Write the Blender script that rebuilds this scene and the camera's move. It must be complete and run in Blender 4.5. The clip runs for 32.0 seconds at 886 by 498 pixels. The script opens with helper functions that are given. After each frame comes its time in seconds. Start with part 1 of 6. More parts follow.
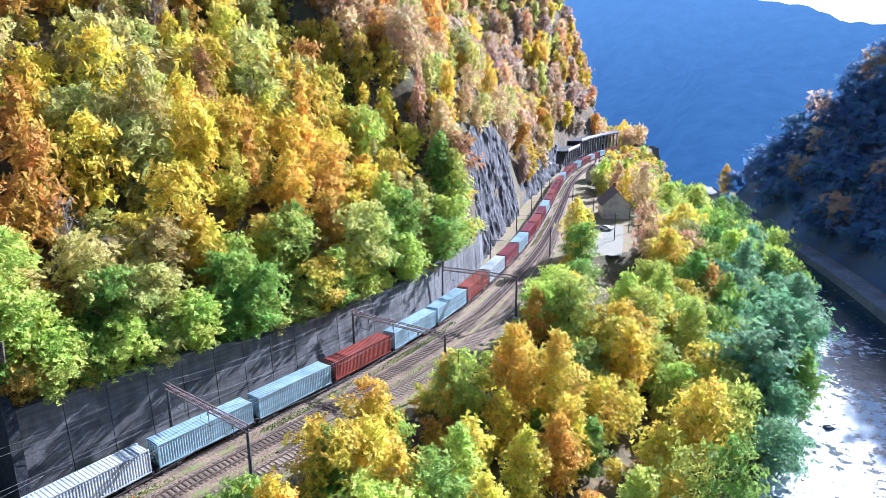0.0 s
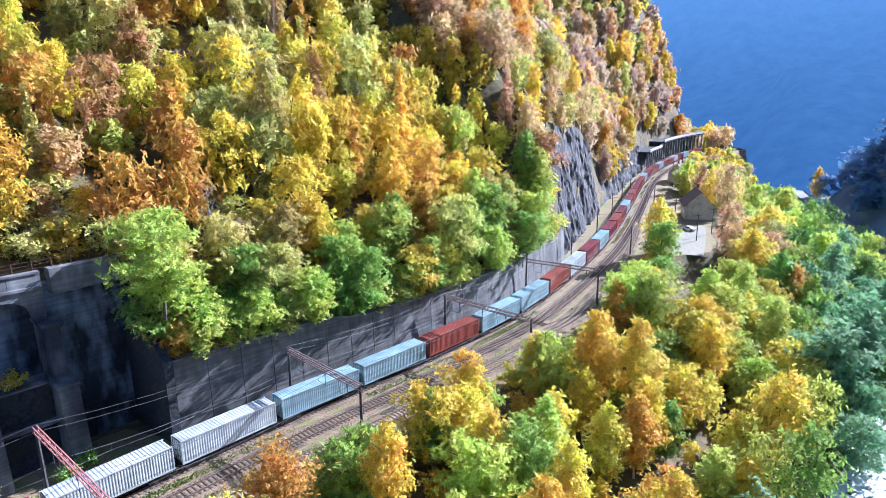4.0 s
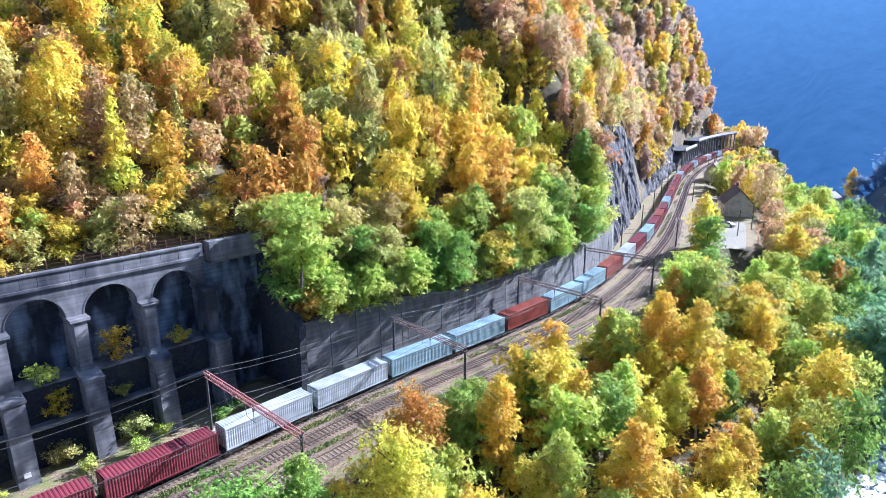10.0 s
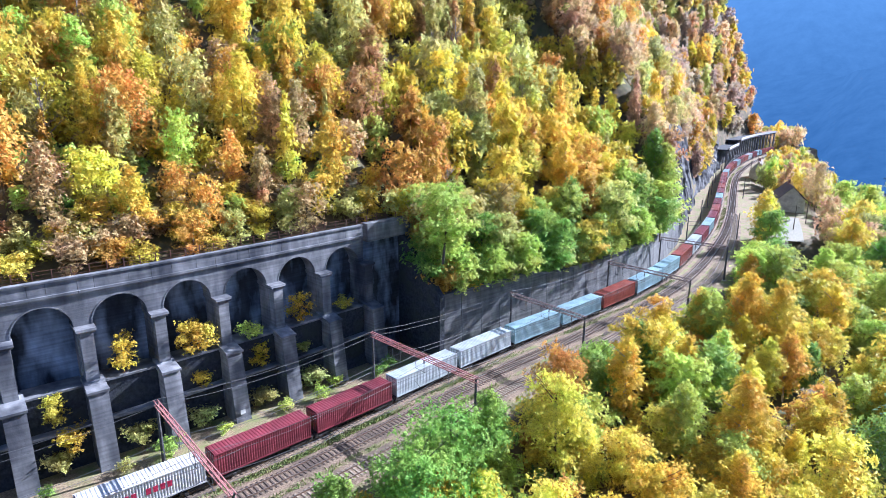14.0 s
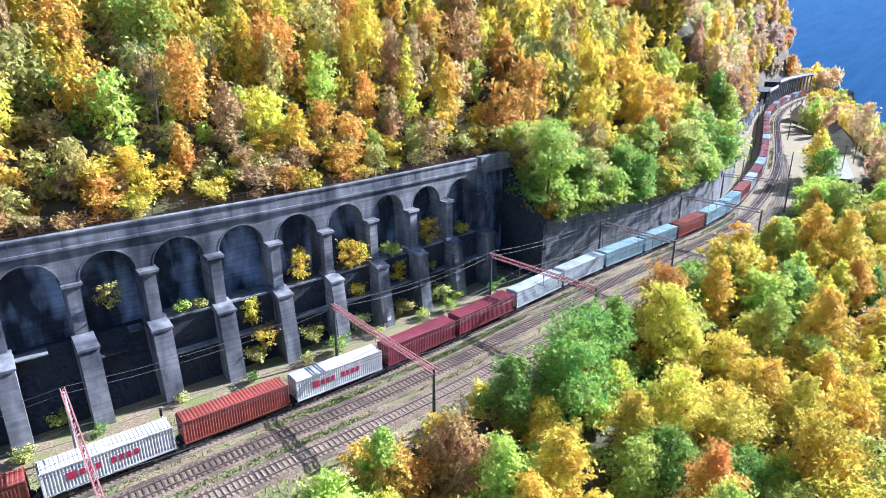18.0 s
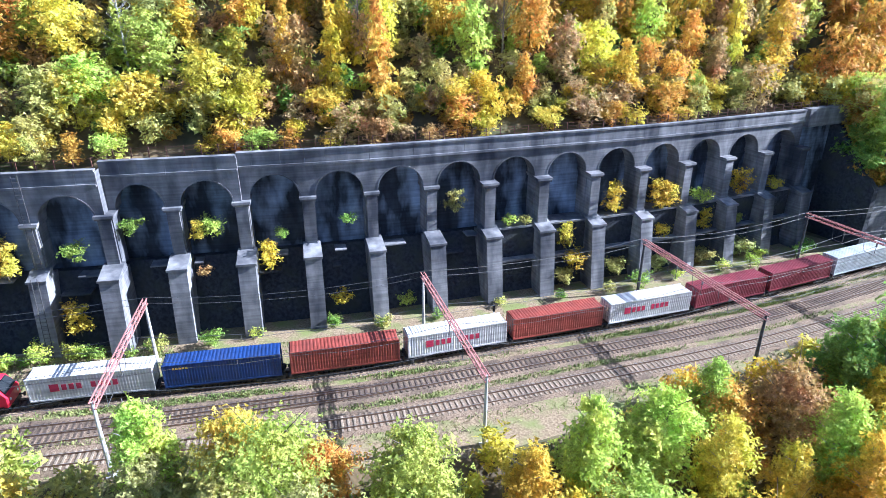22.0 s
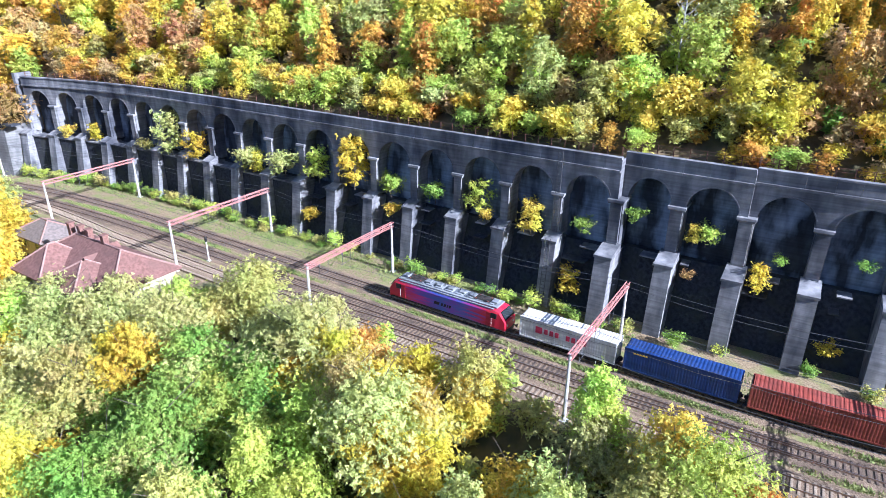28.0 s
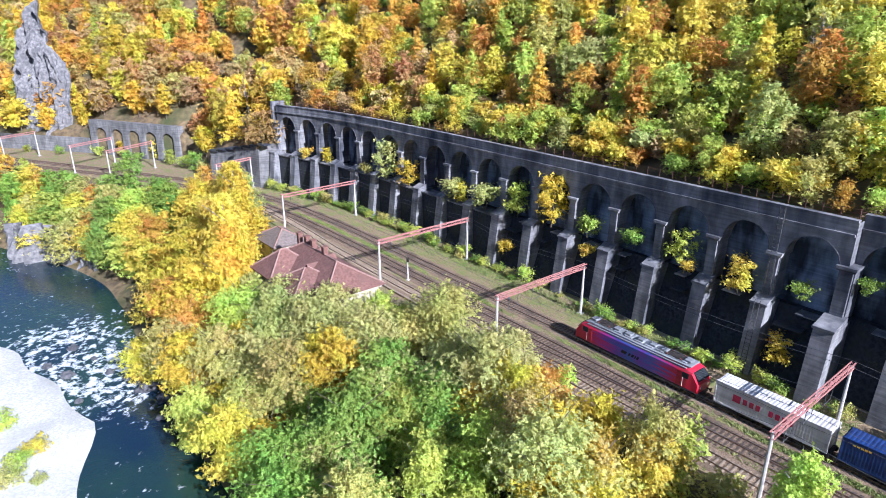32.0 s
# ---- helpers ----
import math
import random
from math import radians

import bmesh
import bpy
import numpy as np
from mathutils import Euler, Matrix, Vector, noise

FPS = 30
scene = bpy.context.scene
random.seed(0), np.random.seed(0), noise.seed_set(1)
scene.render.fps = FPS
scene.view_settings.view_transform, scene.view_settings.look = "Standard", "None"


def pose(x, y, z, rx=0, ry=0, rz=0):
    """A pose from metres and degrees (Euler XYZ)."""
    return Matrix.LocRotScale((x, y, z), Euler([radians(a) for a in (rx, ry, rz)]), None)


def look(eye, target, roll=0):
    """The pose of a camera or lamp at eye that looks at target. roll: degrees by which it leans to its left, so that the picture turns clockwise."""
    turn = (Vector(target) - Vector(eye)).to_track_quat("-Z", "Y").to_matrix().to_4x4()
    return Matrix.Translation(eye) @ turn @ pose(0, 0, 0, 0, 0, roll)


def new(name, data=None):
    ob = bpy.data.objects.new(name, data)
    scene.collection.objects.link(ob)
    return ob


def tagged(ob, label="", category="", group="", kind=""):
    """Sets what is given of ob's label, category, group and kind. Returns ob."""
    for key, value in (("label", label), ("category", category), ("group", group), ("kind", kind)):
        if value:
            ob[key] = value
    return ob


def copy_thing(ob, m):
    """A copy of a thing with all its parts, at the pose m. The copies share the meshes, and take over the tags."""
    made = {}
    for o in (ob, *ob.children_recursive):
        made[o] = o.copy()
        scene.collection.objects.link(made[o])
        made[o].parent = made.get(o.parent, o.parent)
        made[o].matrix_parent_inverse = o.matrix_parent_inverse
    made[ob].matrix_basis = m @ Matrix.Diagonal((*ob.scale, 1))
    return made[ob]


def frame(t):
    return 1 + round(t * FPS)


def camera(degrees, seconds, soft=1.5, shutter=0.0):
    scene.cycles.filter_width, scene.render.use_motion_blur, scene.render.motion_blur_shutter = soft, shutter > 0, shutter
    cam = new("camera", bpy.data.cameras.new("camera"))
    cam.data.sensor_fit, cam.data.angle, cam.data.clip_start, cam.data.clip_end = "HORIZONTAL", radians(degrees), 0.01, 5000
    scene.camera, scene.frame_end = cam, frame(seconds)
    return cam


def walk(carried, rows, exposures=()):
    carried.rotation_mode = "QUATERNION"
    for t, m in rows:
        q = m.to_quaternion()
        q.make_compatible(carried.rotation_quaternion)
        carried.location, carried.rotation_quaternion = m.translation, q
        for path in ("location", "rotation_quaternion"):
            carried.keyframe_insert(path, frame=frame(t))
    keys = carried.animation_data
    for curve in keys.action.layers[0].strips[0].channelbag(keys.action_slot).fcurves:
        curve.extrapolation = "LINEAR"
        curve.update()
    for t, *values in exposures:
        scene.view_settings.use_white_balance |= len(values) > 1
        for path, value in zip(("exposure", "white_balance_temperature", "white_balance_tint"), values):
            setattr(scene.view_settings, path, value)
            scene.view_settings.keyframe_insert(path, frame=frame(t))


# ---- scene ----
cam = camera(71.4, 32, soft=0.68)
PATH = [
    (0, (-0.228, 1.031, 42.133), (-0.156, 2.967, 41.637), -0.4),
    (1, (-1.286, -0.365, 42.13), (-1.337, 1.572, 41.636), -0.4),
    (2, (-2.044, -2.098, 42.259), (-2.15, -0.163, 41.763), -0.4),
    (3, (-2.498, -4.367, 42.355), (-2.633, -2.433, 41.862), -0.6),
    (3.5, (-2.722, -5.643, 42.402), (-2.871, -3.711, 41.908), -0.5),
    (5.5, (-4.63, -10.495, 42.712), (-4.814, -8.567, 42.214), -0.2),
    (6, (-5.285, -11.584, 42.786), (-5.472, -9.657, 42.287), -0.1),
    (7, (-6.586, -13.664, 42.95), (-6.782, -11.738, 42.447), 0.0),
    (8, (-7.995, -15.373, 43.213), (-8.202, -13.448, 42.711), -0.1),
    (9, (-9.868, -17.327, 43.342), (-10.082, -15.404, 42.838), 0.1),
    (10, (-12.743, -20.284, 43.751), (-12.964, -18.363, 43.241), 0.3),
    (11, (-16.593, -23.889, 44.147), (-16.83, -21.97, 43.634), 0.5),
    (12, (-20.56, -28.085, 44.283), (-20.816, -26.169, 43.77), 0.4),
    (13, (-24.298, -32.383, 44.458), (-24.567, -30.469, 43.943), 0.4),
    (14, (-27.84, -36.338, 44.482), (-28.122, -34.426, 43.969), 0.3),
    (14.5, (-29.548, -38.223, 44.505), (-29.835, -36.311, 43.992), 0.2),
    (16.5, (-36.627, -45.919, 44.687), (-36.94, -44.014, 44.164), -0.1),
    (17, (-38.505, -47.811, 44.744), (-38.824, -45.908, 44.217), -0.1),
    (17.5, (-40.456, -49.459, 44.734), (-40.775, -47.567, 44.168), -0.1),
    (18, (-42.49, -51.216, 44.693), (-42.804, -49.36, 44.018), -0.1),
    (18.5, (-44.618, -53.04, 44.644), (-44.928, -51.221, 43.872), -0.1),
    (19, (-46.79, -54.816, 44.524), (-47.119, -53.027, 43.693), -0.1),
    (19.5, (-48.998, -56.283, 44.264), (-49.386, -54.505, 43.434), -0.1),
    (20, (-50.843, -57.514, 44.01), (-51.325, -55.759, 43.182), 0.1),
    (21, (-53.311, -59.383, 43.344), (-54.018, -57.7, 42.526), 0.1),
    (22, (-54.615, -60.913, 42.598), (-55.539, -59.333, 41.79), 0.2),
    (23, (-55.78, -61.859, 42.145), (-56.929, -60.435, 41.338), 0.3),
    (24, (-56.341, -62.671, 42.117), (-57.7, -61.45, 41.303), 0.4),
    (25, (-56.428, -63.291, 42.318), (-57.934, -62.264, 41.496), 0.3),
    (25.5, (-56.414, -63.68, 42.365), (-57.974, -62.737, 41.541), 0.4),
    (27.5, (-56.282, -65.23, 42.751), (-58.006, -64.613, 41.947), 0.4),
    (28, (-56.1, -65.631, 42.889), (-57.862, -65.121, 42.091), 0.4),
    (29, (-56.0, -65.684, 43.515), (-57.809, -65.368, 42.722), 0.1),
    (30, (-55.904, -65.76, 43.908), (-57.742, -65.601, 43.137), -0.2),
    (31, (-55.9, -65.946, 43.945), (-57.76, -65.921, 43.21), -0.4),
    (32, (-55.288, -66.571, 43.643), (-57.161, -66.65, 42.945), -0.0),
]
walk(cam, [(t, look(eye, target, roll)) for t, eye, target, roll in PATH],
     [(0.0, 1.50, 5200, 20), (15.0, 1.57, 5180, 18), (21.0, 1.71, 5180, 15), (25.0, 1.74, 5220, 16), (28.0, 1.46, 5250, 18), (32.0, 1.03, 5480, 20)])

# ---- light ----
SUN_AZIMUTH, SUN_HEIGHT = 40.0, 29.0   # degrees from +x, degrees up
world = bpy.data.worlds.new("world")
scene.world = world
world.use_nodes = True
wn = world.node_tree
sky = wn.nodes.new("ShaderNodeTexSky")
sky.sky_type = "NISHITA"
sky.sun_disc = False
sky.sun_elevation = radians(SUN_HEIGHT)
sky.sun_rotation = radians(90 - SUN_AZIMUTH)
sky.altitude = 400
wn.nodes["Background"].inputs["Strength"].default_value = 0.068
wn.links.new(sky.outputs[0], wn.nodes["Background"].inputs["Color"])
sun_data = bpy.data.lights.new("sun", "SUN")
sun_data.energy, sun_data.angle, sun_data.color = 5.0, radians(0.5), (1.0, 0.965, 0.91)
sun = new("sun", sun_data)
ca, ce = math.cos(radians(SUN_AZIMUTH)), math.cos(radians(SUN_HEIGHT))
sun.matrix_world = look((0, 0, 300), Vector((0, 0, 300)) - Vector((ca * ce, math.sin(radians(SUN_AZIMUTH)) * ce, math.sin(radians(SUN_HEIGHT)))))

# ---- the line of the railway ----
# The track beside the hill, from the river bend in the south-west to the gallery in the north-east.
LINE = [(-310, -385), (-286, -315), (-268, -262), (-252, -219), (-237, -176), (-221, -137), (-206, -115.5), (-188.5, -97), (-172, -82),
        (-152, -64.3), (-133, -47.6), (-118.4, -35), (-97.2, -16), (-87.4, -6), (-78.2, 4.3), (-68.2, 15.2), (-59.3, 25.8),
        (-46.5, 43), (-34, 60.2), (-24.8, 71.4), (-16.2, 82), (-8.1, 92.6), (0, 104.2), (9.4, 121.5), (20.6, 147), (31, 174),
        (46, 221), (68, 293), (92, 351), (121, 406), (152, 447), (190, 482), (228, 525), (245, 590), (240, 680)]


def smooth_line(points, n=20):
    p = np.array(points, float)
    out = []
    for i in range(len(p) - 1):
        a, b, c, e = p[max(i - 1, 0)], p[i], p[i + 1], p[min(i + 2, len(p) - 1)]
        for k in range(n):
            u = k / n
            out.append(.5 * (2 * b + (c - a) * u + (2 * a - 5 * b + 4 * c - e) * u * u + (3 * b - a - 3 * c + e) * u ** 3))
    out = np.array(out + [p[-1]])
    for _ in range(60):
        out[1:-1] = (out[:-2] + 2 * out[1:-1] + out[2:]) / 4
    return out


CL = smooth_line(LINE)
CS = np.r_[0, np.cumsum(np.hypot(*np.diff(CL, axis=0).T))]
CS = CS - CS[40]                                  # zero at the third point of the line
CT = np.gradient(CL, axis=0)
CT /= np.linalg.norm(CT, axis=1)[:, None]
CN = np.c_[-CT[:, 1], CT[:, 0]]                   # towards the hill
S0, S1 = float(CS[0]), float(CS[-1])


def xy(s, d):
    """Plan place of a point s along the line and d towards the hill; arrays too."""
    cx, cy = np.interp(s, CS, CL[:, 0]), np.interp(s, CS, CL[:, 1])
    nx, ny = np.interp(s, CS, CN[:, 0]), np.interp(s, CS, CN[:, 1])
    return cx + nx * d, cy + ny * d


def P(s, d, z):
    x, y = xy(s, d)
    return Vector((float(x), float(y), float(z)))


def heading(s):
    """Degrees from +x in which the line runs at s."""
    return math.degrees(math.atan2(np.interp(s, CS, CT[:, 1]), np.interp(s, CS, CT[:, 0])))


def at_line(s, d, z=0.0, turn=0.0):
    p = P(s, d, z)
    return pose(p.x, p.y, p.z, 0, 0, heading(s) + turn)


def ramp(s, *pairs):
    return np.interp(s, [p[0] for p in pairs], [p[1] for p in pairs])


# ---- materials ----
def material(name, a, b, scale=1.0, rough=0.85, bump=0.2, metal=0.0, fine=8.0, c=None, c_scale=0.2, c_amount=0.4, streak=False, vary=0.0, spec=0.35):
    """Two colours mixed by fine noise, a third in large stains; bump from the fine noise."""
    m = bpy.data.materials.new(name)
    m.use_nodes = True
    t = m.node_tree
    n, l = t.nodes, t.links
    bs = n["Principled BSDF"]
    geo = n.new("ShaderNodeNewGeometry")
    mp = n.new("ShaderNodeMapping")
    mp.inputs["Scale"].default_value = (1, 1, 0.4) if streak else (1, 1, 1)
    l.new(geo.outputs["Position"], mp.inputs["Vector"])
    n1 = n.new("ShaderNodeTexNoise")
    n1.inputs["Scale"].default_value, n1.inputs["Detail"].default_value = scale, 6
    l.new(mp.outputs[0], n1.inputs["Vector"])
    r1 = n.new("ShaderNodeMapRange")
    r1.inputs[1].default_value, r1.inputs[2].default_value = 0.35, 0.65
    l.new(n1.outputs["Fac"], r1.inputs[0])
    mix = n.new("ShaderNodeMixRGB")
    mix.inputs[1].default_value, mix.inputs[2].default_value = (*a, 1), (*b, 1)
    l.new(r1.outputs[0], mix.inputs[0])
    out = mix.outputs[0]
    if c:
        n3 = n.new("ShaderNodeTexNoise")
        n3.inputs["Scale"].default_value, n3.inputs["Detail"].default_value = c_scale, 4
        l.new(mp.outputs[0], n3.inputs["Vector"])
        r3 = n.new("ShaderNodeMapRange")
        r3.inputs[1].default_value, r3.inputs[2].default_value, r3.inputs[4].default_value = 0.45, 0.7, c_amount * 2
        l.new(n3.outputs["Fac"], r3.inputs[0])
        mix3 = n.new("ShaderNodeMixRGB")
        mix3.inputs[2].default_value = (*c, 1)
        l.new(r3.outputs[0], mix3.inputs[0])
        l.new(out, mix3.inputs[1])
        out = mix3.outputs[0]
    if streak:
        m2 = n.new("ShaderNodeMapping")
        m2.inputs["Scale"].default_value = (.16, .16, 4.2)
        l.new(geo.outputs["Position"], m2.inputs["Vector"])
        wv = n.new("ShaderNodeTexNoise")
        wv.inputs["Scale"].default_value, wv.inputs["Detail"].default_value = 0.8, 7
        l.new(m2.outputs[0], wv.inputs["Vector"])
        rw = n.new("ShaderNodeMapRange")
        rw.inputs[1].default_value, rw.inputs[2].default_value, rw.inputs[3].default_value, rw.inputs[4].default_value = .32, .62, .76, 1.13
        l.new(wv.outputs["Fac"], rw.inputs[0])
        hw = n.new("ShaderNodeHueSaturation")
        l.new(rw.outputs[0], hw.inputs["Value"])
        l.new(out, hw.inputs["Color"])
        out = hw.outputs[0]
    if vary:
        info = n.new("ShaderNodeObjectInfo")
        rv = n.new("ShaderNodeMapRange")
        rv.inputs[3].default_value, rv.inputs[4].default_value = 1 - vary, 1 + vary
        l.new(info.outputs["Random"], rv.inputs[0])
        hv = n.new("ShaderNodeHueSaturation")
        l.new(rv.outputs[0], hv.inputs["Value"])
        l.new(out, hv.inputs["Color"])
        out = hv.outputs[0]
    l.new(out, bs.inputs["Base Color"])
    bs.inputs["Roughness"].default_value, bs.inputs["Metallic"].default_value = rough, metal
    bs.inputs["Specular IOR Level"].default_value = spec
    if bump:
        n2 = n.new("ShaderNodeTexNoise")
        n2.inputs["Scale"].default_value, n2.inputs["Detail"].default_value = fine, 5
        l.new(geo.outputs["Position"], n2.inputs["Vector"])
        bp = n.new("ShaderNodeBump")
        bp.inputs["Strength"].default_value, bp.inputs["Distance"].default_value = bump, 0.1
        l.new(n2.outputs["Fac"], bp.inputs["Height"])
        l.new(bp.outputs[0], bs.inputs["Normal"])
    return m


def leaf_material(name, from_object, spray):
    """Leaves: colour from the object or from the tree's own attribute, each clump a little different, light passes through."""
    m = bpy.data.materials.new(name)
    m.use_nodes = True
    t = m.node_tree
    n, l = t.nodes, t.links
    bs = n["Principled BSDF"]
    if from_object:
        src = n.new("ShaderNodeObjectInfo").outputs["Color"]
    else:
        at = n.new("ShaderNodeAttribute")
        at.attribute_name = "leaf"
        src = at.outputs["Color"]
    geo = n.new("ShaderNodeNewGeometry")
    # single leaves and tufts: each cell has its own tone and tilt
    cell = n.new("ShaderNodeTexVoronoi")
    cell.inputs["Scale"].default_value = spray
    l.new(geo.outputs["Position"], cell.inputs["Vector"])
    rgb = n.new("ShaderNodeSeparateColor")
    l.new(cell.outputs["Color"], rgb.inputs[0])
    rv = n.new("ShaderNodeMapRange")
    rv.inputs[3].default_value, rv.inputs[4].default_value = 0.88, 1.12
    l.new(geo.outputs["Random Per Island"], rv.inputs[0])
    rc = n.new("ShaderNodeMapRange")
    rc.inputs[3].default_value, rc.inputs[4].default_value = 0.72, 1.2
    l.new(rgb.outputs[0], rc.inputs[0])
    val = n.new("ShaderNodeMath")
    val.operation = "MULTIPLY"
    l.new(rv.outputs[0], val.inputs[0])
    l.new(rc.outputs[0], val.inputs[1])
    rh = n.new("ShaderNodeMapRange")
    rh.inputs[3].default_value, rh.inputs[4].default_value = 0.462, 0.532
    ns = n.new("ShaderNodeTexNoise")
    ns.inputs["Scale"].default_value = 0.26
    ns.inputs["Detail"].default_value = 4.0
    l.new(geo.outputs["Position"], ns.inputs["Vector"])
    l.new(ns.outputs["Fac"], rh.inputs[0])
    rh.inputs[1].default_value, rh.inputs[2].default_value = 0.25, 0.75
    hv = n.new("ShaderNodeHueSaturation")
    l.new(rh.outputs[0], hv.inputs["Hue"])
    l.new(val.outputs[0], hv.inputs["Value"])
    l.new(src, hv.inputs["Color"])
    l.new(hv.outputs[0], bs.inputs["Base Color"])
    bs.inputs["Roughness"].default_value = 0.55
    bs.inputs["Specular IOR Level"].default_value = 0.14
    tilt = n.new("ShaderNodeVectorMath")
    tilt.operation = "MULTIPLY_ADD"
    l.new(cell.outputs["Color"], tilt.inputs[0])
    tilt.inputs[1].default_value, tilt.inputs[2].default_value = (1.2, 1.2, .9), (-.6, -.6, -.45)
    lean = n.new("ShaderNodeVectorMath")
    l.new(geo.outputs["Normal"], lean.inputs[0])
    l.new(tilt.outputs[0], lean.inputs[1])
    unit = n.new("ShaderNodeVectorMath")
    unit.operation = "NORMALIZE"
    l.new(lean.outputs[0], unit.inputs[0])
    l.new(unit.outputs[0], bs.inputs["Normal"])
    tr = n.new("ShaderNodeBsdfTranslucent")
    l.new(hv.outputs[0], tr.inputs["Color"])
    l.new(unit.outputs[0], tr.inputs["Normal"])
    mx = n.new("ShaderNodeMixShader")
    mx.inputs[0].default_value = 0.43
    l.new(bs.outputs[0], mx.inputs[1])
    l.new(tr.outputs[0], mx.inputs[2])
    # gaps between the single leaves
    cut = n.new("ShaderNodeMath")
    cut.operation = "LESS_THAN"
    cut.inputs[1].default_value = 0.61
    l.new(cell.outputs["Distance"], cut.inputs[0])
    air = n.new("ShaderNodeBsdfTransparent")
    rag = n.new("ShaderNodeMixShader")
    l.new(cut.outputs[0], rag.inputs[0])
    l.new(air.outputs[0], rag.inputs[1])
    l.new(mx.outputs[0], rag.inputs[2])
    l.new(rag.outputs[0], n["Material Output"].inputs["Surface"])
    return m


M = {}
M["concrete"] = material("weathered_concrete", (0.155, 0.158, 0.17), (0.29, 0.29, 0.298), 0.8, 0.9, 0.16, fine=5, c=(0.055, 0.06, 0.076), c_scale=0.26, c_amount=0.55, streak=True, vary=0.1)
M["wall"] = material("retaining_concrete", (0.135, 0.137, 0.14), (0.235, 0.235, 0.232), 0.9, 0.9, 0.3, fine=4, c=(0.10, 0.10, 0.10), c_scale=0.3, c_amount=0.4, streak=True, vary=0.08)
# masonry of the recesses, their deep blue shade mixed into the colour
M["masonry"] = material("shade_dark_masonry", (0.024, 0.029, 0.039), (0.055, 0.06, 0.074), 2.2, 0.95, 0.6, fine=3, c=(0.05, 0.055, 0.05), c_scale=0.4, c_amount=0.5)
# recess concrete, darkened blue for shade beneath its pale stains
M["plaster"] = material("shaded_stained_recess_concrete", (0.022, 0.027, 0.036), (0.055, 0.064, 0.082), 0.7, 0.9, 0.3, fine=4, c=(0.34, 0.42, 0.56), c_scale=0.34, c_amount=0.5, streak=True)
M["ballast"] = material("brown_ballast", (0.15, 0.10, 0.064), (0.35, 0.26, 0.175), 6.0, 0.95, 0.8, fine=14, c=(0.10, 0.075, 0.055), c_scale=0.25, c_amount=0.5)
M["dirt"] = material("gravel_verge", (0.19, 0.135, 0.08), (0.36, 0.275, 0.17), 4.0, 0.95, 0.6, fine=10, c=(0.20, 0.225, 0.07), c_scale=0.35, c_amount=0.55)
M["forest_floor"] = material("forest_floor", (0.10, 0.075, 0.045), (0.22, 0.16, 0.085), 0.6, 0.95, 0.8, fine=2, c=(0.065, 0.08, 0.03), c_scale=0.08, c_amount=0.5)
M["grass"] = material("grass_blades", (0.15, 0.22, 0.055), (0.29, 0.31, 0.10), 0.7, 0.8, 0.0)
M["rock"] = material("grey_schist", (0.065, 0.068, 0.076), (0.15, 0.15, 0.158), 1.6, 0.85, 0.7, fine=3.5, c=(0.04, 0.042, 0.05), c_scale=0.5, c_amount=0.45)
M["pale_rock"] = material("pale_grey_rock", (0.11, 0.11, 0.118), (0.25, 0.245, 0.24), 1.2, 0.9, 0.7, fine=3, c=(0.10, 0.10, 0.105), c_scale=0.4, c_amount=0.45)
M["rail"] = material("rail_steel", (0.16, 0.10, 0.07), (0.28, 0.20, 0.15), 3.0, 0.5, 0.1, metal=0.5)
M["rail_top"] = material("polished_rail", (0.45, 0.43, 0.42), (0.55, 0.53, 0.5), 3.0, 0.35, 0.0, metal=0.9)
M["sleeper_wood"] = material("dark_wooden_sleeper", (0.06, 0.045, 0.035), (0.14, 0.10, 0.075), 5.0, 0.9, 0.4, vary=0.12)
M["sleeper_concrete"] = material("concrete_sleeper", (0.22, 0.17, 0.12), (0.36, 0.29, 0.215), 5.0, 0.9, 0.3, vary=0.12)
M["mast"] = material("mast_concrete", (0.42, 0.40, 0.38), (0.55, 0.53, 0.5), 3.0, 0.85, 0.2)
M["mast_dark"] = material("dark_steel_mast", (0.05, 0.05, 0.055), (0.10, 0.10, 0.10), 3.0, 0.7, 0.2)
M["lattice"] = material("red_oxide_lattice", (0.34, 0.14, 0.125), (0.46, 0.22, 0.20), 4.0, 0.7, 0.1)
M["lattice_dark"] = material("brown_grey_lattice", (0.16, 0.115, 0.105), (0.25, 0.19, 0.18), 4.0, 0.7, 0.1)
M["wire"] = material("copper_wire", (0.10, 0.10, 0.10), (0.20, 0.20, 0.20), 3.0, 0.5, 0.0, metal=0.6)
M["bark"] = material("bark", (0.08, 0.065, 0.05), (0.17, 0.14, 0.11), 3.0, 0.95, 0.5, fine=8)
M["birch"] = material("pale_bark", (0.35, 0.33, 0.30), (0.55, 0.53, 0.5), 3.0, 0.9, 0.3, c=(0.08, 0.07, 0.06), c_scale=1.5)
M["leaf"] = leaf_material("tree_leaves", True, 7.2)
M["leaf_far"] = leaf_material("forest_leaves", False, 4.2)


# ---- mesh tools ----
def part(name, bm, mat, parent=None, label=""):
    me = bpy.data.meshes.new(name)
    bm.to_mesh(me)
    bm.free()
    return part_mesh(name, me, mat, parent, label)


def part_mesh(name, me, mat, parent=None, label=""):
    for k in (mat if isinstance(mat, (list, tuple)) else [mat]):
        if k and len(me.materials) < (len(mat) if isinstance(mat, (list, tuple)) else 1):
            me.materials.append(M[k])
    ob = new(name, me)
    if parent:
        ob.parent = parent
    if label:
        tagged(ob, label)
    return ob


def thing(name, label, category, m=None, group="", kind=""):
    ob = new(name)
    ob.empty_display_size = 0.2
    if m is not None:
        ob.matrix_basis = m
    return tagged(ob, label, category, group, kind)


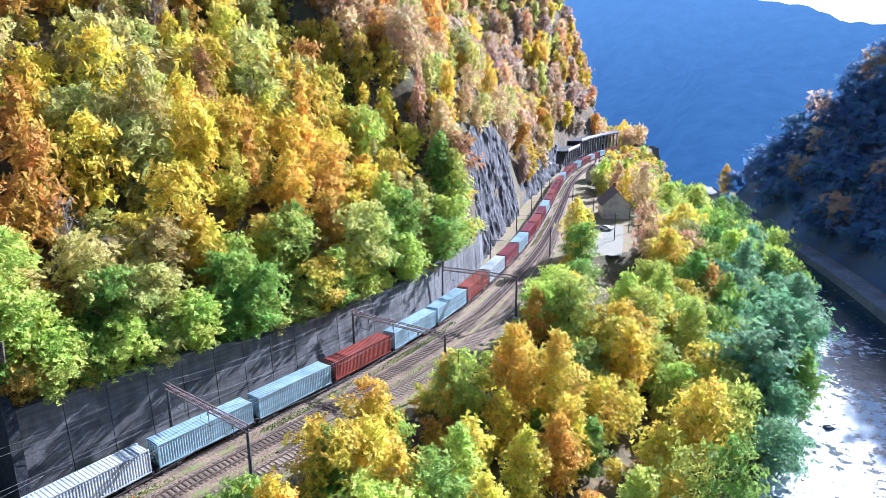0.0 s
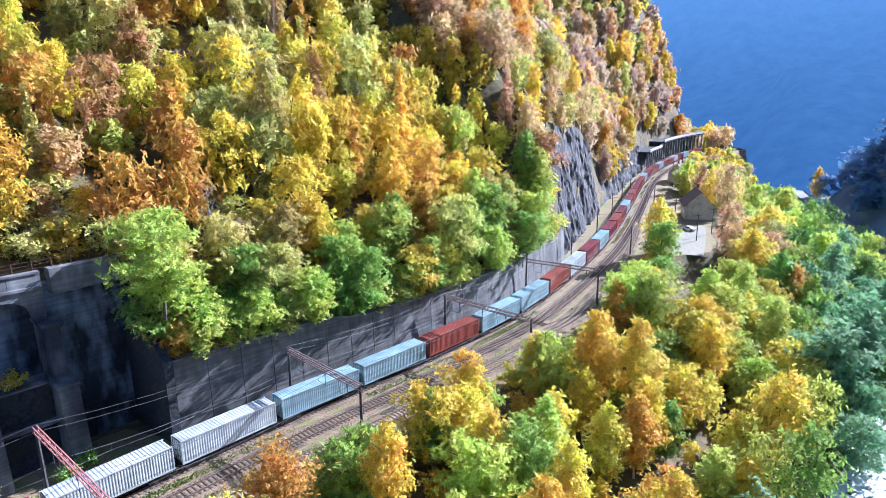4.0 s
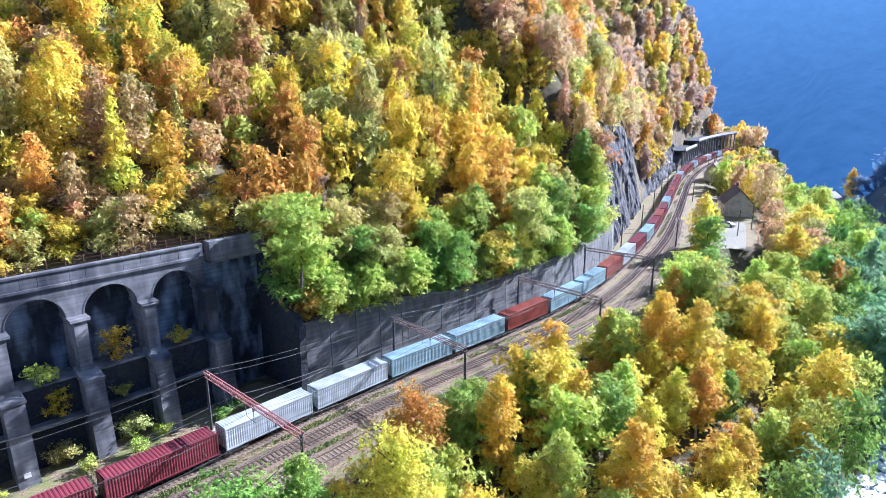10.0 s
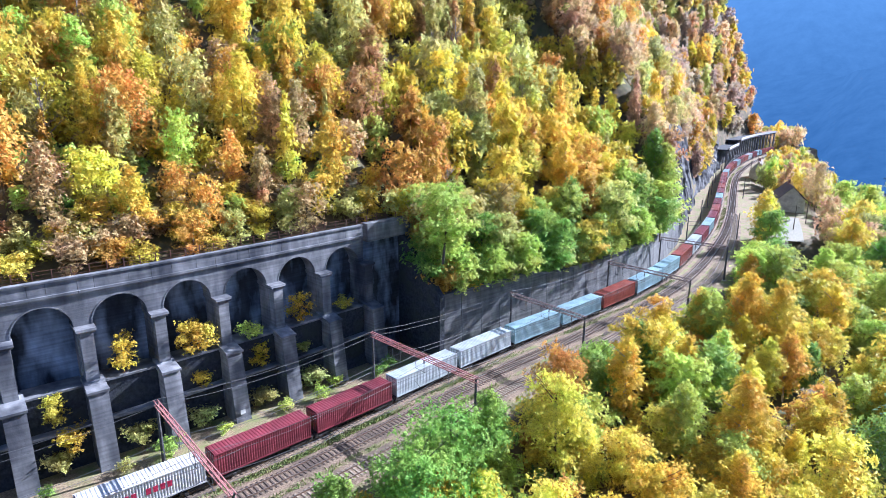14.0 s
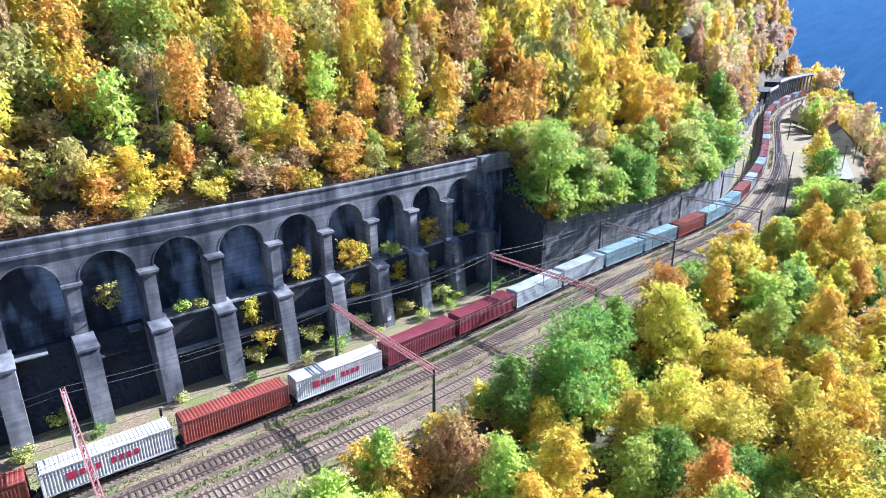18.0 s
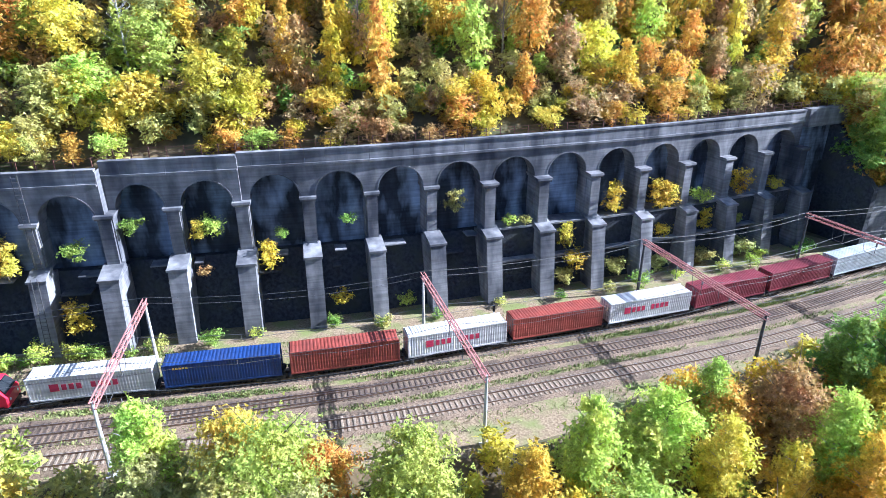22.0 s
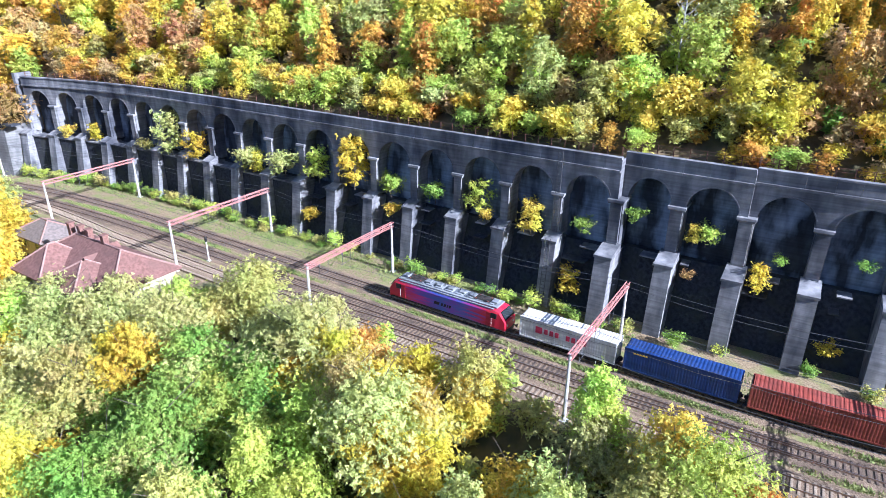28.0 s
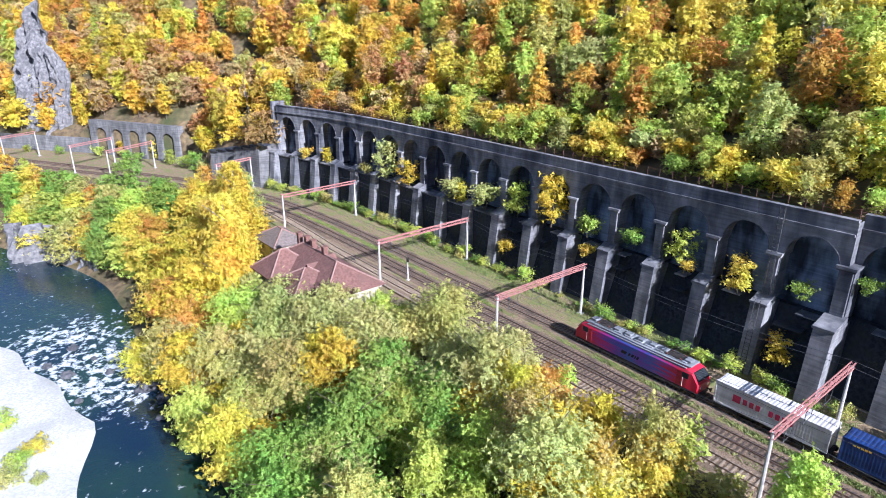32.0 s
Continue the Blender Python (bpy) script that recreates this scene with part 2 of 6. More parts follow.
def box(bm, x0, x1, y0, y1, z0, z1, bevel=0.0, m=None):
    r = bmesh.ops.create_cube(bm, size=1, matrix=(m or Matrix()) @ Matrix.Translation(((x0 + x1) / 2, (y0 + y1) / 2, (z0 + z1) / 2)) @ Matrix.Diagonal((x1 - x0, y1 - y0, z1 - z0, 1)))
    if bevel:
        bmesh.ops.bevel(bm, geom=list({e for v in r["verts"] for e in v.link_edges}), offset=bevel, segments=1, affect="EDGES")
    return bm


def cyl(bm, a, b, r0, r1=None, n=8, caps=True):
    a, b = Vector(a), Vector(b)
    q = (b - a).to_track_quat("Z", "Y").to_matrix().to_4x4()
    bmesh.ops.create_cone(bm, cap_ends=caps, segments=n, radius1=r0, radius2=r0 if r1 is None else r1, depth=(b - a).length, matrix=Matrix.Translation((a + b) / 2) @ q)
    return bm


def hexa(bm, lo, hi):
    """A block from four lower and four upper corners, in the same turn."""
    v = [bm.verts.new(p) for p in (*lo, *hi)]
    for f in ((3, 2, 1, 0), (4, 5, 6, 7), (0, 1, 5, 4), (1, 2, 6, 5), (2, 3, 7, 6), (3, 0, 4, 7)):
        bm.faces.new([v[i] for i in f])
    return bm


def along(bm, s0, s1, d0, d1, z0, z1, d0t=None, d1t=None):
    """A block between two places of the line; d0t, d1t: its sides at the top."""
    a, b = d0 if d0t is None else d0t, d1 if d1t is None else d1t
    return hexa(bm, [P(s0, d1, z0), P(s0, d0, z0), P(s1, d0, z0), P(s1, d1, z0)], [P(s0, b, z1), P(s0, a, z1), P(s1, a, z1), P(s1, b, z1)])


def sweep(name, profile, s0, s1, step, mat, parent=None, label="", closed=False, smooth=False):
    """A sheet or a solid along the line; profile(s) gives its (d, z) pairs."""
    n = max(2, int(round((s1 - s0) / step)) + 1)
    ss = np.linspace(s0, s1, n)
    rows = np.array([profile(float(s)) for s in ss], float)
    k = rows.shape[1]
    x, y = xy(ss[:, None] + 0 * rows[:, :, 0], rows[:, :, 0])
    verts = np.stack([x, y, rows[:, :, 1]], -1).reshape(-1, 3)
    faces = []
    for i in range(n - 1):
        for j in range(k if closed else k - 1):
            j2 = (j + 1) % k
            faces.append((i * k + j, (i + 1) * k + j, (i + 1) * k + j2, i * k + j2))
    if closed:
        faces += [tuple(range(k))[::-1], tuple(range((n - 1) * k, n * k))]
    me = bpy.data.meshes.new(name)
    me.from_pydata(verts.tolist(), [], faces)
    me.update()
    bm = bmesh.new()
    bm.from_mesh(me)
    bmesh.ops.recalc_face_normals(bm, faces=bm.faces)
    bm.to_mesh(me)
    bm.free()
    if smooth:
        me.polygons.foreach_set("use_smooth", [True] * len(me.polygons))
    return part_mesh(name, me, mat, parent, label)


def hill_noise(x, y, size, seed=0.0):
    """Cheap rolling variation, for arrays."""
    a, b = x / size + seed, y / size - seed * 1.7
    return (np.sin(a * 2.1 + 1.3 * np.sin(b * 1.7)) + np.sin(b * 2.6 + 1.1 * np.sin(a * 2.3 + 0.5)) + 0.5 * np.sin(a * 5.3 + b * 4.1) + 0.5 * np.sin(b * 6.1 - a * 3.7)) / 3


# ---- the ground ----
RIVER_Z = -14.0


def wall_line(s):
    """Distance of the wall's face from the track beside the hill."""
    return ramp(s, (-200, 12), (25, 12.5), (60, 17.5), (105, 17), (118, 12), (125, 5.5), (148, 5.5), (149, 11.2), (165, 12.6), (180, 13.3), (220, 13.6), (283.9, 13.7), (284.4, 14.9), (385, 14.6), (400, 14.2),
                (401, 6.5), (412, 5.6), (428, 5.2), (446, 5), (476, 5), (508, 6), (525, 9), (560, 10), (640, 9), (700, 9), (733, 10), (805, 8.5), (826, 16), (860, 48), (900, 80), (1200, 140))


def wall_top(s):
    """Height of the ground behind the wall."""
    return ramp(s, (-200, 5), (10, 5), (60, 7), (66, 11), (102, 11), (106, 4), (124, 5), (128, 9), (146, 9), (150, 20.5), (400, 21.5), (404, 9.5), (424, 9.3), (430, 8), (476, 7.2), (508, 7.6),
                (520, 6), (640, 4), (720, 6), (735, 11), (811, 10), (850, 4), (1200, 3))


def hill(s, d):
    """Height of the hill behind the walls, for arrays."""
    w, t = wall_line(s), wall_top(s)
    u = np.maximum(d - w - 1.2, 0)
    steep = ramp(s, (-200, 0.7), (20, 0.75), (150, 0.72), (400, 0.72), (420, 0.85), (500, 1.0), (540, 1.15), (620, 1.25), (700, 1.5), (760, 2.3), (880, 2.3), (1200, 1.2))
    cliff = ramp(s, (495, 0), (515, 1), (575, 1), (600, 0.3), (700, 0.35), (860, 0.4), (900, 0))
    walk = ramp(s, (148, 0), (152, 2.5), (399, 2.5), (402, 0))
    rise = np.maximum(u - walk, 0)
    x, y = xy(s, d)
    z = t + steep * rise + cliff * 22 * (1 - np.exp(-rise / 3.0)) + hill_noise(x, y, 28.0) * np.minimum(rise * 0.12, 5.0)
    return np.where(z > 150, 150 + (z - 150) * 0.6, z)


def bed_edge(s):
    """Where the railway's formation ends towards the river."""
    return -ramp(s, (-200, 7), (60, 7), (100, 9), (145, 8), (184, 13), (200, 20), (224, 20), (231, 13.6), (255, 12.8), (290, 13.4), (321, 18), (350, 16), (386, 15.4), (448, 15.4), (520, 14), (535, 30), (600, 32), (625, 12), (1200, 9))


def bank(s, d):
    """Height of the slope down to the river, for arrays."""
    e = bed_edge(s)
    lip = ramp(s, (-200, -36), (60, -34), (120, -38), (200, -48), (300, -50), (450, -54), (470, -58), (520, -64), (600, -66), (720, -52), (900, -45), (1200, -45))
    f = np.clip((d - e) / (lip - e), 0, 1)
    x, y = xy(s, d)
    z = (RIVER_Z - 0.5) * (f ** 0.85) + hill_noise(x, y, 17.0, 3.0) * 1.1 * np.sin(np.pi * f)
    over = np.maximum(lip - d, 0)                              # under the water and up the far shore
    width = ramp(s, (-200, 20), (100, 22), (190, 16), (230, 14), (300, 22), (450, 20), (500, 24), (600, 22), (1200, 22))
    far = np.maximum(over - width, 0)
    z = z - 1.2 * np.clip(over / 4, 0, 1) + np.where(far > 0, 1.7 * np.clip(far / 7, 0, 1) + 0.05 * far, 0)
    return z


def ground_profile(s):
    e, w = float(bed_edge(s)), float(wall_line(s)) if not 400 < s < 407.6 else 14.2
    back = float(ramp(s, (149, 0), (150, 2.7), (403, 2.7), (404, 2.7), (407.6, 0)))
    ds = [-104, -98, -92, -86, -80, -76, -72, -68, -64, -60, -56, -52, -48, -44, -40, -36, -32, -28, -24, -20, -17]
    out = []
    low = np.array([min(d, e - 0.3) if d > -48 else d for d in ds], float)
    low = np.sort(low)
    for d in low:
        out.append((float(d), float(bank(s, d))))
    out += [(e, 0.0), (e + 0.5, 0.0), (-5, 0.0), (0, 0.0), (w - 1.2, 0.0), (w + 0.45 + back, -0.3), (w + 0.6 + back, float(wall_top(s)) - 0.5)]
    for k in (1.2 + back * .8, 2.4 + back * .5, 3.9, 5, 7, 9.5, 12, 15, 19, 24, 30, 37, 45, 54, 64, 76, 90, 106, 124, 145, 170, 200, 235):
        out.append((w + k, float(hill(s, w + k))))
    return out


ground = sweep("ground", ground_profile, S0 + 4, S1 - 4, 4.0, "forest_floor", smooth=True)
tagged(ground, "steep wooded hillside falling to a river", "ground", kind="structure")

# the wide land to the horizon, and the shaded spur across the river
def far_height(gx, gy):
    """Height of the land beyond the river and behind the hill, for arrays."""
    near, side, where = np.full(gx.shape, 1e9), np.zeros(gx.shape), np.zeros(gx.shape)
    for i in range(0, len(CL), 4):
        dist = np.hypot(gx - CL[i, 0], gy - CL[i, 1])
        sd = (gx - CL[i, 0]) * CN[i, 0] + (gy - CL[i, 1]) * CN[i, 1]
        side, where = np.where(dist < near, sd, side), np.where(dist < near, CS[i], where)
        near = np.minimum(near, dist)
    foot = ramp(where, (-400, 150), (100, 150), (380, 150), (470, 112), (540, 96), (640, 86), (738, 78), (760, 115), (790, 700), (900, 900))
    opp = np.clip(-side - foot, 0, None)
    z = np.where(side < 0, -15 + np.minimum(opp * 1.05, 260 + opp * .1) + 9 * hill_noise(gx, gy, 60) * np.clip(opp / 60, 0, 1), -40.0)
    z = np.where((side < 0) & (opp <= 0), np.where(-side > 104, -13.5, -40.0), z)
    back = np.clip(side - 215, 0, None)
    z = np.where((gy > 640) & (side < 0), np.minimum(z, 40.0), z)                # the valley opens beyond the bend
    return np.where(side > 0, np.where(back > 0, 110 + np.minimum(back * 0.5, 260), -40.0), z)


def far_land():
    n = 190
    u = np.linspace(-1, 1, n)
    k = np.sign(u) * (0.2 * np.abs(u) + 0.8 * np.abs(u) ** 2.6)
    gx, gy = np.meshgrid(160 + 2700 * k, 280 + 2800 * k)
    z = far_height(gx, gy)
    me = bpy.data.meshes.new("far_land")
    v = np.stack([gx, gy, z], -1).reshape(-1, 3)
    f = [(j * n + i, j * n + i + 1, (j + 1) * n + i + 1, (j + 1) * n + i) for j in range(n - 1) for i in range(n - 1)]
    me.from_pydata(v.tolist(), [], f)
    me.polygons.foreach_set("use_smooth", [True] * len(me.polygons))
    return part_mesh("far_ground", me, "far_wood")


# blue of the air before the far slope, mixed into its ground colour
M["far_wood"] = material("haze_blue_far_wood", (0.10, 0.18, 0.32), (0.15, 0.25, 0.42), 0.12, 0.95, 1.0, fine=.35, c=(0.07, 0.05, 0.04), c_scale=0.03, c_amount=0.4)
tagged(far_land(), "steep shaded wooded slopes across the river, coloured with blue haze", "hillside", kind="structure")


def blue_haze_backdrop():
    """The mountain that closes the valley, its blue haze put in as a glow."""
    m = bpy.data.materials.new("blue_haze_backdrop")
    m.use_nodes = True
    n, l = m.node_tree.nodes, m.node_tree.links
    bs = n["Principled BSDF"]
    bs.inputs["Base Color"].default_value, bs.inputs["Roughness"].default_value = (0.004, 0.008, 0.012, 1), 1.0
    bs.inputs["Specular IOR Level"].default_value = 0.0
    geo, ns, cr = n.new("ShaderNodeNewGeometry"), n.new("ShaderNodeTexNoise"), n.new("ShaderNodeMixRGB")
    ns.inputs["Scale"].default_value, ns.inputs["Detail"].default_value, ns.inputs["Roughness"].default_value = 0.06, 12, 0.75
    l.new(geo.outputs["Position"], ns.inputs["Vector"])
    # the glow pales with height, as haze would
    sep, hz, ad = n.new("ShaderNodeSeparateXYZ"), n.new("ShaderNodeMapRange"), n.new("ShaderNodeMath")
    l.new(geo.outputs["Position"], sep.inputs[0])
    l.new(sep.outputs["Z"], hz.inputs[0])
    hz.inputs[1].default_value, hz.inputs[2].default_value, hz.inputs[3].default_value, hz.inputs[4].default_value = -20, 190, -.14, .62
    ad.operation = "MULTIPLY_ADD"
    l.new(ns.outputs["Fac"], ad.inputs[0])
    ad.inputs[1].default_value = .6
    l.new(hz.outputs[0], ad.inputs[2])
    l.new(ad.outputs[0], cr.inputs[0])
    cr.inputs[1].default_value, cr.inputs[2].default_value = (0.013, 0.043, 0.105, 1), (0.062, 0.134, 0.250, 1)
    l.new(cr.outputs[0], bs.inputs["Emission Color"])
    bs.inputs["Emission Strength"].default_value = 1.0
    M["blue"] = m
    nx, nz = 150, 30
    u = np.linspace(-30, 75, nx)                     # degrees to the right of +y
    top = ramp(u, (-30, 560), (5, 500), (12, 420), (20, 300), (24, 190), (26.7, 163), (31, 148), (33.7, 122), (37.7, 112), (50, 150), (75, 170))
    verts = []
    for j in range(nz):
        f = j / (nz - 1)
        for i in range(nx):
            a = math.radians(u[i])
            q = max(.5, .81 * math.sin(a) + .59 * math.cos(a))
            r = (610 + 280 * f) / q
            z = -45 + (top[i] + 45 + 5 * noise.noise(Vector((i * .7, 0, 0))) + 6 * noise.noise(Vector((i * .17, 3, 0)))) * f
            verts.append((r * math.sin(a), r * math.cos(a), z))
    faces = [(j * nx + i, j * nx + i + 1, (j + 1) * nx + i + 1, (j + 1) * nx + i) for j in range(nz - 1) for i in range(nx - 1)]
    me = bpy.data.meshes.new("backdrop")
    me.from_pydata(verts, [], faces)
    me.polygons.foreach_set("use_smooth", [True] * len(me.polygons))
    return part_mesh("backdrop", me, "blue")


def blue_foot():
    """An added lower slope of that mountain, where the valley turns away; its blue shade and haze are a glow."""
    foot = [(90, 570), (125, 512), (156, 462), (164, 425), (150, 385), (146, 352), (166, 322), (222, 335), (290, 380)]
    rows, nj = smooth_line(foot, 8), 16
    verts = []
    for j in range(nj):
        f = j / (nj - 1)
        for i, (x, y) in enumerate(rows):
            w = 6 * noise.noise(Vector((x * .03, y * .03, f * 3))) * f
            verts.append((x + 95 * f, y + 190 * f, -15 + 72 * f + w))
    n = len(rows)
    me = bpy.data.meshes.new("backdrop")
    me.from_pydata(verts, [], [(j * n + i, j * n + i + 1, (j + 1) * n + i + 1, (j + 1) * n + i) for j in range(nj - 1) for i in range(n - 1)])
    me.polygons.foreach_set("use_smooth", [True] * len(me.polygons))
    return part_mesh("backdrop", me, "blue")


tagged(blue_haze_backdrop(), "distant wooded mountain, a backdrop glowing haze blue", "mountain", kind="structure")

tagged(blue_foot(), "foot of the distant mountain, an added slope glowing haze blue", "mountain", kind="structure")

# the road along the far bank
ROAD = smooth_line([(172, 372), (158, 325), (145, 277), (140.5, 246), (132, 197), (126, 171), (119.6, 147), (105, 100), (85, 50), (60, 5)], 10)


def far_road():
    tan = np.gradient(ROAD, axis=0)
    tan /= np.linalg.norm(tan, axis=1)[:, None]
    nor = np.c_[-tan[:, 1], tan[:, 0]]
    verts, faces = [], []
    for p, q in zip(ROAD, nor):
        for o, z in ((-4.6, -17.5), (-3.1, -11.9), (-2.8, -11.4), (-2.6, -11.9), (2.9, -11.9), (4.4, -17.5)):
            verts.append((p[0] - q[0] * o, p[1] - q[1] * o, z))
    for i in range(len(ROAD) - 1):
        faces += [(i * 6 + j, i * 6 + j + 1, i * 6 + j + 7, i * 6 + j + 6) for j in range(5)]
    me = bpy.data.meshes.new("road")
    me.from_pydata(verts, [], faces)
    return part_mesh("road", me, "pale_road")


M["pale_road"] = material("pale_asphalt", (0.20, 0.21, 0.23), (0.30, 0.31, 0.33), 0.8, 0.9, 0.2, c=(0.15, 0.15, 0.16), c_scale=.1)
tagged(far_road(), "pale asphalt road along the far river bank", "road", kind="structure")

# ---- river, bed and tracks ----
M["shingle"] = material("pale_river_shingle", (0.50, 0.50, 0.48), (0.72, 0.71, 0.69), 2.5, 0.95, 0.8, fine=4, c=(0.40, 0.41, 0.36), c_scale=.12, c_amount=.4)


def river_material(spots):
    """Dark water, broken into white foam round the rapids; some spots paint sun glitter white."""
    m = material("river_water", (0.006, 0.022, 0.045), (0.018, 0.05, 0.035), 0.05, 0.12, 0.6, fine=1.1, spec=0.6)
    n, l = m.node_tree.nodes, m.node_tree.links
    bs = n["Principled BSDF"]
    old = bs.inputs["Base Color"].links[0].from_socket
    geo = n.new("ShaderNodeNewGeometry")
    total = None
    for s, d, r, much in spots:
        v = n.new("ShaderNodeVectorMath")
        v.operation = "DISTANCE"
        l.new(geo.outputs["Position"], v.inputs[0])
        v.inputs[1].default_value = P(s, d, RIVER_Z)
        mr = n.new("ShaderNodeMapRange")
        mr.inputs[1].default_value, mr.inputs[2].default_value, mr.inputs[3].default_value, mr.inputs[4].default_value = r * .25, r, much, 0
        l.new(v.outputs["Value"], mr.inputs[0])
        if total is None:
            total = mr.outputs[0]
        else:
            mx = n.new("ShaderNodeMath")
            mx.operation = "MAXIMUM"
            l.new(total, mx.inputs[0])
            l.new(mr.outputs[0], mx.inputs[1])
            total = mx.outputs[0]
    ns = n.new("ShaderNodeTexNoise")
    ns.inputs["Scale"].default_value, ns.inputs["Detail"].default_value, ns.inputs["Roughness"].default_value = .62, 10, .72
    l.new(geo.outputs["Position"], ns.inputs["Vector"])
    ad = n.new("ShaderNodeMath")
    ad.operation = "MULTIPLY_ADD"
    l.new(total, ad.inputs[0])
    ad.inputs[1].default_value = .22
    l.new(ns.outputs["Fac"], ad.inputs[2])
    th = n.new("ShaderNodeMapRange")
    th.inputs[1].default_value, th.inputs[2].default_value = .61, .70
    l.new(ad.outputs[0], th.inputs[0])
    cm = n.new("ShaderNodeMixRGB")
    l.new(th.outputs[0], cm.inputs[0])
    l.new(old, cm.inputs[1])
    cm.inputs[2].default_value = (.75, .8, .84, 1)
    l.new(cm.outputs[0], bs.inputs["Base Color"])
    rr = n.new("ShaderNodeMapRange")
    rr.inputs[3].default_value, rr.inputs[4].default_value = .12, .6
    l.new(th.outputs[0], rr.inputs[0])
    l.new(rr.outputs[0], bs.inputs["Roughness"])
    return m


# spots from 448 to 520 paint the sun's glitter as white water
M["river"] = river_material(((190, -54, 24, .62), (176, -56, 18, .6), (205, -52, 11, .6), (466, -61, 30, 1), (486, -66, 26, 1), (448, -58, 16, 1), (520, -72, 14, .8)))


def water_sheet(name, s0, s1, d0, d1, z, mat, label, wob=0.0):
    def prof(s):
        e = wob * math.sin(s * .21) + wob * .6 * math.sin(s * .53 + 1)
        return [(a + e * (1 - abs(2 * i / 6 - 1)), z) for i, a in enumerate(np.linspace(d0, d1, 7))]
    return tagged(sweep(name, prof, s0, s1, 3.0, mat), label, "river", kind="structure")


water_sheet("water", S0 + 6, S1 - 6, -108, -30, RIVER_Z, "river", "dark blue-green river")


def shore(s):
    return -float(ramp(s, (120, 68), (150, 65), (163, 63.9), (182, 61.4), (199, 58.8), (211, 56.6), (219, 59.3), (228, 61.5), (262, 70)))


def shingle_profile(s):
    e = shore(s) + .6 * math.sin(s * .3)
    return [(e, RIVER_Z - .3), (e - 1.5, RIVER_Z + .25), (e - 5, RIVER_Z + .7), (e - 10, RIVER_Z + 1.1), (e - 18, RIVER_Z + 1.4), (min(e - 25, -100), RIVER_Z + 2.4)]


tagged(sweep("gravel_bank", shingle_profile, 120, 265, 3.0, "shingle", smooth=True), "pale shingle bank beside the river", "gravel bank", kind="structure")


def bed_profile(s):
    e, w = float(bed_edge(s)), float(wall_line(s))
    return [(e + 0.1, 0.02), (e + 1.2, 0.06), (max(e + 1.4, -14), 0.06), (-9, 0.07), (-4, 0.07), (1, 0.07), (min(3.2, w - 1.6), 0.06), (w - 1.0, 0.05), (w - 0.05, 0.03)]


formation = sweep("railway_ground", bed_profile, S0 + 6, S1 - 6, 3.0, "dirt")
tagged(formation, "gravel formation of the railway with weeds", "ground", kind="structure")


def t3(s):
    return -ramp(s, (150, 4.9), (200, 9.2), (300, 9.9), (480, 9.6), (560, 6), (580, 4.9))


def t4(s):
    return -ramp(s, (225, 9.7), (262, 7.0), (318, 4.9), (330, 4.9))


TRACKS = [("railway_track", lambda s: 0 * s, S0 + 8, S1 - 8, "sleeper_wood", 300, 270),
          ("railway_track", lambda s: 0 * s - 4.9, S0 + 8, S1 - 8, "sleeper_wood", 270, 250),
          ("railway_track", t3, 165, 565, "sleeper_concrete", 270, 230),
          ("railway_track", t4, 230, 315, "sleeper_wood", 230, 0)]


def track(name, off, s0, s1, sleeper, near_from, near_count):
    tr = thing(name, "railway track with rusty rails on " + ("pale concrete sleepers" if "conc" in sleeper else "dark wooden sleepers"), "railway track", kind="structure")
    low = .012 if near_count == 0 else .006 if near_from == 270 and sleeper != "sleeper_wood" else 0.0
    sweep("ballast_bed", lambda s: [(off(s) - 2.0, 0.075 - low), (off(s) - 1.55, 0.17 - low), (off(s) + 1.55, 0.17 - low), (off(s) + 2.0, 0.075 - low)], s0, s1, 3.0, "ballast", tr)
    for g in (-0.75, 0.75):
        sweep("rail", lambda s: [(off(s) + g + a, z) for a, z in ((-.07, .2), (.07, .2), (.035, .38), (-.035, .38))], s0, s1, 3.0, "rail", tr, closed=True)
        sweep("rail_head", lambda s: [(off(s) + g + a, .384) for a in (-.03, .03)], s0, s1, 3.0, "rail_top", tr)
    me = bpy.data.meshes.new("sleeper")
    bm = bmesh.new()
    box(bm, -.125, .125, -1.27, 1.27, 0.10, 0.235, 0.02)
    bm.to_mesh(me)
    bm.free()
    me.materials.append(M[sleeper])
    vv = np.array([v.co[:] for v in me.vertices])
    ff = [tuple(p.vertices) for p in me.polygons]
    rest_v, rest_f, made, rng = [], [], 0, random.Random(len(name) + int(near_from))
    s = s0 + 1
    while s < s1 - 1:
        if near_count == 0 and s > 284:                 # the points run into the next track
            break
        m = at_line(s, off(s), rng.uniform(-.012, .012), rng.uniform(-1, 1))
        if near_from <= s and made < near_count:
            ob = new("sleeper", me)
            ob.parent, ob.matrix_basis = tr, m
            made += 1
        else:
            k = len(rest_v) * len(vv)
            rest_v.append(vv @ np.array(m.to_3x3()).T + np.array(m.translation))
            rest_f += [tuple(i + k for i in f) for f in ff]
        s += 0.62
    if rest_v:
        rm = bpy.data.meshes.new("sleepers")
        rm.from_pydata(np.concatenate(rest_v).tolist(), [], rest_f)
        tagged(part_mesh("sleepers", rm, sleeper, tr), kind="stuff")
    return tr


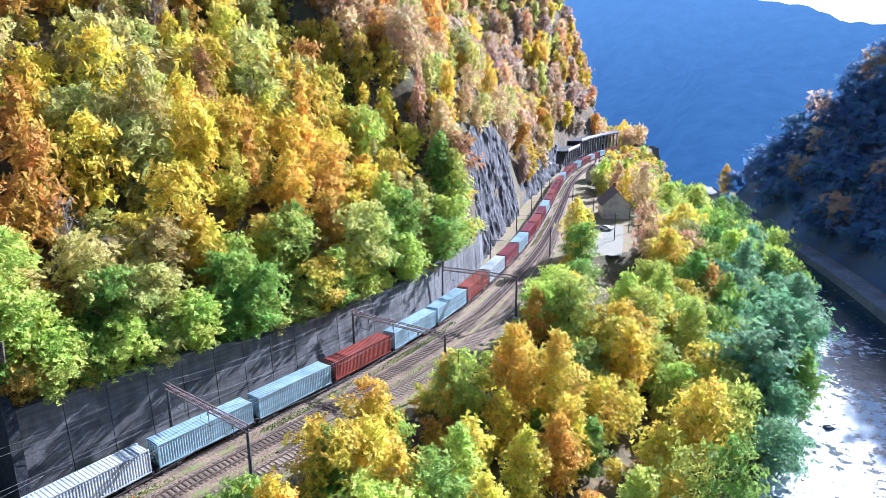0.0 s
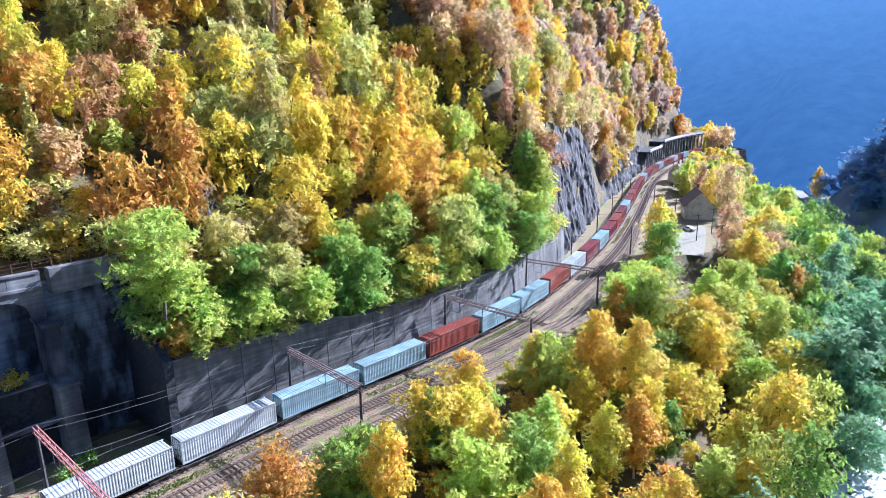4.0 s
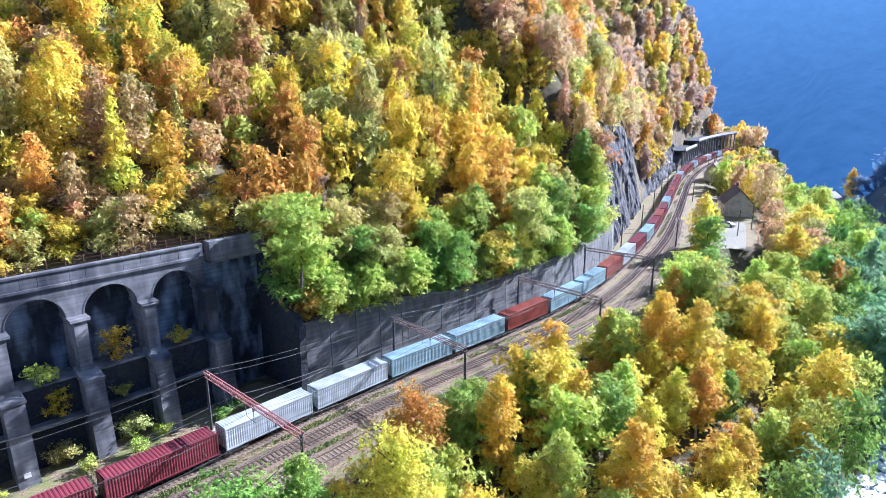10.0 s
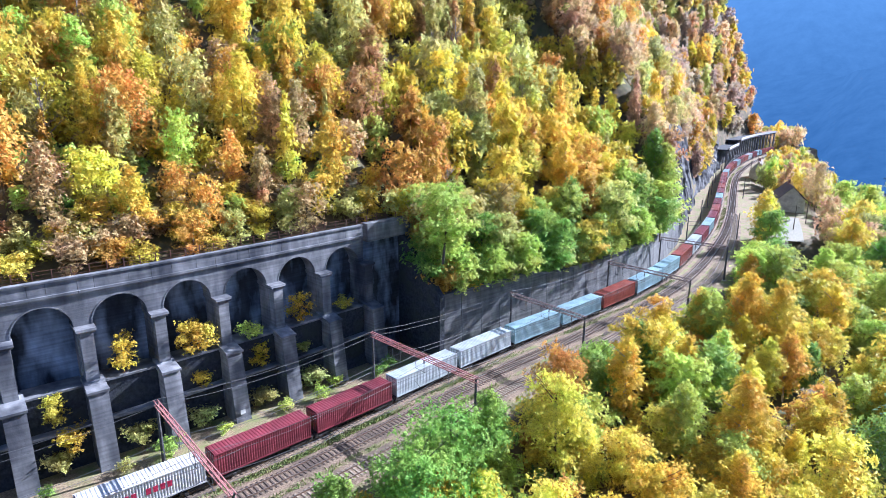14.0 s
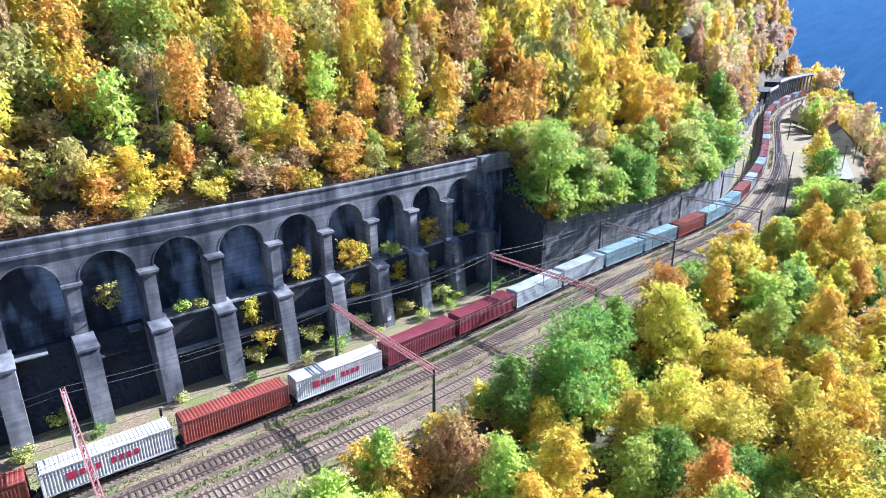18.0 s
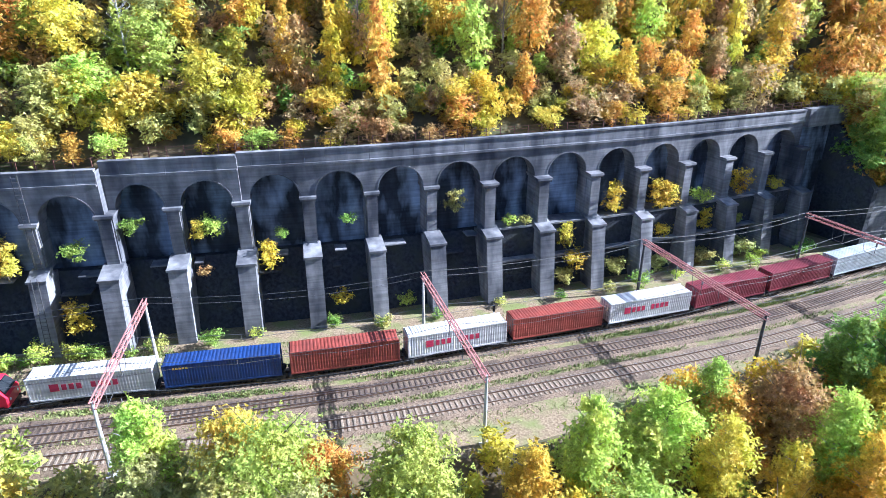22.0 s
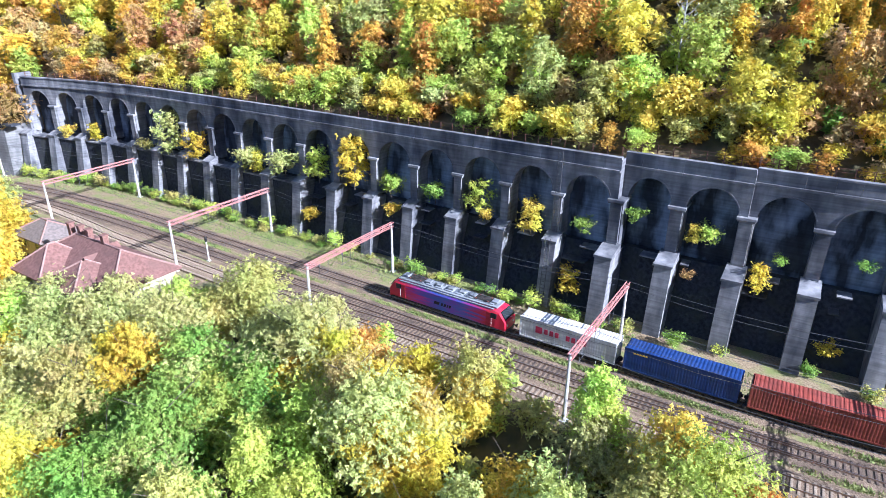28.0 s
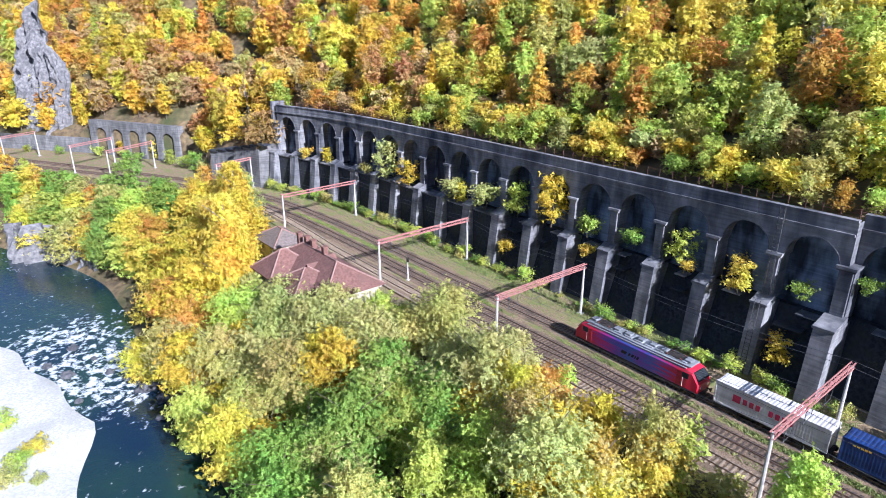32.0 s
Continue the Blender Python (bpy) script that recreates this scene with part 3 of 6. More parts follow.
# ---- the retaining walls ----
def wall_piece(s0, s1, h0, h1, parent, base=-0.2, thick=0.9, batter=0.5, mat="wall"):
    bm = bmesh.new()
    d0, d1 = float(wall_line(s0)), float(wall_line(s1))
    g = 0.045
    hexa(bm, [P(s0 + g, d0 + thick, base), P(s0 + g, d0 - batter, base), P(s1 - g, d1 - batter, base), P(s1 - g, d1 + thick, base)],
         [P(s0 + g, d0 + thick, h0), P(s0 + g, d0, h0), P(s1 - g, d1, h1), P(s1 - g, d1 + thick, h1)])
    return part("panel", bm, mat, parent)


retaining = thing("retaining_wall", "tall grey concrete retaining wall with panel joints and water stains", "wall", kind="structure")
s = 401.6
while s < 508:
    step = 4.4
    h = lambda q: float(ramp(q, (401, 10.4), (424.5, 10.2), (425, 9.4), (440, 8.6), (476, 8.0), (508, 8.6)))
    wall_piece(s, s + step, h(s), h(s + step), retaining)
    bm = bmesh.new()
    d0, d1 = float(wall_line(s)), float(wall_line(s + step))
    hexa(bm, [P(s, d0 + 1, h(s)), P(s, d0 - .18, h(s)), P(s + step, d1 - .18, h(s + step)), P(s + step, d1 + 1, h(s + step))],
         [P(s, d0 + 1, h(s) + .3), P(s, d0 - .18, h(s) + .3), P(s + step, d1 - .18, h(s + step) + .3), P(s + step, d1 + 1, h(s + step) + .3)])
    part("coping", bm, "concrete", retaining)
    s += step
# shadowed end face: its darkness comes from the masonry colour
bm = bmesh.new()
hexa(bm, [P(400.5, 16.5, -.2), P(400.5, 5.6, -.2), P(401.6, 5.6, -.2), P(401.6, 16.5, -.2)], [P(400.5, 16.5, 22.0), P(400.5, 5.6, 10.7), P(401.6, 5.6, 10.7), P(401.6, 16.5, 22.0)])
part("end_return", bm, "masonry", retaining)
bm = bmesh.new()
hexa(bm, [P(401.62, 20, 8), P(401.62, 6.9, 8), P(409, 6.9, 8), P(409, 20, 8)], [P(401.62, 20, 24.0), P(401.62, 6.9, 10.4), P(409, 6.9, 10.0), P(409, 20, 22.0)])
part("earth_fill", bm, "forest_floor", retaining)


# ---- the tall arcade ----
def arcade_stations():
    """Pier centres, 8.15 m apart along the arcade's own face."""
    q, at_s = 0.0, 283.8
    ss = np.arange(130, 402, 0.1)
    x, y = xy(ss, wall_line(ss))
    length = np.r_[0, np.cumsum(np.hypot(np.diff(x), np.diff(y)))]
    l0 = np.interp(283.8, ss, length)
    return {i: float(np.interp(l0 + 8.12 * (i - 3), length, ss)) for i in range(-14, 17)}


PIER = arcade_stations()


def face(i_s):
    """The upper face's distance; the older part in the south-west stands forward."""
    s3, s5 = PIER[3], PIER[5]
    return float(wall_line(min(i_s, 283.9) if i_s < s3 + .05 else max(i_s, 284.4))) - (0.9 if i_s < s3 + 0.05 else 0.5 if i_s < s5 + 0.05 else 0.0)


arcade = thing("arcade_wall", "tall weathered concrete arcade of round arches on stepped buttresses", "viaduct wall", kind="structure")
SPRING, RAD, TOP = 16.9, 3.08, 23.0


def drop(i):
    return -.65 if i < 3 else -.15 if i < 5 else 0.0


def ablock(bm, s0, s1, v0, v1, z0, z1, v0t=None, v1t=None, f=None):
    f0, f1 = (face(s0), face(s1)) if f is None else (f, f)
    a, b = v0 if v0t is None else v0t, v1 if v1t is None else v1t
    return hexa(bm, [P(s0, f0 + v1, z0), P(s0, f0 + v0, z0), P(s1, f1 + v0, z0), P(s1, f1 + v1, z0)],
                [P(s0, f0 + b, z1), P(s0, f0 + a, z1), P(s1, f1 + a, z1), P(s1, f1 + b, z1)])


def arch_bay(i):
    """The spandrel over one arch, its soffit, the string course, parapet and coping."""
    a, b = PIER[i], PIER[i + 1]
    fa, fb = face(a + .1), face(b - .1)
    c = (a + b) / 2
    k = (b - a) / 8.12
    half = RAD * k
    fo = lambda q: fa + (fb - fa) * (q - a) / (b - a)
    n = 14
    SPRING, TOP = 16.9 + drop(i), 23.0 + drop(i)
    bm = bmesh.new()
    top = TOP - 2.0
    prev = None
    for j in range(n + 1):
        an = math.pi * j / n
        q, z = c - half * math.cos(an), SPRING + RAD * math.sin(an)
        ring = [bm.verts.new(P(q, fo(q), z)), bm.verts.new(P(q, fo(q), top)), bm.verts.new(P(q, fo(q) + 2.6, z))]
        if prev:
            bm.faces.new((prev[0], ring[0], ring[1], prev[1]))
            bm.faces.new((prev[0], prev[2], ring[2], ring[0]))
        prev = ring
    for q0, q1 in ((a, c - half), (c + half, b)):
        v = [bm.verts.new(P(q, fo(q), z)) for q, z in ((q0, SPRING), (q1, SPRING), (q1, top), (q0, top))]
        bm.faces.new(v)
    bmesh.ops.recalc_face_normals(bm, faces=bm.faces)
    part("arch", bm, "concrete", arcade)
    bm = bmesh.new()                                    # archivolt ring, a little proud
    prev = None
    for j in range(n + 1):
        an = math.pi * j / n
        pts = []
        for r, v in ((RAD, -.04), (RAD + .16, -.04), (RAD + .16, .02), (RAD, .02)):
            q = c - r * k * math.cos(an)
            pts.append(bm.verts.new(P(q, fo(q) + v, SPRING + r * math.sin(an))))
        if prev:
            for m in range(4):
                bm.faces.new((prev[m], prev[(m + 1) % 4], pts[(m + 1) % 4], pts[m]))
        prev = pts
    bmesh.ops.recalc_face_normals(bm, faces=bm.faces)
    part("arch_ring", bm, "concrete", arcade)
    for name, v0, v1, z0, z1 in (("string_course", -.28, .6, top, top + .32), ("parapet", -.06, .5, top + .32, TOP - .22), ("coping", -.2, .64, TOP - .22, TOP)):
        bm = bmesh.new()
        g = 0.02
        if name == "parapet":                           # in blocks, with open joints
            cuts = [a, a + (b - a) * (.3 + .1 * math.sin(i * 2.1)), a + (b - a) * (.66 + .08 * math.sin(i * 3.7)), b]
            for q0, q1 in zip(cuts, cuts[1:]):
                bm = bmesh.new()
                hexa(bm, [P(q0 + g, fo(q0) + v1, z0), P(q0 + g, fo(q0) + v0, z0), P(q1 - g, fo(q1) + v0, z0), P(q1 - g, fo(q1) + v1, z0)],
                     [P(q0 + g, fo(q0) + v1, z1), P(q0 + g, fo(q0) + v0, z1), P(q1 - g, fo(q1) + v0, z1), P(q1 - g, fo(q1) + v1, z1)])
                part("parapet_block", bm, "concrete", arcade)
            continue
        hexa(bm, [P(a + g, fa + v1, z0), P(a + g, fa + v0, z0), P(b - g, fb + v0, z0), P(b - g, fb + v1, z0)],
             [P(a + g, fa + v1, z1), P(a + g, fa + v0, z1), P(b - g, fb + v0, z1), P(b - g, fb + v1, z1)])
        part(name, bm, "concrete", arcade)
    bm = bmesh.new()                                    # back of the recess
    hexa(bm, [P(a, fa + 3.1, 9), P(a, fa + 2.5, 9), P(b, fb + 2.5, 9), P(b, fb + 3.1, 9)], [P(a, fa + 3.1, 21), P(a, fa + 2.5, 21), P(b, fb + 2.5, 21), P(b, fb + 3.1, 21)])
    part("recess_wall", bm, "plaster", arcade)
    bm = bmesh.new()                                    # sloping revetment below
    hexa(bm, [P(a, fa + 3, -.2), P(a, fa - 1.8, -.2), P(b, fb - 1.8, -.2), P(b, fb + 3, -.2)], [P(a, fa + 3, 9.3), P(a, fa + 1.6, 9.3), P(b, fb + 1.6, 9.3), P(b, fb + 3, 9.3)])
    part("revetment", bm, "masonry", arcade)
    rng = random.Random(i * 7 + 3)
    if i >= 9 or i <= -5:                               # a curtain wall with a ledge between the buttresses
        bm = bmesh.new()
        h = 9.9 if i >= 9 else 9.0
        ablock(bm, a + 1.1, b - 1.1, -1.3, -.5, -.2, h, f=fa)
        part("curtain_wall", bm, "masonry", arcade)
        bm = bmesh.new()
        ablock(bm, a + 1.05, b - 1.05, -1.5, 1.7, h, h + .25, f=fa)
        part("ledge", bm, "concrete", arcade)
        if i >= 9:
            bm = bmesh.new()
            ablock(bm, a + 1.1, b - 1.1, -2.4, -.6, 5.2, 5.5, f=fa)
            part("ledge", bm, "concrete", arcade)
    else:
        for z in (9.2,) if i % 3 == 1 else (9.2, 7.2):
            bm = bmesh.new()
            w = rng.uniform(1.0, 3.6)
            u = a + 1 + rng.random() * (6 - w)
            ablock(bm, u, u + w, -.7 - (9.3 - z) * .36, 1.2 - (9.3 - z) * .36, z, z + .16, f=fa)
            part("ledge", bm, "concrete" if z > 9 else "masonry", arcade)


def pier(i):
    s = PIER[i]
    f = face(s)
    SPRING = 16.9 + drop(i)
    deep = 2.2 if i < 3 else 3.4
    bm = bmesh.new()
    w = .72 if i < 3 else .86
    ablock(bm, s - w, s + w, 0.0, 2.6, 10.0, SPRING, -.0, 2.6, f)
    out = 1.35 if i >= 9 else .38
    ablock(bm, s - w * .86, s + w * .86, -out - .1, 0.0, 10.0, SPRING - .5, -out, 0, f)
    part("pier", bm, "concrete", arcade)
    bm = bmesh.new()
    ablock(bm, s - w - .16, s + w + .16, -out - .12, 2.6, SPRING - .5, SPRING - .25, -out - .22, 2.6, f)
    ablock(bm, s - w - .28, s + w + .28, -out - .26, 2.6, SPRING - .25, SPRING + .05, -out - .2, 2.6, f)
    part("impost", bm, "concrete", arcade)
    bm = bmesh.new()
    b = .98 if i < 3 else 1.1
    ablock(bm, s - b, s + b, -deep - 1.35, 1.6, -.3, 9.6, -deep, 1.6, f)
    part("buttress", bm, "concrete", arcade)
    bm = bmesh.new()
    ablock(bm, s - b - .16, s + b + .16, -deep - .2, .3, 9.6, 9.9, -deep - .2, .3, f)
    ablock(bm, s - b - .1, s + b + .1, -deep - .1, .2, 9.9, 10.6, -.5, .2, f)
    part("buttress_cap", bm, "concrete", arcade)


for i in range(-14, 17):
    pier(i)
for i in range(-14, 16):
    arch_bay(i)
for i, deep, low in ((3, 1.75, .65), (5, .62, .15)):    # the returns where the face steps back
    bm = bmesh.new()
    ablock(bm, PIER[i] - .35, PIER[i] + .06, .012, deep, 15.9, 21.0 - low, f=face(PIER[i]))
    ablock(bm, PIER[i] - .02, PIER[i] + .06, -.05, deep, 21.0 - low, 22.7 - low, f=face(PIER[i]))
    part("return_wall", bm, "concrete", arcade)
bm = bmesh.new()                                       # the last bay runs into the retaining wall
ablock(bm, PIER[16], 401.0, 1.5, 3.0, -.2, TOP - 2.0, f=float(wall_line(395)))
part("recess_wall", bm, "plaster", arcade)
bm = bmesh.new()
ablock(bm, PIER[16] + .9, 404, -.1, 1.5, 20.0, TOP, f=float(wall_line(395)))
part("parapet", bm, "concrete", arcade)
bm = bmesh.new()                                       # the free end in the south-west
ablock(bm, PIER[-14] - 1.6, PIER[-14] - .9, -.1, 4.0, -.2, TOP, f=face(PIER[-14]))
part("end_wall", bm, "concrete", arcade)


# ---- overhead line ----
def lattice_beam(length, parent, mat="lattice"):
    bm = bmesh.new()
    h, w = .62, .42
    for y in (-w / 2, w / 2):
        for z in (0, h):
            box(bm, 0, length, y - .05, y + .05, z - .05, z + .05)
    n = int(length / .8)
    for k in range(n):
        x0, x1 = length * k / n, length * (k + 1) / n
        for y in (-w / 2, w / 2):
            cyl(bm, (x0, y, 0 if k % 2 else h), (x1, y, h if k % 2 else 0), .035, n=4, caps=False)
        for z in (0, h):
            cyl(bm, (x0, -w / 2 if k % 2 else w / 2, z), (x1, w / 2 if k % 2 else -w / 2, z), .03, n=4, caps=False)
    return part("lattice_beam", bm, mat, parent)


def gantry(s, d_in, d_out, dark, h=8.4):
    g = thing("catenary_gantry", "catenary gantry with a " + ("rust-red" if s < 400 else "brown-grey") + " lattice beam on two posts", "gantry", at_line(s, d_out), group="gantries over the tracks")
    span = d_in - d_out
    beam = lattice_beam(span + .6, g, "lattice_dark" if s > 400 else "lattice")
    beam.matrix_basis = pose(0, -.3, h - .6, 0, 0, 90)
    for y, top in ((0, h), (span, h - .3)):
        bm = bmesh.new()
        r = .24
        cyl(bm, (0, y, -.3), (0, y, top), r, r * .62, 8)
        part("post", bm, "mast_dark" if dark else "mast", g)
        bm = bmesh.new()
        box(bm, -.45, .45, y - .45, y + .45, -.3, .18, .05)
        part("footing", bm, "mast", g)
    for off in (0, -4.9, -9.6):
        y = off - d_out
        if y < 1:
            continue
        bm = bmesh.new()
        cyl(bm, (0, y, h - .7), (0, y, h - 1.3), .07, n=6)
        for k in range(4):
            cyl(bm, (0, y, h - .75 - k * .14), (0, y, h - .80 - k * .14), .13, n=8)
        part("insulator", bm, "wire", g)
        bm = bmesh.new()
        cyl(bm, (0, y, h - 1.3), (0, y, h - 2.6), .04, n=5)
        cyl(bm, (0, y - .3, h - 2.6), (0, y + 1.6, h - 2.5), .035, n=5)
        cyl(bm, (0, y + 1.6, h - 2.5), (0, y + 1.9, h - .6), .03, n=5)
        part("dropper_arm", bm, "wire", g)
    return g


GANTRIES = [(50.5, 7, -4.5, 0), (84, 8, -6.5, 0), (101, 8, -8, 0), (144, 4.2, -6.5, 0), (184, 7, -11.5, 0), (222, 8.0, -12, 0), (251, 6.6, -11.8, 0), (288.2, 6.4, -12.6, 0), (321.6, 6.2, -16.5, 0),
            (355, 7.2, -15, 1), (386.8, 6.3, -14.5, 1), (416.2, 3.7, -12.2, 1), (447.6, 3.3, -14.4, 1), (477, 3.4, -12, 1)]
for q in GANTRIES:
    gantry(*q)
for s, d in ((508, 3.3), (540, 3.6), (572, 3.6), (604, 3.6), (640, 3.6), (680, 3.6), (522, -8.8), (600, -8.6), (705, -8.6), (735, -8.6)):
    m = thing("catenary_mast", "slim dark catenary mast with a bracket arm", "mast", at_line(s, d), group="catenary masts")
    bm = bmesh.new()
    cyl(bm, (0, 0, -.3), (0, 0, 8.2), .2, .12, 8)
    part("post", bm, "mast_dark", m)
    bm = bmesh.new()
    y = -d if d > 0 else -d - 4.9
    cyl(bm, (0, 0, 6.8), (0, y, 7.1), .05, n=5)
    cyl(bm, (0, 0, 5.6), (0, y, 6.0), .04, n=5)
    part("bracket", bm, "wire", m)


def wires():
    ss = [g[0] for g in GANTRIES] + [508, 540, 572, 604, 640, 680, 705, 735]
    for off in (0, -4.9, -9.6):
        bm = bmesh.new()
        for a, b in zip(ss, ss[1:]):
            if off < -9 and (a < 180 or b > 480):
                continue
            n = 6
            low = [P(a + (b - a) * k / n, off + (.2 if k % 2 else -.2), 5.85) for k in range(n + 1)]
            up = [P(a + (b - a) * k / n, off, 7.25 - 1.0 * (1 - (2 * k / n - 1) ** 2)) for k in range(n + 1)]
            for k in range(n):
                cyl(bm, low[k], low[k + 1], .024, n=3, caps=False)
                cyl(bm, up[k], up[k + 1], .024, n=3, caps=False)
                if k:
                    cyl(bm, low[k], up[k], .014, n=3, caps=False)
        tagged(part("overhead_wire", bm, "wire"), "overhead contact wire hung from the gantries", "wire", kind="structure")

    for z in (7.9, 8.7):                               # feeders on the posts beside the arcade
        bm = bmesh.new()
        for g, h in zip(GANTRIES[3:], GANTRIES[4:]):
            n = 5
            pts = [P(g[0] + (h[0] - g[0]) * k / n, g[1] + (h[1] - g[1]) * k / n, z - .9 * (1 - (2 * k / n - 1) ** 2)) for k in range(n + 1)]
            for a, b in zip(pts, pts[1:]):
                cyl(bm, a, b, .024, n=3, caps=False)
        tagged(part("feeder_wire", bm, "wire"), "feeder cable along the posts beside the arcade", "wire", kind="structure")


wires()

# ---- the train ----
def paint(name, col, rough=0.45, dirt=0.25, metal=0.0):
    dark = tuple(c * (1 - dirt) for c in col)
    return material(name, col, dark, 0.8, rough, 0.05, metal, c=tuple(c * .55 + .03 for c in col), c_scale=0.5, c_amount=0.25, streak=True)


M["white_box"] = paint("white_container_paint", (0.72, 0.71, 0.70))
M["blue_box"] = paint("blue_container_paint", (0.02, 0.055, 0.20))
M["red_box"] = paint("brick_red_container_paint", (0.33, 0.075, 0.055))
M["maroon_box"] = paint("maroon_container_paint", (0.24, 0.045, 0.06))
M["pale_box"] = paint("pale_grey_container_paint", (0.55, 0.60, 0.62))
M["teal_box"] = paint("pale_blue_container_paint", (0.36, 0.52, 0.58))
M["steel_dark"] = material("dark_underframe", (0.03, 0.028, 0.026), (0.07, 0.06, 0.055), 3, 0.7, 0.2)
M["wheel"] = material("wheel_steel", (0.07, 0.06, 0.055), (0.14, 0.12, 0.1), 3, 0.5, 0.1, metal=0.6)
M["red_text"] = paint("red_lettering", (0.55, 0.04, 0.10))
M["gold_text"] = paint("yellow_lettering", (0.75, 0.5, 0.06))
M["loco_roof"] = paint("grey_roof_paint", (0.30, 0.32, 0.34))
M["loco_red"] = paint("crimson_paint", (0.55, 0.03, 0.06), 0.35)
M["black"] = paint("black_paint", (0.012, 0.012, 0.014), 0.4)
M["glass"] = material("dark_window_glass", (0.02, 0.025, 0.03), (0.03, 0.035, 0.04), 1, 0.08, 0, spec=0.6)
M["lamp"] = material("headlamp_glass", (0.7, 0.7, 0.68), (0.8, 0.8, 0.78), 1, 0.15, 0)
M["white_paint"] = paint("white_paint", (0.75, 0.75, 0.75))


def loco_paint():
    """Crimson cabs running into violet and blue along the sides."""
    m = bpy.data.materials.new("crimson_to_blue_paint")
    m.use_nodes = True
    n, l = m.node_tree.nodes, m.node_tree.links
    tc = n.new("ShaderNodeTexCoord")
    sep = n.new("ShaderNodeSeparateXYZ")
    l.new(tc.outputs["Object"], sep.inputs[0])
    ns = n.new("ShaderNodeTexNoise")
    mp = n.new("ShaderNodeMapping")
    mp.inputs["Scale"].default_value = (.16, 1, 2.6)
    l.new(tc.outputs["Object"], mp.inputs[0])
    l.new(mp.outputs[0], ns.inputs["Vector"])
    ns.inputs["Scale"].default_value = 1.6
    add = n.new("ShaderNodeMath")
    add.operation = "MULTIPLY_ADD"
    l.new(ns.outputs["Fac"], add.inputs[0])
    add.inputs[1].default_value = 9.0
    l.new(sep.outputs["X"], add.inputs[2])
    mr = n.new("ShaderNodeMapRange")
    mr.inputs[1].default_value, mr.inputs[2].default_value = -5.5, 14.5
    l.new(add.outputs[0], mr.inputs[0])
    cr = n.new("ShaderNodeValToRGB")
    e = cr.color_ramp.elements
    e[0].position, e[0].color = 0.0, (0.62, 0.02, 0.05, 1)
    e[1].position, e[1].color = 1.0, (0.6, 0.02, 0.05, 1)
    for pos, col in ((.16, (0.55, .02, .06)), (.26, (.42, .03, .26)), (.36, (.13, .07, .42)), (.48, (.05, .13, .45)), (.58, (.20, .06, .40)), (.65, (.06, .12, .45)), (.75, (.40, .04, .26)), (.84, (.6, .02, .05))):
        x = e.new(pos)
        x.color = (*col, 1)
    l.new(mr.outputs[0], cr.inputs[0])
    bs = n["Principled BSDF"]
    l.new(cr.outputs[0], bs.inputs["Base Color"])
    bs.inputs["Roughness"].default_value = 0.35
    return m


M["loco_side"] = loco_paint()


def bogie(parent, x, axles=(-1.3, 1.3), r=.46, name="bogie"):
    bm = bmesh.new()
    L = max(axles) + .75
    for y in (-.98, .98):
        box(bm, x - L, x + L, y - .1, y + .1, .62, .92, .03)
        for a in axles:
            box(bm, x + a - .2, x + a + .2, y - .16, y + .16, .42, .78, .03)
    box(bm, x - .3, x + .3, -.98, .98, .6, .85)
    bg = part(name, bm, "steel_dark", parent)
    for a in axles:
        for y in (-.75, .75):
            bm = bmesh.new()
            cyl(bm, (x + a, y - .07, r + .38), (x + a, y + .07, r + .38), r, n=18)
            cyl(bm, (x + a, y - .11, r + .38), (x + a, y + .11, r + .38), .14, n=10)
            part("wheel", bm, "wheel", bg)
    return bg


def loco_body():
    """Rounded box body with raked cab fronts, in x along, front towards -x."""
    bm = bmesh.new()
    half, w = 9.45, 1.5
    prof = [(-w, 1.05), (-w, 3.35), (-w + .12, 3.62), (-w + .5, 3.85), (w - .5, 3.85), (w - .12, 3.62), (w, 3.35), (w, 1.05)]
    rows = []
    for x, top, narrow, low in ((-half, 2.35, .90, 1.1), (-half + .12, 2.55, .96, 1.05), (-half + .95, 3.75, .97, 1.05), (-half + 1.5, 3.85, 1, 1.05), (half - 1.5, 3.85, 1, 1.05), (half - .95, 3.75, .97, 1.05), (half - .12, 2.55, .96, 1.05), (half, 2.35, .9, 1.1)):
        rows.append([bm.verts.new((x, y * narrow, max(low, min(z, top - .25 * (abs(y) / w) if top < 3.8 else z)))) for y, z in prof])
    for a, b in zip(rows, rows[1:]):
        for k in range(len(prof)):
            k2 = (k + 1) % len(prof)
            bm.faces.new((a[k], a[k2], b[k2], b[k]))
    bm.faces.new(rows[0])
    bm.faces.new(rows[-1][::-1])
    bmesh.ops.recalc_face_normals(bm, faces=bm.faces)
    return bm


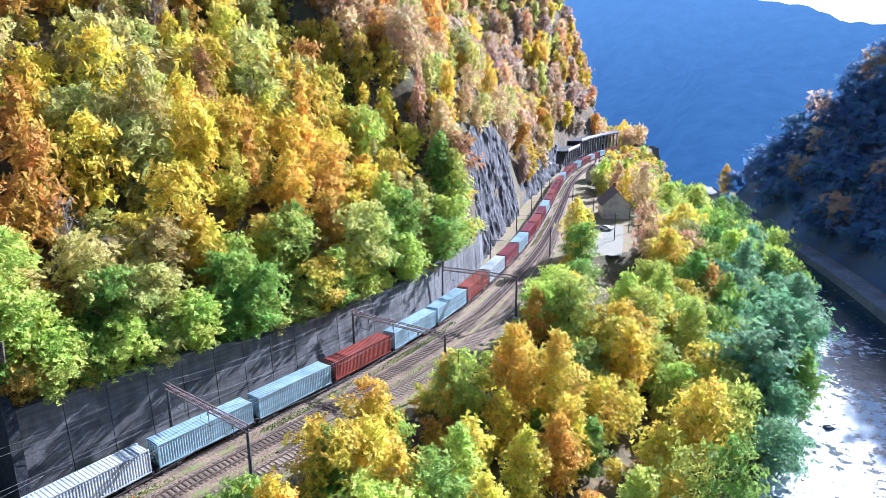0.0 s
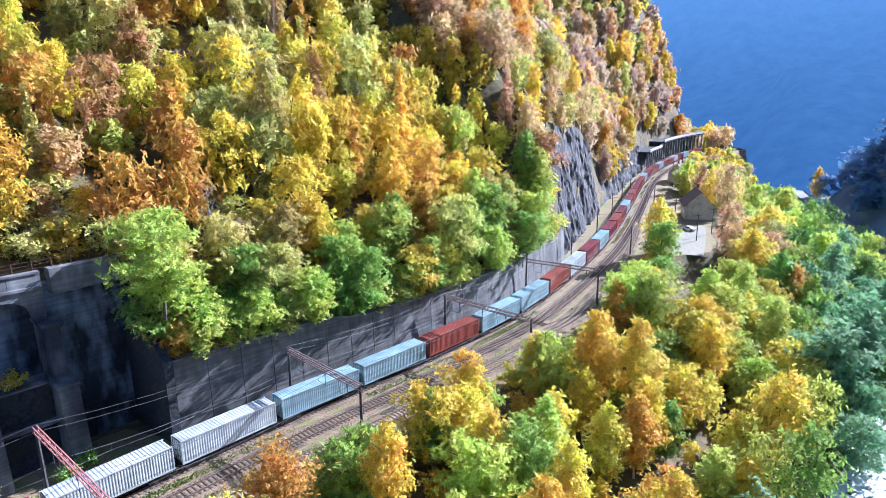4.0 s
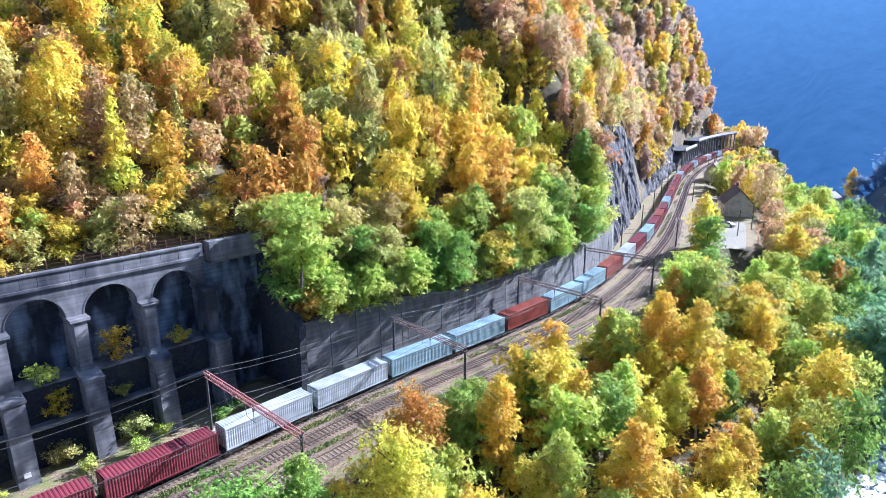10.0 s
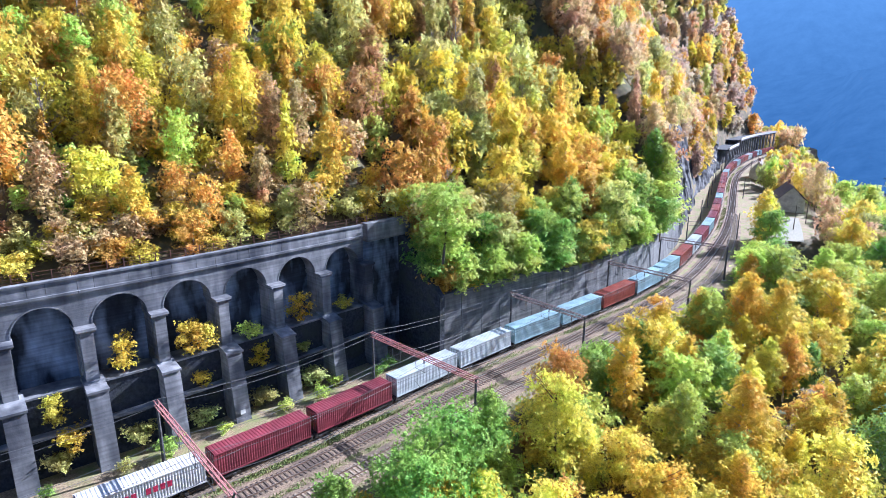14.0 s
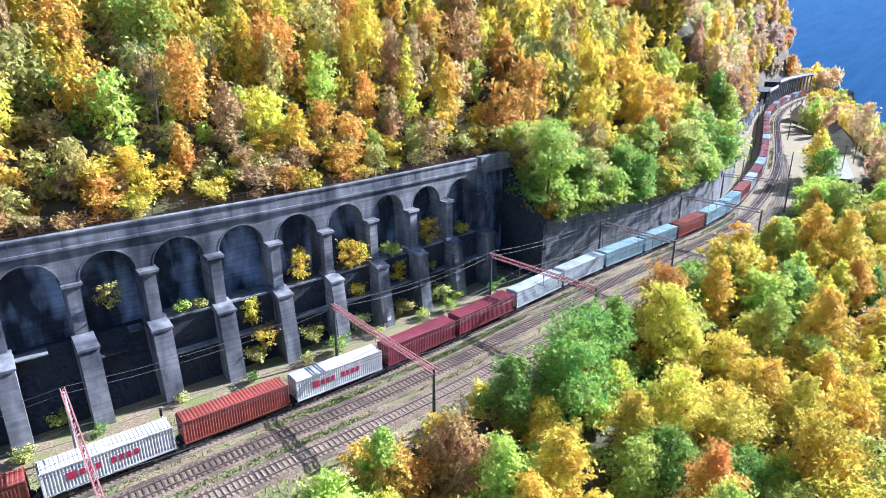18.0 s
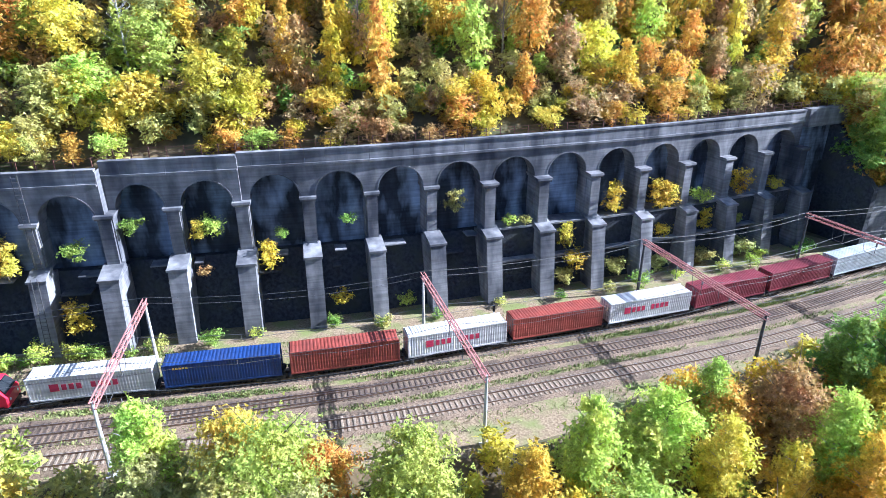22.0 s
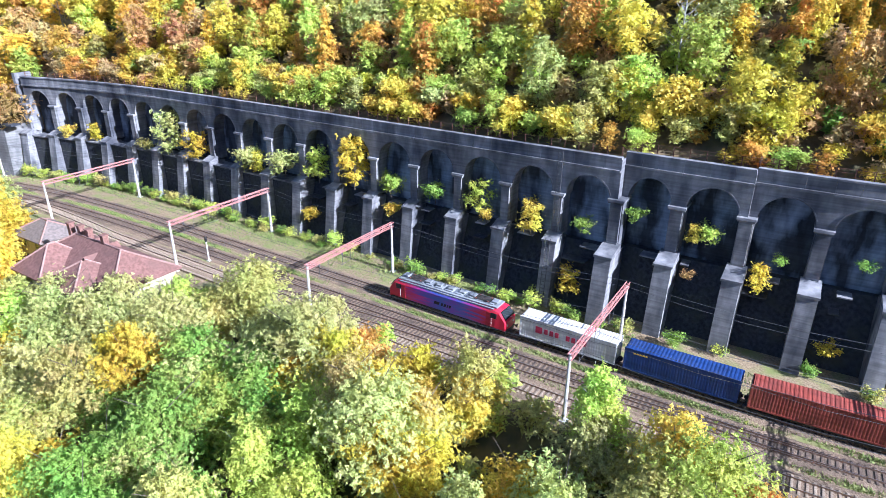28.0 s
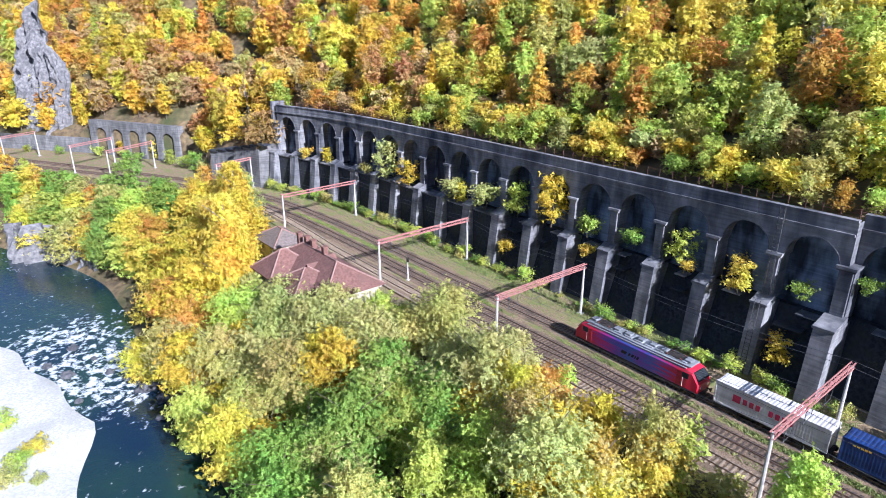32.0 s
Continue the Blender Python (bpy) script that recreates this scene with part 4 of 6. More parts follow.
def locomotive(s):
    lo = thing("locomotive", "crimson and blue electric locomotive with a flat grey roof", "locomotive", at_line(s, 0, .0))
    body = part("body", loco_body(), "loco_side", lo)
    bm = bmesh.new()
    box(bm, -8.0, 8.0, -1.1, 1.1, 3.86, 4.02, .05)
    for k in range(9):
        box(bm, -6.8 + k * 1.6, -5.6 + k * 1.6, -.75, .75, 4.02, 4.16, .04)
    part("roof", bm, "loco_roof", lo, "grey roof with hatches")
    for y in (-1, 1):                                  # side rails of the roof and its walkways
        bm = bmesh.new()
        box(bm, -7.6, 7.6, y * 1.28 - .1, y * 1.28 + .1, 3.74, 3.86, .02)
        part("gutter", bm, "loco_roof", lo)
    for k in range(7):
        bm = bmesh.new()
        x = (-7.2, -3.4, -1.6, .4, 2.2, 3.8, 7.2)[k]
        box(bm, x - .45, x + .45, -.5, .5, 4.14, 4.42, .05)
        part("roof_box", bm, "loco_roof", lo)
    for y in (-1.512, 1.512):
        bm = bmesh.new()
        box(bm, -9.0, 9.0, y - .012, y + .012, 1.08, 1.22)
        part("skirt_stripe", bm, "black", body)
    for e in (-1, 1):
        bm = bmesh.new()
        hexa(bm, [Vector((e * 9.36, -1.2, 2.62)), Vector((e * 9.36, 1.2, 2.62)), Vector((e * 9.25, 1.2, 2.62)), Vector((e * 9.25, -1.2, 2.62))],
             [Vector((e * 8.66, -1.1, 3.55)), Vector((e * 8.66, 1.1, 3.55)), Vector((e * 8.5, 1.1, 3.55)), Vector((e * 8.5, -1.1, 3.55))])
        bmesh.ops.recalc_face_normals(bm, faces=bm.faces)
        part("windscreen", bm, "glass", lo)
        for y in (-1.515, 1.515):
            bm = bmesh.new()
            box(bm, e * 7.7 - .45, e * 7.7 + .45, y - .02, y + .02, 2.55, 3.3, .01)
            part("cab_window", bm, "glass", lo)
            bm = bmesh.new()
            box(bm, e * 6.9 - .33, e * 6.9 + .33, y - .015, y + .015, 1.25, 3.3)
            part("cab_door", bm, "loco_red", lo)
            bm = bmesh.new()
            cyl(bm, (e * 7.4, y, 1.3), (e * 7.4, y * 1.02, 2.6), .025, n=5)
            part("handrail", bm, "white_paint", lo)
        for y in (-.85, .85):
            bm = bmesh.new()
            cyl(bm, (e * 9.35, y, 1.75), (e * 9.5, y, 1.75), .16, n=12)
            part("headlight", bm, "lamp", lo)
            bm = bmesh.new()
            cyl(bm, (e * 9.4, y, 1.12), (e * 9.95, y, 1.12), .1, n=8)
            cyl(bm, (e * 9.95, y, 1.12), (e * 10.03, y, 1.12), .25, n=14)
            part("buffer", bm, "steel_dark", lo)
        bm = bmesh.new()
        box(bm, e * 9.3 - .12, e * 9.3 + .12, -1.3, 1.3, .45, 1.05, .04)
        part("snow_plough", bm, "black", lo)
        bogie(lo, e * 5.2, (-2.1, 0, 2.1), .6)
        bm = bmesh.new()                                # pantograph, the rear one raised
        box(bm, e * 5.4 - 1.2, e * 5.4 + 1.2, -.7, .7, 4.14, 4.22)
        pan = part("pantograph", bm, "steel_dark", lo)
        up = 4.75 if e < 0 else 5.8
        for y in (-.6, .6):
            bm = bmesh.new()
            cyl(bm, (e * 6.3, y, 4.2), (e * 4.6, y * .6, 4.55), .04, n=5)
            part("lower_arm", bm, "steel_dark", pan)
            bm = bmesh.new()
            cyl(bm, (e * 4.6, y * .6, 4.55), (e * 6.4, y * .5, up), .035, n=5)
            part("upper_arm", bm, "steel_dark", pan)
        for k in (0, .35):
            bm = bmesh.new()
            cyl(bm, (e * 6.4 - k, -.9, up + .03), (e * 6.4 - k, .9, up + .03), .035, n=5)
            part("contact_strip", bm, "wire", pan)
        for y in (-.6, .6):
            for k in (-1, 1):
                bm = bmesh.new()
                cyl(bm, (e * 5.4 + k * .9, y, 4.0), (e * 5.4 + k * .9, y, 4.3), .09, n=8)
                part("insulator", bm, "red_box", lo)
    bm = bmesh.new()
    cyl(bm, (-6, .3, 4.45), (6, .3, 4.45), .035, n=5)
    for x in (-4, -1, 1.5, 4):
        cyl(bm, (x, .3, 4.1), (x, .3, 4.45), .06, n=6)
    part("roof_cable", bm, "wire", lo)
    bm = bmesh.new()
    box(bm, -2.4, 2.4, -1.2, 1.2, .5, 1.05, .06)
    part("transformer_case", bm, "steel_dark", lo)
    for y in (-1.513, 1.513):                          # the owner's name, as plain slanted bars
        for k, w in enumerate((1.0, .36, .42, .2, .36)):
            bm = bmesh.new()
            x = (-1.7, -.55, -.1, .42, .72)[k]
            e = -1 if y > 0 else 1
            hexa(bm, [Vector((x * e, y, 1.95)), Vector(((x + w * .85) * e, y, 1.95)), Vector(((x + w * .85) * e, y * 1.006, 1.95)), Vector((x * e, y * 1.006, 1.95))],
                 [Vector((x * e + .18 * e, y, 2.4)), Vector(((x + w * .85 + .18) * e, y, 2.4)), Vector(((x + w * .85 + .18) * e, y * 1.006, 2.4)), Vector(((x + .18) * e, y * 1.006, 2.4))])
            bmesh.ops.recalc_face_normals(bm, faces=bm.faces)
            part("name_bar", bm, "black", body)
    return lo


CL_LEN, CH, CB = 12.5, 2.85, 1.22


def corrugated(sgn, n=40):
    """One corrugated long side."""
    bm = bmesh.new()
    half, d = CL_LEN / 2 - .15, .026
    pts, step = [], (2 * half) / n
    for k in range(n):
        x = -half + k * step
        pts += [(x, 0), (x + step * .3, 0), (x + step * .45, -d), (x + step * .85, -d)]
    pts.append((half, 0))
    low = [bm.verts.new((x, sgn * (1.2 + o), .16)) for x, o in pts]
    high = [bm.verts.new((x, sgn * (1.2 + o), CH - .1)) for x, o in pts]
    for k in range(len(pts) - 1):
        bm.faces.new((low[k], low[k + 1], high[k + 1], high[k]) if sgn < 0 else (low[k + 1], low[k], high[k], high[k + 1]))
    return bm


def roof_mesh():
    bm = bmesh.new()
    half = CL_LEN / 2 - .15
    n = 30
    pts = []
    for k in range(n):
        x, st = -half + k * 2 * half / n, 2 * half / n
        pts += [(x, 0), (x + st * .3, 0), (x + st * .45, .03), (x + st * .85, .03)]
    pts.append((half, 0))
    a = [bm.verts.new((x, -1.18, CH - .02 + o)) for x, o in pts]
    b = [bm.verts.new((x, 1.18, CH - .02 + o)) for x, o in pts]
    for k in range(len(pts) - 1):
        bm.faces.new((a[k], a[k + 1], b[k + 1], b[k]))
    return bm


def container(color, words, mat, lettered):
    ob = thing("shipping_container", f"{words} corrugated steel shipping container on a flat wagon", "container", group="containers of the train")
    half = CL_LEN / 2 - .15
    for sgn in (-1, 1):
        part("side_panel", corrugated(sgn), mat, ob)
        for name, z0, z1 in (("top_rail", CH - .12, CH), ("bottom_rail", 0, .17)):
            bm = bmesh.new()
            box(bm, -half, half, sgn * 1.2 - .035, sgn * 1.2 + .035, z0, z1)
            part(name, bm, mat, ob)
    bm = bmesh.new()
    box(bm, half - .02, half + .02, -1.15, 1.15, .1, CH - .05)
    part("end_panel", bm, mat, ob)
    part("roof", roof_mesh(), mat, ob)
    for x in (-1, 1):
        for y in (-1, 1):
            bm = bmesh.new()
            box(bm, x * (CL_LEN / 2 - .08) - .08, x * (CL_LEN / 2 - .08) + .08, y * 1.16 - .07, y * 1.16 + .07, 0, CH, .015)
            part("corner_post", bm, mat, ob)
    for y in (-1, 1):
        bm = bmesh.new()
        box(bm, -CL_LEN / 2 + .02, -CL_LEN / 2 + .08, min(0.01 * y, 1.1 * y), max(.01 * y, 1.1 * y), .12, CH - .1, .01)
        dr = part("door", bm, mat, ob)
        for k in (.3, .8):
            bm = bmesh.new()
            cyl(bm, (-CL_LEN / 2, y * k, .1), (-CL_LEN / 2, y * k, CH - .1), .03, n=6)
            part("locking_bar", bm, "wire", dr)
    if lettered:
        for y in (-1, 1):                              # the shipping line's name, as plain bars
            bm = bmesh.new()
            yy = y * 1.215
            box(bm, -3.6 * -y - .45, -3.6 * -y + .45, yy - .012, yy + .012, 1.1, 2.0)
            part("emblem", bm, "red_text", ob)
            for k in range(8):
                if k == 4:
                    continue
                bm = bmesh.new()
                cx = (-2.4 + k * .72) * -(-y)
                box(bm, cx - .24, cx + .24, yy - .012, yy + .012, 1.2, 1.9)
                box(bm, cx - .1, cx + .1, yy - .016, yy + .016, 1.42, 1.72)
                part("lettering_bar", bm, "red_text", ob)
    elif color == "blue":
        for k in range(5):
            bm = bmesh.new()
            box(bm, -5.2 + k * .34, -4.95 + k * .34, -1.225, -1.2, 2.25, 2.45)
            part("lettering_bar", bm, "gold_text", ob)
    return ob


def wagon():
    w = thing("flat_wagon", "dark steel container flat wagon on two bogies", "wagon", group="wagons of the train")
    bm = bmesh.new()
    for y in (-.85, .85):
        box(bm, -6.3, 6.3, y - .12, y + .12, .85, 1.18)
    for k in range(7):
        box(bm, -6.2 + k * 2.05, -6.0 + k * 2.05, -1.15, 1.15, 1.0, 1.18)
    box(bm, -6.45, -6.25, -1.25, 1.25, .9, 1.2)
    box(bm, 6.25, 6.45, -1.25, 1.25, .9, 1.2)
    part("frame", bm, "steel_dark", w)
    for x in (-4.9, 4.9):
        bogie(w, x, (-.9, .9), .42)
    for x in (-6.45, 6.45):
        for y in (-.87, .87):
            bm = bmesh.new()
            cyl(bm, (x, y, 1.05), (x + math.copysign(.22, x), y, 1.05), .2, n=10)
            part("buffer", bm, "steel_dark", w)
    return w


TRAIN_FRONT = 256.0
locomotive(TRAIN_FRONT + 10)
kinds = {"W": ("white", "white lettered", "white_box", True), "B": ("blue", "dark blue", "blue_box", False), "R": ("red", "brick-red", "red_box", False),
         "D": ("maroon", "maroon", "maroon_box", False), "G": ("pale", "pale grey", "pale_box", False), "T": ("teal", "pale blue", "teal_box", False)}
protos, wag = {}, None
for k, code in enumerate("WBRWRWDDGGTTRTTRGDTDRDTDRDDRTDRDTDRGDTRD"):
    s = TRAIN_FRONT + 20.9 + 6.7 + k * 13.45
    if wag is None:
        wag = wagon()
        wag.matrix_basis = at_line(s, 0)
    else:
        copy_thing(wag, at_line(s, 0))
    m = at_line(s, 0, 1.205)
    if code in protos:
        copy_thing(protos[code], m)
    else:
        protos[code] = container(*kinds[code])
        protos[code].matrix_basis = m

# ---- trees ----
def crown_cloud(rng, h, r, base, shape, leaves, size):
    """Corners of many leaf sprays along the limbs: flat layers that lean outwards, an uneven outline, gaps between the limbs."""
    g = np.random.default_rng(rng.randrange(1 << 30))
    n = {"round": 34, "tall": 36, "wide": 36, "cone": 40, "bush": 14}[shape]
    f = (np.arange(n) + g.uniform(0, 1, n)) / n                     # up the trunk
    env = {"round": np.sin(np.pi * (.14 + .80 * f)) ** .7, "tall": np.sin(np.pi * (.12 + .82 * f ** .85)) ** .8, "wide": np.sin(np.pi * (.2 + .74 * f)) ** .6,
           "cone": 1.04 - .96 * f, "bush": np.sin(np.pi * (.25 + .65 * f)) ** .5}[shape]
    lopside = 1 + .16 * np.cos(np.arange(n) * 2.4 + g.uniform(0, 6.3))
    out = r * env * g.uniform(.62, 1.12, n) * lopside
    out[g.integers(0, n, max(1, n // 12))] *= 1.2                   # a few limbs reach further
    an = np.arange(n) * 2.4 + g.uniform(-.5, .5, n)
    up = out * (g.uniform(-.15, .15, n) if shape == "cone" else g.uniform(.3, 1.3, n) if shape == "bush" else g.uniform(.15, .6, n))
    z0 = base + (h - base) * f * (.88 if shape != "cone" else .95)
    start = np.stack([0 * f, 0 * f, z0], -1)
    reach = np.stack([np.cos(an) * out, np.sin(an) * out, up], -1)
    w = (out + .25 * r) ** 1.5
    k = g.choice(n, leaves, p=w / w.sum())
    t = 1 - g.uniform(0, .82, leaves) ** 1.35                       # towards the limb's end
    spread = (.16 * r + .22 * out[k])[:, None]
    c = start[k] + reach[k] * t[:, None]
    c += g.normal(size=(leaves, 3)) * spread * np.array([.55, .55, .42 if shape in ("tall", "bush") else .26])
    c[:, 2] -= .10 * out[k] * t * t                                 # the ends droop
    side = reach[k] / (np.linalg.norm(reach[k], axis=1)[:, None] + 1e-6)
    nrm = side * .45 + g.normal(size=(leaves, 3)) * .48 + np.array([0, 0, .62])
    nrm /= np.linalg.norm(nrm, axis=1)[:, None]
    u = np.cross(nrm, g.normal(size=(leaves, 3)))
    u /= np.linalg.norm(u, axis=1)[:, None] + 1e-9
    v = np.cross(nrm, u)
    sz = size * g.uniform(.55, 1.3, leaves)[:, None]
    return np.stack([c - u * sz * .5 - v * sz * .35, c + u * sz * .55 - v * sz * .3, c + v * sz * .75 - nrm * sz * .2], 1)


def quads_mesh(name, quads):
    n, k = quads.shape[:2]
    me = bpy.data.meshes.new(name)
    me.vertices.add(k * n)
    me.vertices.foreach_set("co", quads.reshape(-1).astype(np.float32))
    me.loops.add(k * n)
    me.loops.foreach_set("vertex_index", np.arange(k * n, dtype=np.int32))
    me.polygons.add(n)
    me.polygons.foreach_set("loop_start", np.arange(0, k * n, k, dtype=np.int32))
    me.update(calc_edges=True)
    return me


def trunk_mesh(rng, h, r, base, lean=.4):
    bm = bmesh.new()
    tr = .016 * h + .03
    top = Vector((rng.uniform(-lean, lean), rng.uniform(-lean, lean), h * .86))
    mid = top * .5 + Vector((rng.uniform(-.3, .3), rng.uniform(-.3, .3), 0))
    cyl(bm, (0, 0, -.8), mid, tr, tr * .65, 7, False)
    cyl(bm, mid, top, tr * .65, tr * .15, 6, False)
    for k in range(7):
        f = rng.uniform(.35, .9)
        st = mid * (f / .5) if f < .5 else mid + (top - mid) * ((f - .5) / .5)
        a = k * 2.3 + rng.random()
        L = r * rng.uniform(.6, .95)
        en = st + Vector((math.cos(a) * L, math.sin(a) * L, L * rng.uniform(.5, 1.0)))
        cyl(bm, st, en, tr * .32, tr * .08, 4, False)
    return bm


SHAPES = [("round", 12.5, 4.6, 1.8), ("tall", 16.5, 3.6, 2.4), ("wide", 12.0, 5.6, 1.6), ("round", 14.5, 5.0, 2.2), ("tall", 13.5, 3.1, 1.6), ("cone", 15.0, 3.4, 1.2), ("wide", 10.0, 4.6, 1.0), ("round", 10.0, 3.8, 1.0)]
# the peach, mist and haze tones have distance haze mixed into the leaf colour
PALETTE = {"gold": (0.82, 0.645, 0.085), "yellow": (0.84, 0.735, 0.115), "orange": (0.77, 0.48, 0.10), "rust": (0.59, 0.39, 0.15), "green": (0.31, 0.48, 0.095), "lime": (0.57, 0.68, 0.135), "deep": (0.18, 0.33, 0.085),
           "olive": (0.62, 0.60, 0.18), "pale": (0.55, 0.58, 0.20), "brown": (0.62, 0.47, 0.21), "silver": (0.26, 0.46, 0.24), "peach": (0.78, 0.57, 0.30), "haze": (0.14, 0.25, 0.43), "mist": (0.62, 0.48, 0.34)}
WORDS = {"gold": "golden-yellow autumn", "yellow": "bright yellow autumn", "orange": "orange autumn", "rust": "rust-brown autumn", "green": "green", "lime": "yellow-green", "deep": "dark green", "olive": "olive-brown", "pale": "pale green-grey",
         "brown": "brown half-bare", "silver": "silvery green", "peach": "haze-paled orange autumn", "haze": "dark blue-green", "mist": "haze-paled pinkish autumn"}
rng = random.Random(5)
CROWNS, FINE_CROWNS, TRUNKS = [], [], []
for k, (shape, h, r, base) in enumerate(SHAPES):
    for store, n, leaf in ((CROWNS, int(560 + 22 * r * (h - base)), .84), (FINE_CROWNS, int(1350 + 52 * r * (h - base)), .55)):
        me = quads_mesh("crown", crown_cloud(rng, h, r, base, shape, n, leaf))
        me.materials.append(M["leaf"])
        store.append(me)
    tm = bpy.data.meshes.new("trunk")
    bm = trunk_mesh(rng, h, r, base)
    bm.to_mesh(tm)
    bm.free()
    tm.materials.append(M["birch" if k in (1, 4) else "bark"])
    TRUNKS.append(tm)


def tree(x, y, z, k, size, hue, turn, where="on the wooded slope"):
    shape, h, r, base = SHAPES[k]
    t = thing("tree", f"{WORDS[hue]} {'slender' if shape == 'tall' else 'conical' if shape == 'cone' else 'broad'} tree {where}", "tree", pose(x, y, z, 0, 0, turn), group="trees of the valley")
    t.scale = (size, size, size * rng.uniform(.98, 1.28))
    a = new("trunk", TRUNKS[k])
    c = new("crown", (FINE_CROWNS if y < 48 and x - y < -12 + 90 and "railway" in where or y < 40 and x > -150 and "slope" in where else CROWNS)[k])
    a.parent = c.parent = t
    col = PALETTE[hue]
    j = rng.uniform(.85, 1.15)
    c.color = (col[0] * j, col[1] * j * rng.uniform(.92, 1.08), col[2] * j, 1)
    return t


def hue_at(s, d, low=False):
    """The mix of colours along the valley, each list running from hue to hue in drifts."""
    if d < 0:
        mix = "gold yellow lime lime gold yellow green gold orange yellow lime" if s > 318 else "gold yellow lime pale lime olive pale green lime pale"
        if s < 205:
            mix = "yellow gold yellow gold lime yellow" if s > 160 else "green lime yellow olive orange green"
        if s > 520:
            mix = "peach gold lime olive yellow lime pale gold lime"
        if d < -48 and s > 300:
            mix = "silver green silver deep green lime silver" if s > 440 else "green lime yellow green lime gold"
    elif low:
        mix = "brown olive rust gold olive lime green brown" if s < 402 else "olive lime gold olive rust gold"
    elif s < 190:
        mix = "rust orange gold yellow brown gold lime olive orange"
    elif s < 300:
        mix = "orange gold yellow lime yellow pale lime lime olive yellow lime yellow"
    elif s < 345:
        mix = "brown rust orange gold olive gold pale yellow lime"
    elif s < 402:
        mix = "orange gold olive gold yellow brown lime gold olive orange yellow"
    elif s < 500:
        mix = "green lime green lime olive green yellow lime" if d < 13 else "olive gold yellow gold orange gold yellow lime" if d < 32 else "gold olive gold orange yellow gold olive rust yellow gold"
    else:
        # further off the leaf hues are paled to stand for haze
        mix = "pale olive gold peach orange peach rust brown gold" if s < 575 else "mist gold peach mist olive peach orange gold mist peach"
    mix = mix.split()
    f = .5 + .55 * float(hill_noise(s, d, 22.0, 1.0)) + rng.gauss(0, .3 if d > 0 and s < 402 else .19)
    return mix[int(f * len(mix)) % len(mix)]


BUSHES = []
for k, (h, r, n) in enumerate(((2.6, 1.6, 720), (3.6, 1.5, 780), (1.5, 1.5, 460))):
    me = quads_mesh("foliage", crown_cloud(rng, h, r, .15, "bush", n, .34))
    me.materials.append(M["leaf"])
    tm = bpy.data.meshes.new("stem")
    bm = bmesh.new()
    cyl(bm, (0, 0, -.3), (r * .15, -r * .1, h * .8), .06, .015, 5, False)
    bm.to_mesh(tm)
    bm.free()
    tm.materials.append(M["bark"])
    BUSHES.append((me, tm))


def shrub(x, y, z, k, size, hue, where):
    t = thing("shrub", f"{WORDS[hue]} shrub {where}", "shrub", pose(x, y, z, 0, 0, rng.uniform(0, 360)), group="shrubs of the railway")
    t.scale = (size, size, size * rng.uniform(.9, 1.15))
    a, c = new("stem", BUSHES[k][1]), new("foliage", BUSHES[k][0])
    a.parent = c.parent = t
    j = rng.uniform(.88, 1.12)
    c.color = (*(v * j for v in PALETTE[hue]), 1)
    return t


FOREST = []          # x, y, z, prototype, size, hue, turn
placed = []


def scatter(s0, s1, d0, d1, gap, height, sizes, kinds, near, edge=None):
    """Trees at uneven spacing in a stretch of the plan; near: single trees, else part of the wood."""
    s = s0
    row = 0
    while s < s1:
        d = d0 + (gap * .5 if row % 2 else 0)
        while d < d1:
            ss, dd = s + rng.uniform(-.38, .38) * gap, d + rng.uniform(-.38, .38) * gap
            off = float(edge(ss)) if edge else 0.0
            x, y = xy(ss, dd + off)
            z = float(height(ss, dd + off))
            if 116 < y < 170 and .293 * y - 3.5 < x < .335 * y + 3:          # the open ground before the yard
                d += gap
                continue
            k = rng.choice(kinds)
            item = (float(x), float(y), z, k, rng.uniform(*sizes), hue_at(ss, dd + off, sizes[1] < .5), rng.uniform(0, 360))
            if near:
                tree(*item)
            else:
                FOREST.append(item)
            d += gap
        s += gap * .87
        row += 1


